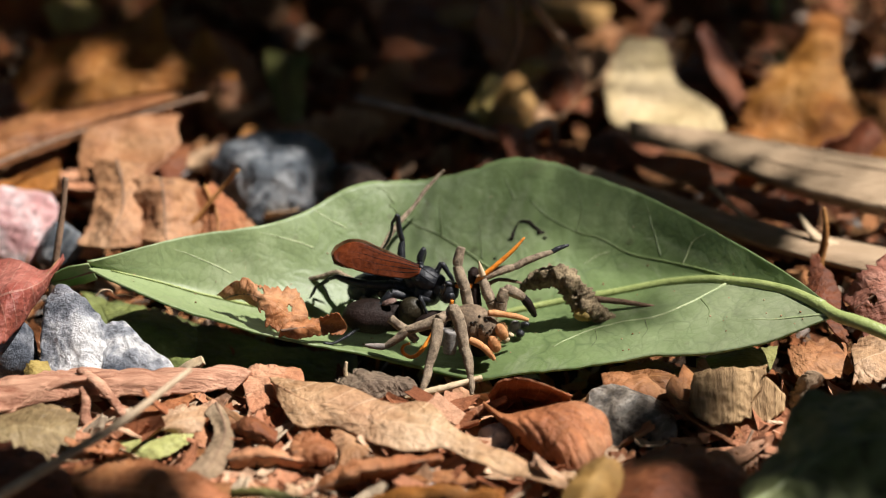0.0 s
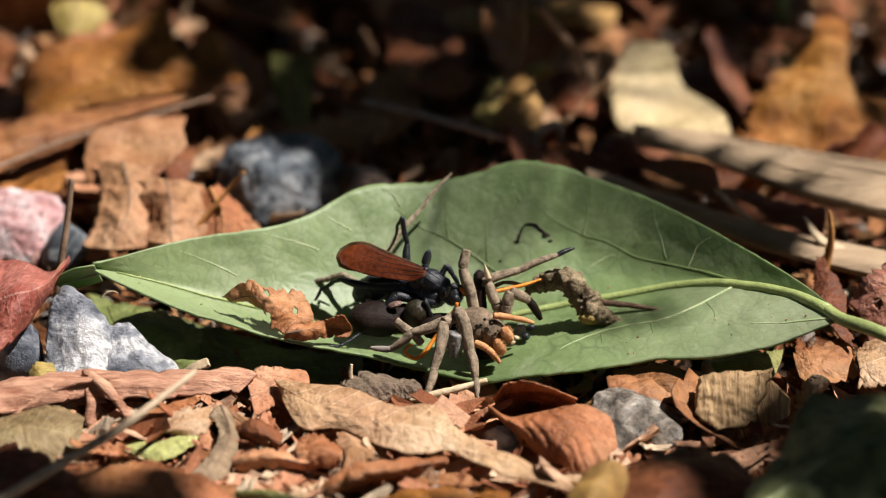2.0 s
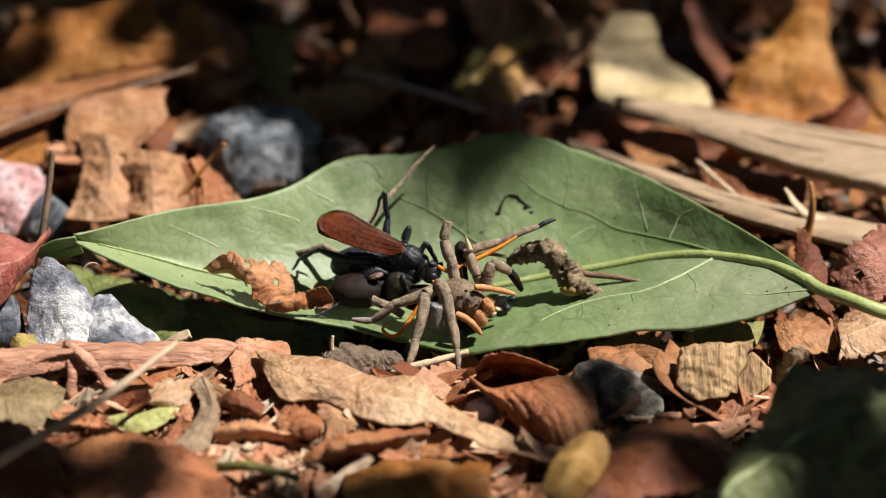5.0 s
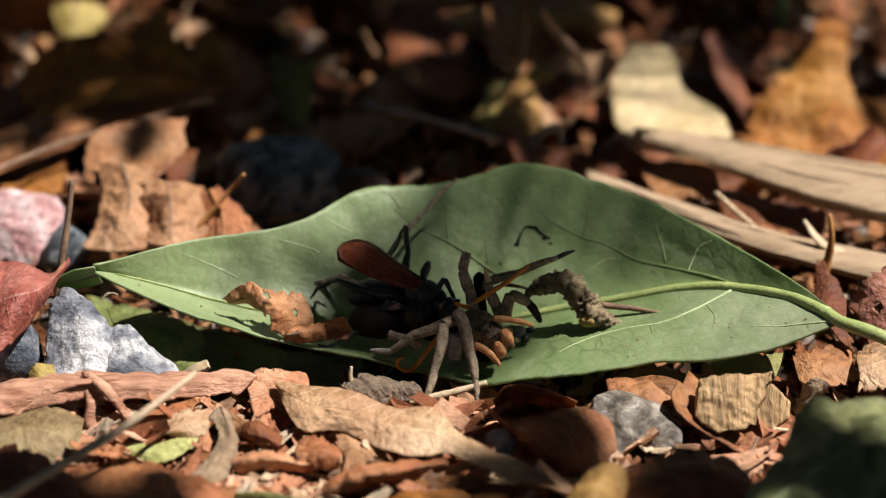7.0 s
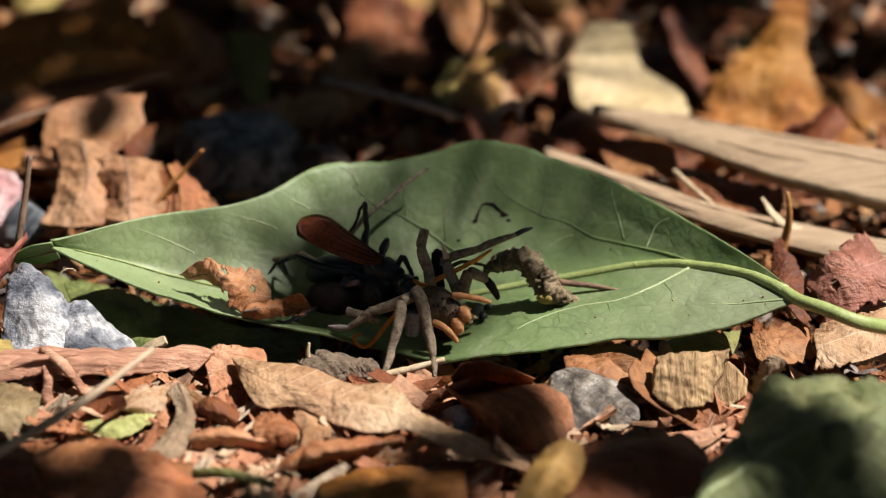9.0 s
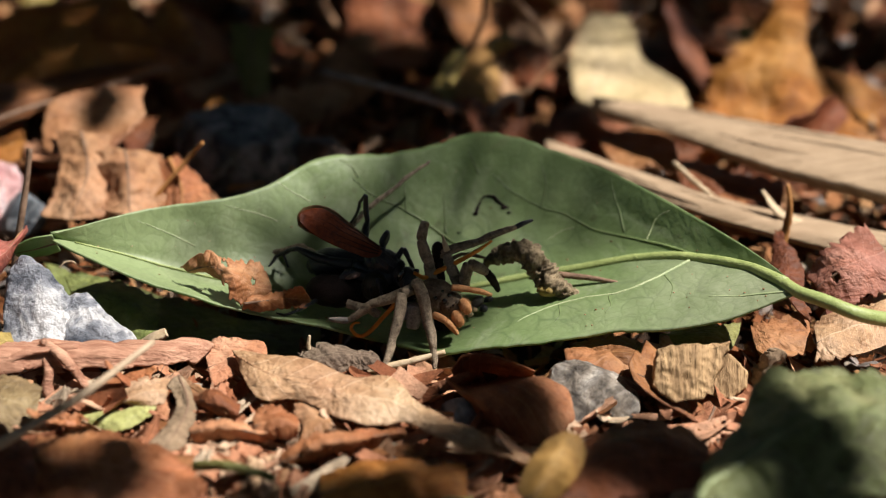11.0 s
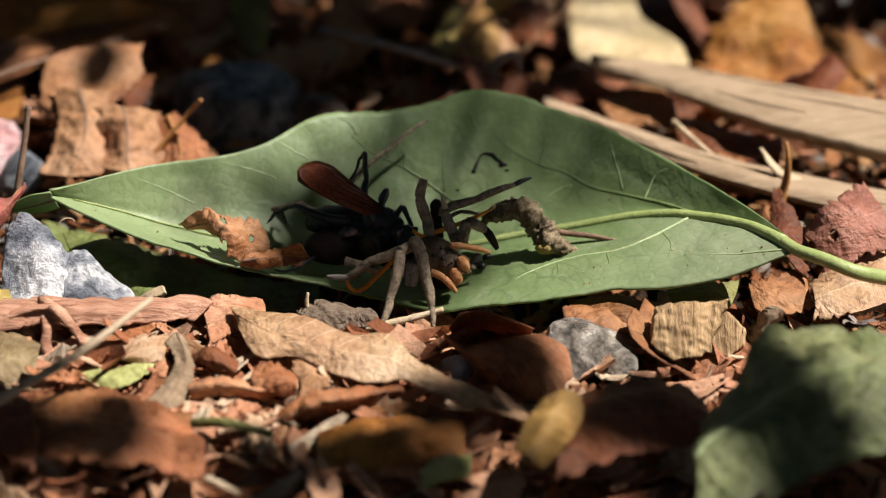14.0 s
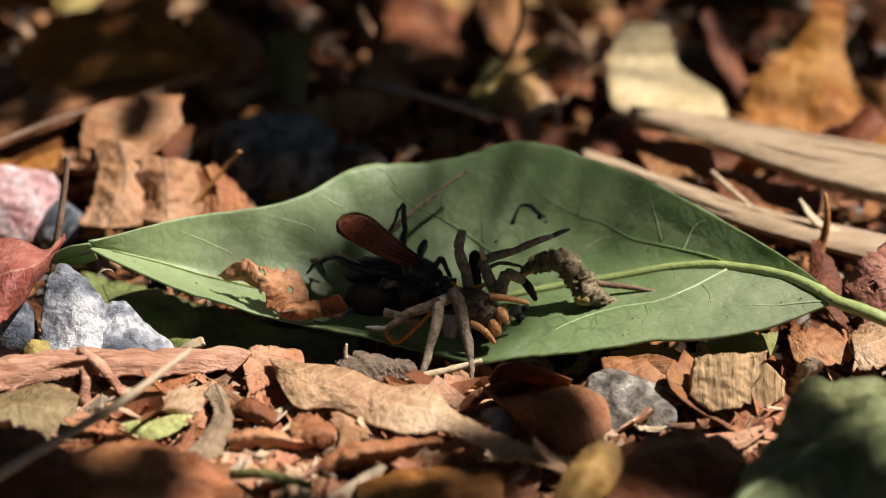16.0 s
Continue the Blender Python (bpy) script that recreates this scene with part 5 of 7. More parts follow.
# ---------------------------------------------------------------- on the green leaf
leaf("leaf_scrap", [[(-37.0, -34.5, 11.2), (-32.5, -35.4, 14.9), (-29.6, -34.5, 12.9), (-24.9, -33.9, 12.6), (-22.3, -35.1, 10.2)], [(-35.7, -35.1, 11.1), (-31.4, -37.5, 12.8), (-27.5, -39.5, 12.1), (-24.7, -39.7, 10.6), (-21.8, -38.5, 9.1)], [(-33.4, -35.3, 10.1), (-29.6, -40.0, 11.0), (-28.4, -41.9, 8.8), (-25.2, -42.2, 7.7), (-22.4, -40.9, 7.2)]], SCRAP, "torn orange-brown leaf scrap lying on the green leaf", 0.8, 0.2, 0.22, 0.3, (64, 35), ((0.74, 0.36, 0.07), (0.42, 0.12, 0.09), (0.36, 0.93, 0.14)), "leaf scrap", "leaf scraps")
leaf("leaf_scrap", [[(-25.6, -42.1, 9.8), (-21.5, -40.0, 9.5), (-18.6, -40.5, 10.5), (-16.6, -40.8, 11.2)], [(-26.0, -43.7, 9.4), (-21.9, -42.2, 9.2), (-18.2, -39.3, 8.0), (-15.3, -38.2, 7.0)], [(-26.5, -43.3, 7.9), (-22.4, -42.1, 7.2), (-18.2, -40.4, 6.5), (-15.9, -39.2, 6.0)]], SCRAP, "narrow curled strip of a torn brown leaf", 0.5, 0.25, 0.22, 0.35, (50, 21), (), "leaf scrap", "leaf scraps")


def build_debris():
    """A crumbly dried clump with a stalk, resting on the leaf."""
    ob = hold("dried_clump", (20.5, -32.3, 6.5), "crumbly grey-brown dried plant clump on the green leaf", "debris")
    COUNT[0] += 1
    line = spline([(13.4, -29.7, 8.9), (15.8, -30.4, 11.1), (19.0, -32.3, 13.4), (21.5, -33.5, 13.2), (23.3, -33.8, 10.8), (24.9, -35.2, 9.0), (27.2, -36.0, 7.7), (30.3, -35.4, 6.5)], 90)
    thick = np.interp(np.linspace(0, 1, 90), (0, 0.15, 0.4, 0.6, 0.8, 0.9, 1), (0.5, 1.3, 1.8, 2.0, 1.7, 1.0, 0.4))
    v, f = tube_mesh(line, list(thick), 30)
    v = np.array(v)
    for i, p in enumerate(v):
        q = Vector(p)
        out = p - line[i // 30]
        v[i] = p + out * (0.4 * noise.noise(q * 0.35) + 1.2 * (0.2 - abs(noise.noise(q * 0.5 + Vector((3, 1, 2))))) + 0.55 * (0.2 - abs(noise.noise(q * 1.3))) + 0.35 * noise.noise(q * 2.8))
    mesh_object("clump", v, f, CRUST, ob)
    part_tube("stalk", [(26.2, -32.5, 9.1), (30.9, -33.3, 9.0), (36.6, -35.4, 9.1)], [0.6, 0.5, 0.3], TWIG, ob, "thin brown stalk", 14, 7, 0.2)
    part_ball("seed", (24.3, -36.5, 8.4), (1.8, 1.3, 1.2), (0, 0, 0), YELLOW, ob, "pale yellowish seed", 0.2)


build_debris()


def build_specks():
    """Dark crumbs stuck to the green leaf."""
    ob = hold("dark_crumb", tuple(LEAF[86, 12]), "small black crumbs of dirt on the green leaf", "dirt")
    COUNT[0] += 1
    def on(i, j, up=0.35):
        return tuple(LEAF[i, j] + np.array((0, 0, up)))
    part_tube("crumb", [on(79, 14, 0.2), on(80, 12, 0.2), on(81, 11, 0.25), on(83, 11, 0.3), on(84, 12, 0.25), on(86, 13, 0.2)], [0.4, 0.22, 0.2, 0.32, 0.34, 0.2], FURDARK, ob, "thin bent black crumb", 22, 8, 0.5)
    for i, j, r in ((79, 14, 0.5), (82, 11, 0.4), (83, 11, 0.5), (85, 13, 0.55), (86, 14, 0.4), (75, 17, 0.3)):
        part_ball("crumb", on(i, j), (r, r * 0.6, r * 0.5), (0, 20 * r, 0), FURDARK, ob, "", 0.4, 14, 10)


build_specks()


def build_remains():
    """Tiny pale remains beside the spider's jaws."""
    ob = hold("insect_remains", (13.3, -36.5, 4.5), "tiny pale and black insect remains on the leaf", "debris")
    for k, (p, r, m) in enumerate((((12.7, -35.6, 5.5), (1.0, 0.8, 1.2), FURGREY), ((12.1, -37.0, 4.8), (0.8, 0.5, 0.4), STRAW), ((13.6, -37.0, 5.0), (0.9, 0.7, 0.7), SHELL), ((14.4, -34.8, 5.5), (1.0, 0.6, 0.6), SHELL), ((11.4, -38.4, 4.5), (0.6, 0.4, 0.3), STRAW))):
        part_ball("scale", p, r, (20 * k, 30, 50 * k), m, ob, "", 0.2, 12, 8)


build_remains()


def build_dust():
    """Tiny pale and dark specks strewn on the green leaf."""
    rnd = random.Random(41)
    verts, faces = [], []
    for _ in range(140):
        i, j = rnd.randrange(6, 144), rnd.randrange(3, 68)
        p = LEAF[i, j] + np.array((rnd.uniform(-0.4, 0.4), 0, 0.28))
        r = rnd.uniform(0.08, 0.26)
        c = len(verts)
        verts += [p + np.array(q) * r for q in ((1.3, 0, 0), (-0.5, 0.9, 0), (-0.5, -0.9, 0), (0, 0, 0.8), (0, 0, -0.8))]
        faces += [(c, c + 1, c + 3), (c + 1, c + 2, c + 3), (c + 2, c, c + 3), (c + 1, c, c + 4), (c + 2, c + 1, c + 4), (c, c + 2, c + 4)]
    ob = mesh_object("leaf_dust", verts, faces, FLAKES)
    tagged(ob, "tiny crumbs of litter strewn on the green leaf", "litter", kind="stuff")


build_dust()


# ---------------------------------------------------------------- the wasp
def build_leg(parent, points, widths, material, tip=None, scale=1.0, spines=0, stiff=False):
    """A jointed leg: a mesh for each segment between the points, fuller in the middle, with spines or hairs."""
    names = ("femur", "tibia", "foot", "foot", "foot", "foot", "foot")
    leg = None
    hair, tips = [], []
    rnd = random.Random(COUNT[0])
    for i in range(len(points) - 1):
        a, b = np.array(points[i]), np.array(points[i + 1])
        w0, w1 = scale * widths[min(i, len(widths) - 1)], scale * widths[min(i + 1, len(widths) - 1)]
        side = np.cross(b - a, (0.2, 1, 0.1))
        side /= np.linalg.norm(side) + 1e-9
        bow = side * np.linalg.norm(b - a) * 0.03
        line = [a, a + (b - a) * 0.1, a + (b - a) * 0.35 + bow, a + (b - a) * 0.75 + bow * 0.6, a + (b - a) * 0.93, b + (b - a) * 0.02]
        r = [w0 * 0.9, w0 * 0.98, w0 * 1.04, w0 * 0.5 + w1 * 0.5, w1 * 0.98, w1 * 0.88]
        m = tip if (tip is not None and i == len(points) - 2) else material
        COUNT[0] += 1
        v, f = tube_mesh(spline(line, 18), list(np.interp(np.linspace(0, 1, 18), np.linspace(0, 1, 6), r)), 12, 0.08 if stiff else 0.13, COUNT[0])
        v, f = [np.asarray(p) for p in v], list(f)
        for _ in range(int(spines * np.linalg.norm(b - a))):
            t = rnd.uniform(0.08, 0.97)
            d = np.array((rnd.gauss(0, 1), rnd.gauss(0, 1), rnd.gauss(0, 1)))
            along = (b - a) / (np.linalg.norm(b - a) + 1e-9)
            d -= along * d.dot(along)
            d = d / (np.linalg.norm(d) + 1e-9) + along * (1.0 if stiff else 1.8)
            q = a + (b - a) * t
            length, c = ((0.75 if stiff else w0 * 0.35 + 0.2)) * rnd.uniform(0.6, 1.2), len(hair)
            x = np.cross(d, along)
            x /= np.linalg.norm(x) + 1e-9
            fine = 0.05 if stiff else 0.035
            hair += [q + x * fine, q - x * fine * 0.5 + along * fine, q - x * fine * 0.5 - along * fine, q + d * length]
            tips += [(c, c + 1, c + 3), (c + 1, c + 2, c + 3), (c + 2, c, c + 3)]
        made = mesh_object("leg" if leg is None else names[min(i, 6)], v, f, m, parent if leg is None else leg, "", base=points[i])
        leg = leg or made
    if hair:
        tagged(mesh_object("bristles", hair, tips, material, leg, base=points[0]), kind="stuff")
    return leg


def build_hair(parent, balls, material, length, seed, label):
    """Short hair all over some round forms, given as centre, radii and count."""
    rnd = random.Random(seed)
    hairs, tips = [], []
    for centre, radii, count in balls:
        for _ in range(count):
            d = Vector((rnd.gauss(0, 1), rnd.gauss(0, 1), rnd.gauss(0, 1))).normalized()
            at = Vector(centre) + Vector((d.x * radii[0], d.y * radii[1], d.z * radii[2])) * 0.97
            end = at + (d + Vector((rnd.gauss(0, 0.5), rnd.gauss(0, 0.5), rnd.gauss(0, 0.5)))) * rnd.uniform(0.6, 1.2) * length
            x = d.orthogonal().normalized() * 0.04
            y = d.cross(x).normalized() * 0.04
            c = len(hairs)
            hairs += [at + x, at - x * 0.5 + y, at - x * 0.5 - y, end]
            tips += [(c, c + 1, c + 3), (c + 1, c + 2, c + 3), (c + 2, c, c + 3)]
    return tagged(mesh_object("hair", hairs, tips, material, parent, label), kind="stuff")


def build_wasp():
    ob = hold("spider_wasp", (-6.1, -31.7, 4.0), "black wasp with rust-red wings and orange feelers", "wasp")
    head = part_ball("head", (1.6, -35.5, 12.2), (1.75, 1.7, 2.0), (0, 25, 20), SHELL, ob, "black head with large eyes", 0.02, 28, 18)
    part_ball("eye", (0.6, -36.6, 13.1), (0.55, 0.6, 1.2), (0, 15, 0), EYEBALL, head)
    part_ball("eye", (2.8, -35.6, 13.2), (0.6, 0.6, 1.15), (0, 30, 0), EYEBALL, head)
    part_ball("brow", (1.8, -36.0, 14.0), (0.9, 0.6, 0.45), (0, 25, 10), SHELL, head, "", 0.03)
    part_ball("face", (1.9, -37.0, 12.0), (0.8, 0.6, 0.9), (0, 20, 0), SHELL, head, "", 0.04)
    for a, b in (((1.5, -37.2, 11.6), (2.1, -37.4, 10.8)), ((2.3, -36.8, 11.5), (2.6, -36.9, 10.7))):
        part_tube("mandible", [a, b], [0.35, 0.12], SHELL, head, "", 6, 7)
    part_ball("thorax", (-2.1, -33.0, 13.3), (2.75, 2.3, 2.1), (0, 24, 12), SHELL, ob, "dull black thorax", 0.03, 36, 24)
    part_ball("collar", (-0.1, -34.0, 12.6), (1.0, 2.0, 1.85), (0, 28, 15), SHELL, ob, "", 0.03, 24, 16)
    part_ball("rear_thorax", (-4.1, -32.0, 12.4), (1.9, 1.9, 1.8), (0, 20, 10), SHELL, ob, "", 0.05, 24, 16)
    part_ball("breast", (-1.9, -33.6, 10.8), (2.5, 1.9, 2.2), (0, 15, 10), SHELL, ob, "", 0.06, 24, 16)
    part_ball("breast_plate", (-3.8, -33.2, 10.9), (1.4, 1.3, 1.6), (0, 10, 0), SHELL, ob, "", 0.06)
    for p in ((-3.0, -33.2, 15.7), (-3.5, -34.6, 13.9)):
        part_ball("wing_hinge", p, (0.5, 0.45, 0.35), (0, 20, 0), SHELL, ob)
    for a, b in (((-2.6, -34.6, 16.0), (-0.3, -35.6, 14.8)), ((-3.0, -34.9, 15.0), (-0.8, -36.0, 14.0))):
        part_tube("ridge", [a, b], [0.1, 0.1], SHELL, ob, "", 8, 6)
    line = [(-4.6, -31.5, 12.1), (-5.9, -31.0, 12.1), (-7.4, -30.3, 11.5), (-9.1, -29.8, 10.8), (-11.0, -29.4, 10.1), (-12.8, -29.2, 9.4), (-14.1, -29.0, 8.3), (-14.9, -29.0, 7.3)]
    v, f = tube_mesh(spline(line, 60), [np.interp(i / 59, (0, 0.1, 0.2, 0.38, 0.6, 0.8, 0.93, 1), (0.9, 0.45, 0.9, 1.9, 2.45, 2.2, 1.2, 0.25)) * (1 + 0.035 * ((i * 6 / 59) % 1)) for i in range(60)], 22)
    mesh_object("abdomen", v, f, SHELL, ob, "smooth black banded abdomen", base=line[0])
    build_hair(ob, (((-2.1, -33.0, 13.3), (2.6, 2.2, 2.1), 240), ((1.6, -35.5, 12.2), (1.7, 1.65, 1.9), 130), ((-1.9, -33.6, 10.8), (2.4, 1.9, 2.2), 120)), SHELL, 0.45, 19, "sparse black hair")
    wings = []
    for far, mat in ((0, WING), (1, WINGEDGE)):
        if far:
            c = [[(-3.4, -32.0, 15.2), (-6.6, -30.6, 16.3), (-10.2, -29.4, 17.5), (-12.7, -28.6, 18.3), (-15.3, -28.4, 18.3), (-17.4, -28.6, 17.2)],
                 [(-3.4, -32.4, 14.9), (-6.8, -31.4, 15.5), (-10.2, -30.4, 15.8), (-12.7, -29.8, 16.4), (-15.5, -29.4, 16.2), (-18.1, -29.6, 16.1)],
                 [(-3.6, -33.0, 14.5), (-6.8, -32.6, 14.4), (-10.2, -32.0, 14.1), (-12.9, -31.4, 14.0), (-15.7, -31.0, 14.2), (-17.6, -30.6, 14.7)]]
        else:
            c = [[(-3.1, -33.0, 15.8), (-6.4, -31.4, 16.4), (-9.8, -30.2, 17.1), (-12.2, -29.4, 17.9), (-14.6, -29.0, 18.1), (-16.8, -29.2, 17.2)],
                 [(-3.0, -33.8, 15.6), (-6.4, -32.6, 15.7), (-9.8, -31.6, 15.8), (-12.5, -30.8, 16.3), (-15.1, -30.4, 16.6), (-17.7, -30.2, 16.5)],
                 [(-3.4, -34.6, 15.1), (-5.3, -34.4, 14.1), (-9.4, -33.6, 14.1), (-12.5, -32.6, 14.2), (-15.3, -31.8, 14.7), (-17.3, -31.2, 15.7)]]
        v, f, uv, g, nor = blade_mesh(sheet(c, 70, 25), 0.09, 0.16, 0.16, 0.03, 2 + far)
        wing = mesh_object("wing", v, f, mat, ob, "smoky see-through wing rim" if far else "rust-red veined wing", uv, base=c[1][0])
        wings.append(wing)
        if not far:
            for j, last in ((1, 62), (5, 56), (10, 60), (15, 50), (19, 44)):
                ids = list(range(2, last, 5))
                part_tube("wing_vein", [g[i, min(23, int(j + (j - 10) * 0.004 * i))] for i in ids], list(np.linspace(0.11, 0.05, len(ids))), FURDARK, wing, sides=5)
            for i, j0, j1 in ((30, 5, 10), (42, 1, 5), (46, 10, 15), (24, 10, 15)):
                part_tube("wing_vein", [g[i, j] for j in range(j0, j1 + 1)], [0.06] * (j1 - j0 + 1), FURDARK, wing, sides=5)
    # far hind leg, far middle leg, far front leg
    build_leg(ob, [(-4.6, -30.5, 12.2), (-6.3, -29.5, 15.0), (-6.2, -28.0, 17.8), (-7.0, -27.4, 22.3)], [0.75, 0.85, 0.6, 0.5], SHELL, None, 0.8, 1.2, True)
    build_leg(ob, [(-7.1, -27.4, 22.4), (-7.9, -26.6, 20.5), (-8.1, -26.0, 18.3), (-9.0, -25.2, 15.7), (-9.5, -24.8, 14.7)], [0.4, 0.34, 0.3, 0.26, 0.2], SHELL, None, 0.8, 2.0, True)
    build_leg(ob, [(-2.6, -32.0, 13.9), (-3.3, -31.2, 15.6), (-2.6, -30.6, 17.7), (-2.8, -29.6, 14.6)], [0.7, 0.75, 0.6, 0.4], SHELL, None, 0.8, 1.5, True)
    build_leg(ob, [(-0.5, -33.0, 14.0), (0.4, -32.6, 16.1), (1.5, -33.0, 14.5), (2.6, -32.6, 12.1)], [0.6, 0.6, 0.5, 0.35], SHELL, None, 0.8, 1.5, True)
    # near hind leg, its thin feet on the green leaf
    build_leg(ob, [(-4.9, -32.6, 11.0), (-7.6, -32.4, 11.8), (-11.8, -31.4, 11.2), (-17.4, -29.6, 11.8)], [1.0, 1.1, 0.95, 0.55], SHELL, None, 0.8, 0.6, True)
    build_leg(ob, [(-17.4, -29.6, 11.8), (-18.7, -28.8, 10.9), (-20.8, -28.4, 9.1), (-21.8, -28.6, 7.1)], [0.5, 0.42, 0.36, 0.2], SHELL, None, 0.8, 2.4, True)
    build_leg(ob, [(-18.5, -28.6, 10.7), (-19.7, -27.4, 9.1), (-18.6, -27.6, 6.8)], [0.3, 0.26, 0.15], SHELL, None, 0.8, 1.0, True)
    # near middle leg and near front leg
    build_leg(ob, [(-4.0, -34.0, 10.5), (-7.9, -34.4, 11.3), (-9.6, -35.2, 9.8), (-11.7, -36.4, 7.9), (-13.6, -38.0, 6.4)], [1.0, 1.0, 0.55, 0.48, 0.4], SHELL, None, 0.8, 2.2, True)
    build_leg(ob, [(-13.6, -38.0, 6.4), (-16.2, -39.8, 5.4), (-17.7, -40.6, 5.0), (-19.1, -40.8, 5.3)], [0.36, 0.3, 0.26, 0.16], SHELL, None, 0.8, 2.6, True)
    build_leg(ob, [(-1.3, -35.0, 10.2), (-3.2, -36.6, 11.7), (-2.4, -37.2, 10.1), (-1.9, -37.4, 8.5)], [0.65, 0.5, 0.34, 0.22], SHELL, None, 0.8, 2.0, True)
    build_leg(ob, [(-2.6, -35.6, 10.5), (-4.1, -36.8, 10.1), (-3.7, -37.0, 7.8)], [0.4, 0.3, 0.2], SHELL, None, 0.8, 2.0, True)
    feeler_far = part_tube("feeler", [(2.7, -36.4, 13.9), (4.7, -36.0, 13.3), (6.4, -35.4, 14.6), (9.2, -34.6, 16.9), (12.0, -33.6, 19.4), (13.9, -32.8, 21.5)], [0.3, 0.4, 0.42, 0.4, 0.34, 0.16], FEELER, ob, "orange feeler", 30, 8)
    feeler_near = part_tube("feeler", [(2.2, -37.6, 11.8), (1.8, -37.8, 10.5), (0.6, -38.4, 9.0), (-1.3, -39.6, 6.5), (-3.4, -41.2, 4.0), (-5.0, -41.6, 3.4), (-6.3, -41.4, 4.4), (-6.0, -41.2, 5.4), (-5.0, -41.0, 5.6)], [0.3, 0.36, 0.4, 0.36, 0.36, 0.34, 0.3, 0.24, 0.12], FEELER, ob, "curled orange feeler", 44, 8)
    return ob, feeler_far, feeler_near, wings


wasp, feeler_far, feeler_near, wasp_wings = build_wasp()


# ---------------------------------------------------------------- the spider
def build_spider():
    ob = hold("wolf_spider", (3.4, -39.6, 3.0), "limp grey-brown hairy wolf spider with orange jaws", "spider")
    part_ball("carapace", (6.0, -39.4, 8.3), (3.9, 3.3, 2.8), (0, 24, -25), CARAPACE, ob, "grey-brown striped back shield", 0.05, 36, 24)
    part_ball("head", (7.7, -41.0, 8.1), (2.5, 2.3, 2.4), (0, 25, -20), CARAPACE, ob, "", 0.05, 28, 18)
    # the abdomen lies on its side under the wasp: brown and glossy, with a paler patch; its colour holds the wasp's
    # shade
    part_ball("abdomen", (-11.0, -35.0, 7.3), (5.2, 3.4, 2.9), (0, 6, 12), FURDARK, ob, "brown abdomen, darkened to hold the wasp's shade", 0.05, 32, 20)
    part_ball("flank", (-4.5, -36.0, 8.6), (2.4, 2.0, 2.7), (0, 8, 0), OLIVEFUR, ob, "olive-brown hairy flank, darkened for the wasp's shade", 0.05, 24, 16)
    # belly, waist and breast are dark masses that fill in shade
    part_ball("belly", (-7.4, -34.4, 7.0), (3.6, 2.6, 2.6), (0, -4, 10), FURDARK, ob, "hairy underside, dark to stand for shade below the wasp", 0.08, 24, 16)
    part_ball("pale_patch", (-8.2, -36.0, 10.5), (1.3, 0.8, 0.45), (0, -18, 0), FURPINK, ob, "pinkish-grey patch of bare skin", 0.12, 20, 14)
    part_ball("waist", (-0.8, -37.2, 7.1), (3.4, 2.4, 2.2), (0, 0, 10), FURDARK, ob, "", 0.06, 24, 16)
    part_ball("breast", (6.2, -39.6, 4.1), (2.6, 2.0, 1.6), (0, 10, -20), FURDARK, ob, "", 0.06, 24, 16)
    for a, b, r in (((2.1, -41.0, 7.9), (1.8, -41.6, 3.9), 1.35), ((3.8, -41.0, 7.6), (4.5, -41.4, 3.8), 1.2), ((0.5, -40.0, 7.6), (0.2, -40.6, 4.9), 1.0)):
        part_tube("hip", [a, b], [r, r * 0.8], FURGREY, ob, "grey-haired hip joint", 10, 14, 0.1)
    for p, r in (((7.8, -43.0, 10.8), 0.38), ((7.0, -43.2, 9.8), 0.42), ((5.5, -42.6, 10.0), 0.4), ((6.7, -42.0, 11.0), 0.26), ((8.0, -43.2, 8.6), 0.17), ((8.4, -43.2, 9.0), 0.17), ((8.9, -43.0, 9.4), 0.17), ((7.7, -43.2, 8.2), 0.17)):
        part_ball("eye", p, (r, r, r), (0, 0, 0), EYEBALL, ob, "", 0, 14, 10)
    for p, r, turn in (((10.4, -43.0, 8.7), (0.95, 0.95, 1.55), -28), ((9.2, -43.8, 6.8), (1.0, 0.95, 1.6), -22)):
        part_ball("jaw", p, r, (0, turn, 0), FURORANGE, ob, "furry orange jaw", 0.06, 24, 16)
    build_hair(ob, (((6.0, -39.4, 8.3), (3.9, 3.3, 2.7), 700), ((7.7, -41.0, 8.1), (2.5, 2.3, 2.4), 420)), FUR, 0.45, 9, "short pale hair")
    build_hair(ob, (((10.4, -43.0, 8.7), (0.95, 0.95, 1.5), 220), ((9.2, -43.8, 6.8), (1.0, 0.95, 1.55), 220)), FURORANGE, 0.4, 10, "short orange hair")
    build_hair(ob, (((1.9, -41.3, 5.9), (1.4, 1.4, 2.2), 150),), FURGREY, 0.55, 11, "grey hair")
    # feelers of the spider, orange
    build_leg(ob, [(8.2, -41.6, 11.5), (11.3, -41.2, 10.9), (14.8, -40.0, 9.3)], [0.9, 0.8, 0.5], FURORANGE, None, 0.62, 14)
    build_leg(ob, [(5.1, -43.6, 7.5), (7.2, -44.6, 6.9), (9.2, -44.8, 4.5)], [1.0, 0.95, 0.6], FURORANGE, None, 0.62, 14)
    # legs towards the camera and aside
    build_leg(ob, [(2.6, -41.6, 11.9), (0.0, -44.0, 11.6), (-1.6, -49.0, 5.6), (-2.6, -51.8, 3.1), (-2.9, -52.6, 1.9)], [1.1, 1.25, 0.95, 0.75, 0.5], FUR, None, 0.78, 16)
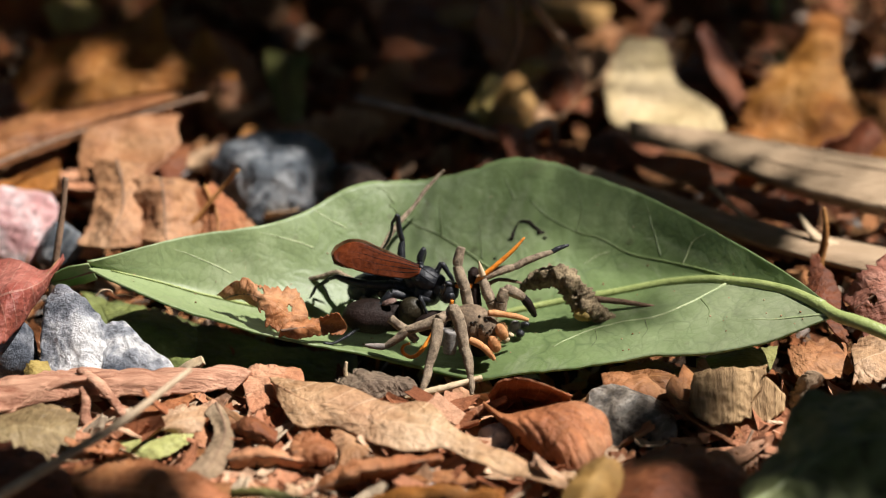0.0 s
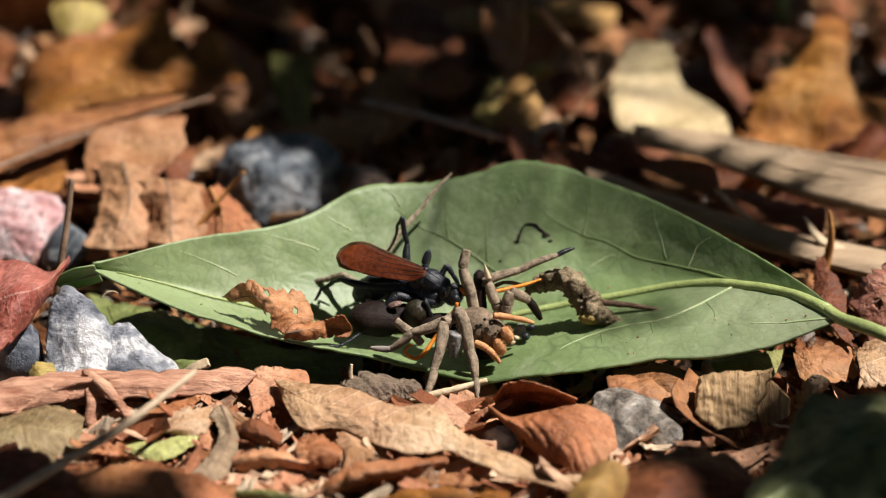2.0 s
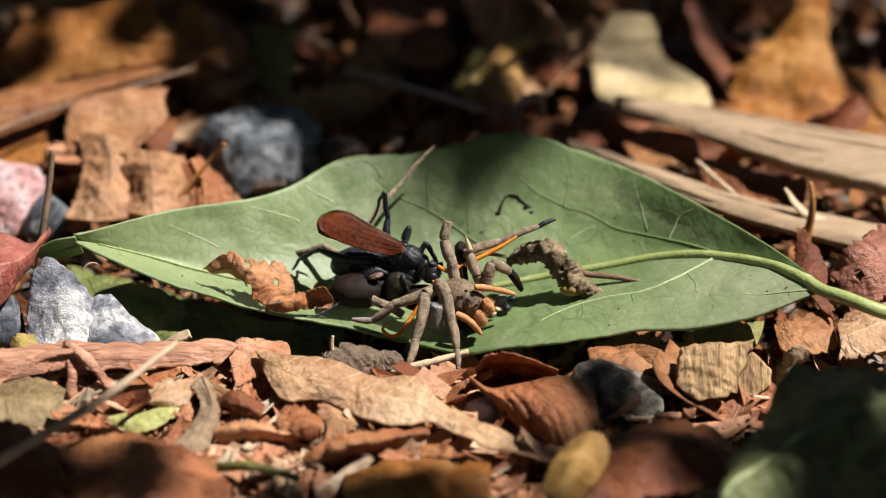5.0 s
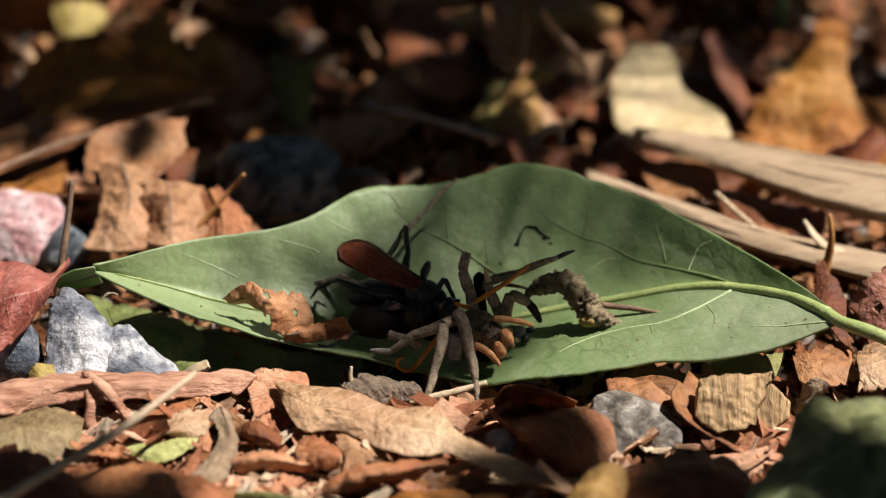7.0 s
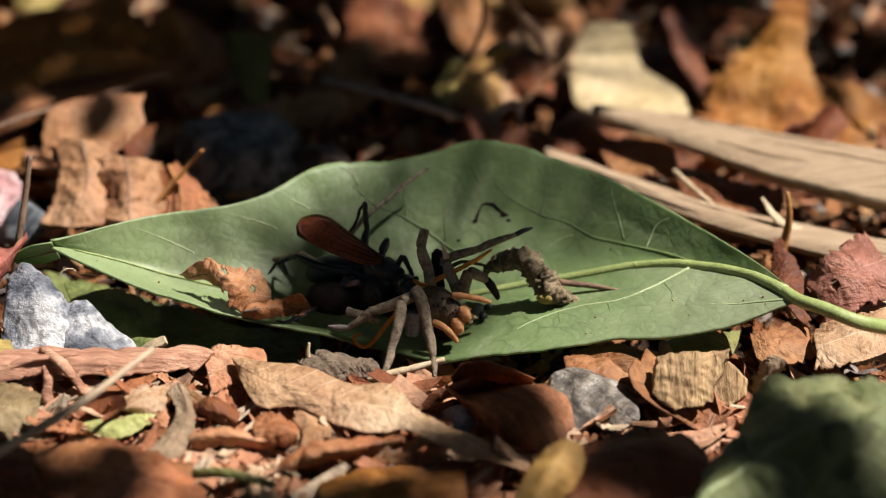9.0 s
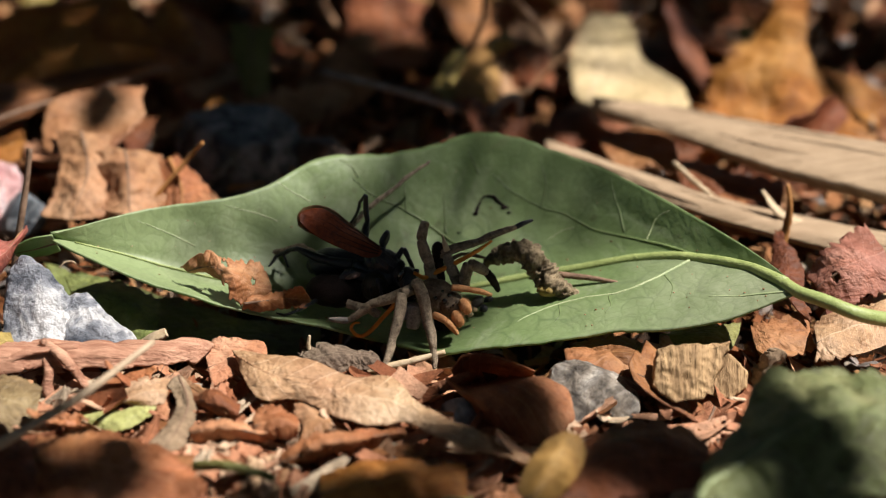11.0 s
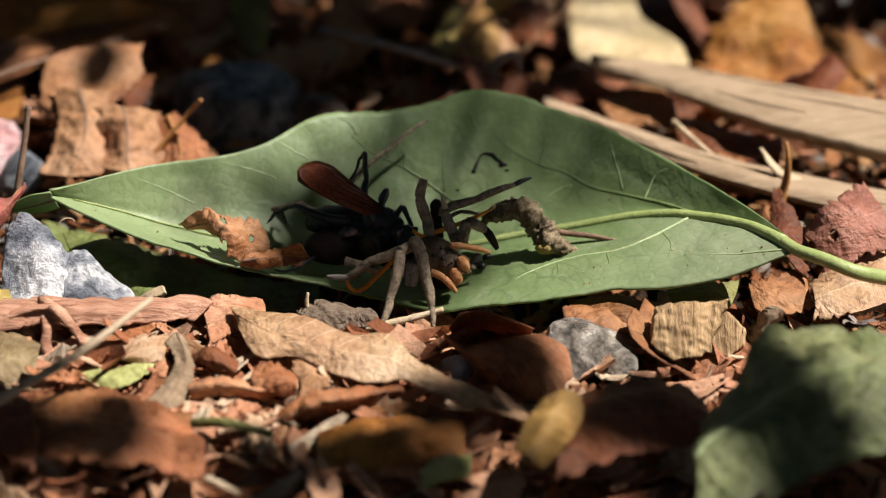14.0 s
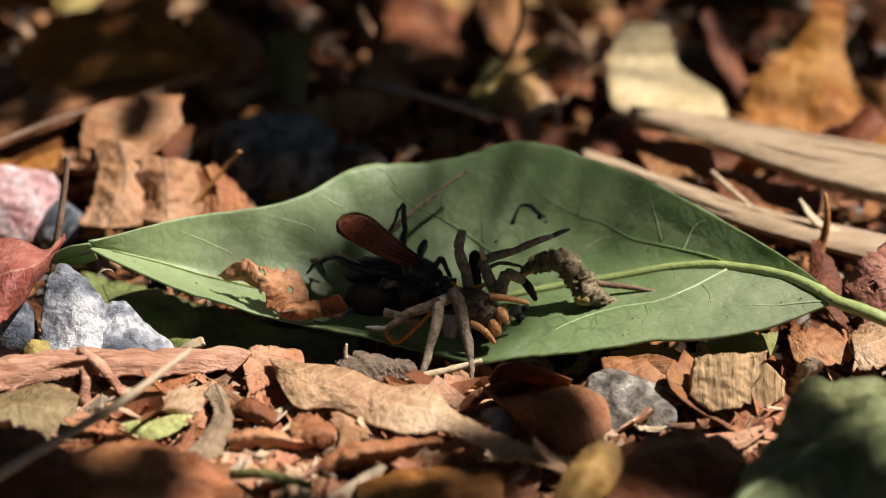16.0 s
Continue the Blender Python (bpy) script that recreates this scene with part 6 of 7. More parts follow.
    build_leg(ob, [(2.1, -42.0, 12.3), (2.7, -43.4, 13.1), (4.3, -47.0, 7.9), (5.2, -50.0, 4.4), (5.4, -52.0, 2.0)], [1.1, 1.3, 1.1, 0.75, 0.45], FUR, None, 0.78, 16)
    build_leg(ob, [(2.1, -41.4, 11.0), (0.6, -42.0, 10.8), (-5.2, -42.4, 8.7), (-8.8, -42.6, 5.7), (-12.1, -42.2, 5.7)], [1.0, 1.2, 0.95, 0.7, 0.4], FUR, GREYTWIG, 0.78, 16)
    stub = build_leg(ob, [(-3.7, -41.8, 6.4), (-5.2, -41.6, 8.2), (-8.0, -41.0, 10.1)], [0.9, 0.95, 1.0], FUR, None, 0.78, 16)
    build_leg(ob, [(5.2, -37.4, 9.9), (4.4, -36.4, 13.4), (3.1, -35.0, 16.8), (3.8, -34.0, 19.7)], [1.2, 1.25, 1.1, 0.95], FUR, None, 0.78, 16)
    build_leg(ob, [(6.4, -36.8, 10.1), (6.1, -35.6, 13.0), (5.6, -34.2, 15.5), (7.0, -33.4, 13.8)], [1.1, 1.1, 1.0, 0.7], FURDARK, None, 0.78, 12)
    build_leg(ob, [(9.4, -37.0, 9.7), (8.7, -37.2, 11.4), (7.4, -35.8, 14.5)], [1.2, 1.25, 0.9], FUR, None, 0.78, 16)
    part_tube("spine", [(7.4, -35.8, 15.3), (7.0, -35.6, 16.6), (6.7, -35.4, 17.9)], [0.55, 0.4, 0.06], STRAW, ob, "pale pointed spine", 10, 8)
    build_leg(ob, [(5.8, -35.6, 12.4), (6.4, -35.0, 14.2), (12.6, -33.6, 15.8), (18.9, -32.0, 17.8), (21.7, -31.2, 18.7)], [1.0, 1.0, 0.8, 0.55, 0.3], FUR, SHELL, 0.78, 14)
    build_leg(ob, [(10.3, -38.0, 9.1), (10.5, -37.6, 11.4), (11.1, -37.0, 13.5), (14.1, -36.4, 11.6), (16.1, -36.0, 7.9)], [1.2, 1.3, 1.2, 0.95, 0.6], FUR, FURDARK, 0.78, 16)
    build_leg(ob, [(8.1, -35.0, 13.2), (10.0, -33.8, 13.6), (13.8, -33.4, 12.7)], [0.5, 0.45, 0.3], TWIG, None, 0.7, 4)
    hind = build_leg(ob, [(-8.9, -33.0, 9.1), (-10.7, -28.6, 11.2), (-9.6, -24.4, 14.4), (-3.9, -17.6, 19.1), (1.1, -13.4, 23.5)], [0.9, 0.7, 0.62, 0.5, 0.32], FUR, None, 0.72, 12)
    build_leg(ob, [(-11.8, -33.0, 8.0), (-13.7, -28.4, 10.2), (-17.2, -25.8, 10.7), (-23.4, -24.0, 8.1), (-27.5, -23.4, 6.8)], [0.9, 0.7, 0.7, 0.55, 0.32], FUR, None, 0.72, 12)
    return ob, stub, hind


spider, spider_stub, spider_hind = build_spider()


# ---------------------------------------------------------------- scattered litter
def loose_leaf(seed, length, width, material):
    """A small dry leaf lying about the origin: pointed, folded, curled and torn."""
    rnd = random.Random(seed)
    n, m = 30, 15
    fold, curl, twist = rnd.uniform(-0.2, 0.6), rnd.uniform(-0.8, 0.8), rnd.uniform(-0.5, 0.5)
    grid = np.zeros((n, m, 3))
    for i in range(n):
        u = i / (n - 1)
        half = width * (math.sin(math.pi * min(1, u * 0.93 + 0.05)) ** rnd.choice((0.7, 0.75)))
        bend = curl * (u - 0.5)
        x = length * (math.sin(bend) / curl if abs(curl) > 0.05 else u - 0.5)
        z = length * ((1 - math.cos(bend)) / curl if abs(curl) > 0.05 else 0)
        for j in range(m):
            w = j / (m - 1) * 2 - 1
            a = fold * abs(w) + twist * (u - 0.5) * (1 if w > 0 else -1)
            grid[i, j] = (x, w * half * math.cos(a), z + abs(w) * half * math.sin(a) + 0.25 * half * w * w * math.sin(a * 2))
    v, f, uv, g, nor = blade_mesh(grid, 0.24, 0.9 if length > 18 else 0.45, 0.12, 0.26 if length > 18 else 0.5, seed)
    ob = mesh_object("dry_leaf", v, f, material, uvs=uv, base=(0, 0, 0))
    part_tube("midrib", list(g[::2, m // 2]), [0.3 - 0.012 * i for i in range(15)], TWIG, ob, base=tuple(g[0, m // 2]))
    return ob


def leaf_floor(x, y):
    """How high loose litter may lie: low under the green leaf and its load."""
    d = ((x - 2) / 66) ** 2 + ((y + 24) / 26) ** 2
    return -3.8 if d < 1 else -2.0 + min(1.0, (d - 1) * 1.2) * 3.0


def scatter_leaves():
    rnd = random.Random(11)
    kinds = [(BROWN, "brown"), (RUST, "rust-red"), (TAN, "tan"), (PINKISH, "pinkish-tan"), (REDBARK, "reddish"), (ORANGE, "orange-brown"), (RUST, "dark rust"), (BROWN, "dull brown")]
    stock = []
    for k in range(16):
        mat, word = kinds[k % len(kinds)]
        size = rnd.uniform(20, 42) if k < 10 else rnd.uniform(9, 16)
        ob = loose_leaf(200 + k, size, size * rnd.uniform(0.22, 0.34), mat)
        tagged(ob, word + (" curled dry leaf lying in the litter" if k < 10 else " broken scrap of a dry leaf in the litter"), "dry leaf", "leaf litter")
        stock.append(ob)
    used = set()
    for count, lo, hi, x0, x1, y0, y1 in ((95, 0, 10, -120, 120, 8, 190), (45, 0, 10, -110, 120, -125, -52), (120, 10, 16, -100, 110, -105, -45), (70, 10, 16, -110, 110, 0, 80)):
        for _ in range(count):
            x, y = rnd.uniform(x0, x1), rnd.uniform(y0, y1)
            k = rnd.randrange(lo, hi)
            top = leaf_floor(x, y)
            if y < -40 and k < 10:
                top = -1.5
            tilt = (26 if y > 0 else 13) if top > 0 else 8
            lift = rnd.uniform(-4.5, top) + (max(0, y - 40) * 0.06 if y > 40 else 0)
            at = pose(x * MM, y * MM, lift * MM, rnd.gauss(0, tilt) + (18 if y > 30 else 0), rnd.gauss(0, tilt), rnd.uniform(0, 360))
            if k in used:
                copy_thing(stock[k], at)
            else:
                stock[k].matrix_basis = at
                used.add(k)
    for k, ob in enumerate(stock):
        if k not in used:
            ob.location = (0.1, 0.15 + 0.01 * k, -0.002)


def scatter_bits():
    """Crumbs of leaf, bark and stalk between the leaves: too many to count."""
    rnd = random.Random(5)
    verts, faces = [], []
    for _ in range(9000):
        y = rnd.uniform(-125, 200)
        x = rnd.uniform(-125, 125)
        top = leaf_floor(x, y)
        z = rnd.uniform(-5.5, top - 1.0)
        long = rnd.random() < 0.25
        a = rnd.uniform(4, 12) if long else rnd.uniform(1.5, 6.5)
        b = rnd.uniform(0.3, 0.8) if long else a * rnd.uniform(0.35, 0.9)
        turn = Euler((rnd.gauss(0, 0.5), rnd.gauss(0, 0.5), rnd.uniform(0, 6.3))).to_matrix()
        bend = rnd.uniform(-0.35, 0.35) * a
        c = len(verts)
        for i in range(4):
            u = i / 3 - 0.5
            for w in (-0.5, 0.5):
                for t in (0.14, -0.14):
                    p = Vector((u * a + rnd.uniform(-0.1, 0.1) * a, w * b * rnd.uniform(0.45, 1.1), bend * (u * u * 4 - 0.5) + t + w * rnd.uniform(-0.2, 0.4) * b))
                    verts.append(Vector((x, y, z)) + turn @ p)
        for i in range(3):
            o = c + i * 4
            faces += [(o, o + 4, o + 6, o + 2), (o + 1, o + 3, o + 7, o + 5), (o, o + 1, o + 5, o + 4), (o + 2, o + 6, o + 7, o + 3)]
        faces += [(c, c + 2, c + 3, c + 1), (c + 12, c + 13, c + 15, c + 14)]
    ob = mesh_object("litter", verts, faces, LITTER, base=(0, 0, -8), smooth=False)
    tagged(ob, "crumbs of broken leaf, bark and stalks on the soil", "litter", kind="stuff")


def scatter_flakes():
    """Thin curled flakes of broken leaf, lying thickest in front."""
    rnd = random.Random(15)
    verts, faces = [], []
    for k in range(3420):
        if 200 < k < 700 or 1200 < k < 1900:
            continue
        if k >= 3300:
            x, y = rnd.uniform(-62, 0), rnd.uniform(-100, -62)
        elif k < 700:
            x, y = rnd.uniform(-90, 0), rnd.uniform(-100, -52)
        elif k < 2400:
            x, y = rnd.uniform(-105, 105), rnd.uniform(-118, -46)
        else:
            x, y = rnd.uniform(-115, 115), rnd.uniform(0, 150)
        top = min(leaf_floor(x, y), 3.5 if x < 0 else 0.5)
        z = rnd.uniform(0.5, 3.8) if k >= 3300 else rnd.uniform(-4.5, top + 0.8)
        a = rnd.uniform(2.5, 7.5) * (0.8 if x > 10 else 1.0)
        b = a * rnd.uniform(0.3, 0.75)
        tilt = 0.28 if y < 0 else 0.45
        turn = Euler((rnd.gauss(0, tilt), rnd.gauss(0, tilt), rnd.uniform(0, 6.3))).to_matrix()
        bend, roll = rnd.uniform(-0.25, 0.45), rnd.uniform(-0.4, 0.6)
        sides = rnd.randrange(4, 8)
        c = len(verts)
        ring = []
        for i in range(sides):
            w = 6.283 * (i + rnd.uniform(-0.3, 0.3)) / sides
            r = rnd.uniform(0.5, 1.15)
            u, v = math.cos(w) * a * r, math.sin(w) * b * r
            ring.append((u, v, bend * u * u / a + roll * v * v / b + rnd.uniform(-0.15, 0.15)))
        for t in (0.1, -0.1):
            verts.append(Vector((x, y, z)) + turn @ Vector((0, 0, t)))
            for u, v, h in ring:
                verts.append(Vector((x, y, z)) + turn @ Vector((u * 0.55, v * 0.55, h * 0.22 + t)))
            for u, v, h in ring:
                verts.append(Vector((x, y, z)) + turn @ Vector((u, v, h + t)))
        n = 1 + 2 * sides
        for i in range(sides):
            j = (i + 1) % sides
            for base, flip in ((c, False), (c + n, True)):
                tri = (base, base + 1 + i, base + 1 + j)
                quad = (base + 1 + i, base + 1 + sides + i, base + 1 + sides + j, base + 1 + j)
                faces += [tuple(reversed(tri)), tuple(reversed(quad))] if flip else [tri, quad]
            faces.append((c + 1 + sides + i, c + n + 1 + sides + i, c + n + 1 + sides + j, c + 1 + sides + j))
    ob = mesh_object("leaf_flakes", verts, faces, FLAKES, base=(0, 0, -8), smooth=False)
    tagged(ob, "thin curled flakes of broken reddish and tan leaves", "litter", kind="stuff")


def scatter_shards():
    """Sharp, flat splinters of leaf and bark that overlap in front of the green leaf."""
    rnd = random.Random(77)
    verts, faces = [], []
    for k in range(1500):
        x, y = rnd.uniform(-92, 84), rnd.uniform(-104, -57)
        if k < 500:
            x, y = rnd.uniform(-85, 2), rnd.uniform(-92, -57)
        top = min(leaf_floor(x, y), 1.0 if x < 8 else -0.5)
        z = rnd.uniform(-3.0, top + 2.8 * max(0.0, min(1.0, (-48 - y) / 12)))
        a = rnd.uniform(2.0, 7.0)
        b = a * rnd.uniform(0.10, 0.42)
        turn = Euler((rnd.gauss(0, 0.3), rnd.gauss(0, 0.3), rnd.gauss(0.2, 0.9))).to_matrix()
        bend, fold = rnd.uniform(-0.1, 0.22), rnd.uniform(-0.3, 0.6)
        c = len(verts)
        us = (-1, rnd.uniform(-0.55, -0.2), rnd.uniform(0.1, 0.6), 1)
        for t in (0.12, -0.12):
            for i, u in enumerate(us):
                taper = (rnd.uniform(0.1, 0.9), 1.0, rnd.uniform(0.7, 1.1), rnd.uniform(0.05, 0.6))[i]
                for w in (-1, 0, 1):
                    verts.append(Vector((x, y, z)) + turn @ Vector((a * u + rnd.uniform(-0.06, 0.06) * a, b * w * taper, bend * a * u * u + fold * abs(w) * b + t)))
        for i in range(3):
            for j in range(2):
                o = c + i * 3 + j
                faces += [(o, o + 3, o + 4, o + 1), (o + 12, o + 13, o + 16, o + 15)]
            faces += [(c + i * 3, c + 12 + i * 3, c + 15 + i * 3, c + 3 + i * 3), (c + i * 3 + 2, c + i * 3 + 5, c + 17 + i * 3, c + 14 + i * 3)]
        faces += [(c, c + 1, c + 13, c + 12), (c + 1, c + 2, c + 14, c + 13), (c + 9, c + 21, c + 22, c + 10), (c + 10, c + 22, c + 23, c + 11)]
    ob = mesh_object("leaf_splinters", verts, faces, SHARDS, base=(0, 0, -8), smooth=False)
    tagged(ob, "sharp broken splinters of reddish bark and dry leaf", "litter", kind="stuff")


def curled_strips():
    """Torn strips of dry leaf and bark, rolled lengthwise, lying across one another in front."""
    rnd = random.Random(64)
    looks = ((REDBARK, "reddish"), (COPPER, "copper-brown"), (PINKISH, "pinkish-tan"), (TAN, "tan"), (RUST, "rust-red"), (BROWN, "brown"))
    for k in range(120):
        if k < 84:
            x, y = rnd.uniform(-72, 4), rnd.uniform(-93, -58)
        else:
            x, y = rnd.uniform(4, 72), rnd.uniform(-98, -66)
        length, width = rnd.uniform(7, 17), rnd.uniform(1.1, 3.0)
        roll, bow, lean = rnd.uniform(-1.3, 1.3), rnd.uniform(-0.16, 0.22), rnd.gauss(0, 0.16)
        way = rnd.gauss(0.0, 0.5) + rnd.choice((0, 0, 0, 1.2, -1.0))
        z = rnd.uniform(0.5, 5.0) if x < 4 else rnd.uniform(-1.5, 2.5)
        n, m = 22, 9
        grid = np.zeros((n, m, 3))
        phase = rnd.uniform(0, 6)
        for i in range(n):
            u = i / (n - 1) * 2 - 1
            half = width * (1 - 0.65 * abs(u) ** 2.2) * (1 + 0.25 * math.sin(3.1 * u + phase))
            for j in range(m):
                w = j / (m - 1) * 2 - 1
                a = w * roll * (1 + 0.3 * u)
                px, py = u * length / 2, half * (math.sin(a) / roll if abs(roll) > 0.1 else w)
                pz = half * ((1 - math.cos(a)) / roll if abs(roll) > 0.1 else 0) + bow * length * u * u + lean * px
                grid[i, j] = (x + px * math.cos(way) - py * math.sin(way), y + px * math.sin(way) + py * math.cos(way), z + pz)
        v, f, uv, g, nor = blade_mesh(grid, 0.25, 0.35, 0.2, 0.45, 400 + k)
        mat, word = looks[k % 6]
        ob = mesh_object("leaf_strip", v, f, mat, uvs=uv)
        tagged(ob, word + " torn strip of dry leaf, curled lengthwise", "leaf strip", "torn leaf strips")


curled_strips()
scatter_shards()
scatter_flakes()
scatter_leaves()
scatter_bits()


# ---------------------------------------------------------------- unseen foliage, added overhead to cast the dappled shade
def shade_branch(spots, height, label, seed, hub=None):
    """A leafy twig up along the sun's way; each spot is a place that one of its leaves shades, with its length and breadth. The stalks meet at the hub."""
    rnd = random.Random(seed)
    up = np.array(SUN) * height
    centre = (np.mean([np.array(s[0]) for s in spots], 0) if hub is None else np.array(hub)) + up
    ob = hold("overhanging_twig", tuple(centre), label, "branch", "branches overhead")
    flat = np.array(SUN.to_track_quat("Z", "Y").to_matrix())
    for p, length, breadth, turn in spots:
        at = np.array(p) + up
        spin = radians(turn)
        ax, ay = flat[:, 0] * math.cos(spin) + flat[:, 1] * math.sin(spin), -flat[:, 0] * math.sin(spin) + flat[:, 1] * math.cos(spin)
        n, m = 16, 7
        grid = np.zeros((n, m, 3))
        for i in range(n):
            u = i / (n - 1)
            half = breadth * (math.sin(math.pi * (u * 0.96 + 0.02)) ** 0.8) * (1 + 0.12 * math.sin(u * 23 + seed))
            for j in range(m):
                w = j / (m - 1) * 2 - 1
                grid[i, j] = at + ax * length * (u * 2 - 1) + ay * w * half + flat[:, 2] * (abs(w) * half * 0.25 + rnd.uniform(-0.2, 0.2))
        v, f, uv, g, nor = blade_mesh(grid, 0.3, 0.0, 0.1, 0.0, seed)
        mesh_object("leaf", v, f, CANOPY, ob, "", uv)
        part_tube("stalk", [tuple(g[0, 3]), tuple((g[0, 3] + centre) / 2 + flat[:, 2] * 6), tuple(centre)], [0.4, 0.5, 0.7] if hub is None else [0.2, 0.22, 0.4], TWIG, ob, "", 8, 5)
    return ob


shade_back = shade_branch([
    ((-82.9, 61.0, 8.0), 7, 6, 0), ((-48.4, 80.2, 10.0), 6, 5, 0), ((-78.3, 63.5, 8.0), 5, 4, 0), ((-23.2, 30.4, 8.0), 7, 5, 0), ((-29.5, 33.1, 9.0), 7, 4, 0), ((-19.9, 21.4, 5.0), 6, 5, 0), ((-37.0, 36.9, 6.0), 5, 4, 0), ((52.9, 67.8, 6.0), 8, 6, 0), ((51.4, 78.3, 6.0), 7, 5, 0), ((84.3, 76.6, 8.0), 9, 7, 0), ((79.8, 87.3, 8.0), 8, 7, 0), ((46.2, 83.6, 6.0), 7, 5, 0),
    ((-10.0, 49.1, 3.0), 15, 9, 60), ((-11.3, 65.3, 6), 9.3, 6.8, 40), ((-4.7, 54.8, 5.0), 13, 9, 100), ((-52.0, 60.8, 14.0), 9, 7, 0), ((-43.3, 57.5, 12.0), 9, 8, 60), ((-56.8, 52.4, 12.0), 7, 5, 0), ((-39.8, 73.1, 12.0), 9, 8, 0), ((-27.4, 31.6, 8.0), 7, 4, 0), ((-15.4, 52.7, 6.0), 10, 8, 0), ((-45.9, 46.7, 10.0), 7, 4, 160),
    ((-34.0, 89.0, 6.0), 16, 10, 30), ((-20.1, 69.6, 4), 10.5, 7.4, 80), ((-18.4, 91.8, 6), 11.2, 7.4, 120), ((-21.1, 45.4, 3.0), 9, 7, 10), ((1.7, 40.6, 3.0), 16, 9, 0), ((49.7, 104.3, 6.0), 11, 5, 20),
    ((55.6, 81.8, 5.0), 8, 6, 0), ((59.3, 64.8, 5.0), 6, 4, 0), ((-50.8, 55.2, 6.0), 7, 5, 0), ((-54.4, 67.8, 6.0), 6, 5, 0), ((80.2, 67.4, 5.0), 6, 5, 0), ((82.3, 45.8, 4.0), 5, 5, 0),
    ((28.2, 31.8, 5.0), 5, 3, 0), ((12.1, 34.2, 5.0), 8, 4, 90), ((24.1, 67.4, 5.0), 7, 6, 0), ((26.0, 43.7, 5.0), 5, 4, 0), ((24.0, 83.6, 6.0), 7, 6, 0), ((66.6, 80.5, 5.0), 5, 5, 0),
    ((84.5, 79.2, 8.0), 9, 8, 0), ((83.6, 63.2, 4.0), 6, 6, 0), ((62.4, 91.3, 5.0), 7, 6, 0), ((85.4, 75.7, 6.0), 10, 9, 100), ((-47.1, 83.1, 5.0), 12, 10, 60), ((33.1, 36.2, 4.0), 8, 4, 165),
    ((-37.8, 52.7, 6.0), 8, 6, 60), ((-84.3, 48.5, 8.0), 9, 6, 40), ((-24.0, 55.2, 6.0), 14, 10, 150), ((10.1, 39.8, 4.0), 11, 6, 0), ((-28.8, 71.3, 8.0), 12, 9, 0), ((-17.1, 34.7, 3.0), 9, 5, 0),
    ((-9.7, 114.3, 6.0), 24, 14, 0), ((24.9, 114.3, 6.0), 24, 14, 0), ((59.5, 114.3, 6.0), 20, 12, 0), ((-42.1, 117.2, 6.0), 20, 12, 0), ((23.7, 38.6, 4.0), 6, 5, 20), ((-12.4, 34.2, 3.0), 12, 7, 0),
    ((15.2, 30.2, 5.0), 10, 4, 170), ((25.5, 30.2, 5.0), 9, 4, 170), ((56.8, 90.7, 4.0), 9, 6, 0), ((79.7, 51.5, 3.0), 7, 4.5, 30), ((70.6, 107.4, 4.0), 14, 6, 0), ((-23.1, 25.4, 3.0), 5, 4, 0)], 420, "leafy twig overhead that shades the litter behind", 5)
shade_mid = shade_branch([
    ((-4.9, 83.6, 6), 11.2, 7.4, 10), ((1.7, 67, 4), 9.9, 6.8, 90), ((12.9, 83.6, 6.0), 14, 10, 0), ((20.6, 81.0, 6.0), 12, 9, 70), ((19.5, 59.8, 5.0), 5, 4, 0), ((8.3, 71.7, 6.0), 6, 4, 0), ((10.8, 97.3, 6.0), 16, 10, 20)], 440, "leafy twig swaying over the litter behind the green leaf", 6)
shade_front = shade_branch([
    ((43.9, -90.7, 9.0), 7, 6, 0), ((-44.0, -94.0, 8.0), 11, 6, 0), ((47.0, -95.0, 9.0), 6, 9, 0), ((-64.7, -90.8, 7.0), 14, 11, 30), ((-70.9, -89.1, 7.0), 14, 11, 100), ((-58.1, -95.7, 7.0), 8, 6, 60), 
    ((45.3, -79.1, 6.0), 8, 6, 0), ((40.6, -69.7, 4.0), 5, 3.5, 0), ((47.4, -90.7, 8.0), 7, 5, 0), ((-19.3, -99.0, 4.0), 12, 7, 10), ((-2.1, -99.8, 4.0), 12, 7, 60), ((5.6, -102.9, 4.0), 9, 6, 0)], 700, "leafy twig overhead that shades the litter in front", 8)
shade_rim = shade_branch([
    ((42.2, -84.6, 15.0), 8, 5.5, 20), ((49.8, -83.7, 16.0), 8, 5.5, 20), ((55.4, -86.9, 16.0), 8, 5.5, 20), ((37.3, -83.7, 13.0), 8, 5.5, 20), ((52.2, -92.3, 14.0), 11, 8, 30), ((62.0, -97.0, 16.0), 10, 7, 130), ((52.1, -105.2, 12.0), 8, 6, 10), ((63.9, -105.2, 12.0), 8, 6, 60)], 800, "swaying small-leaved twig over the old green leaf", 12)
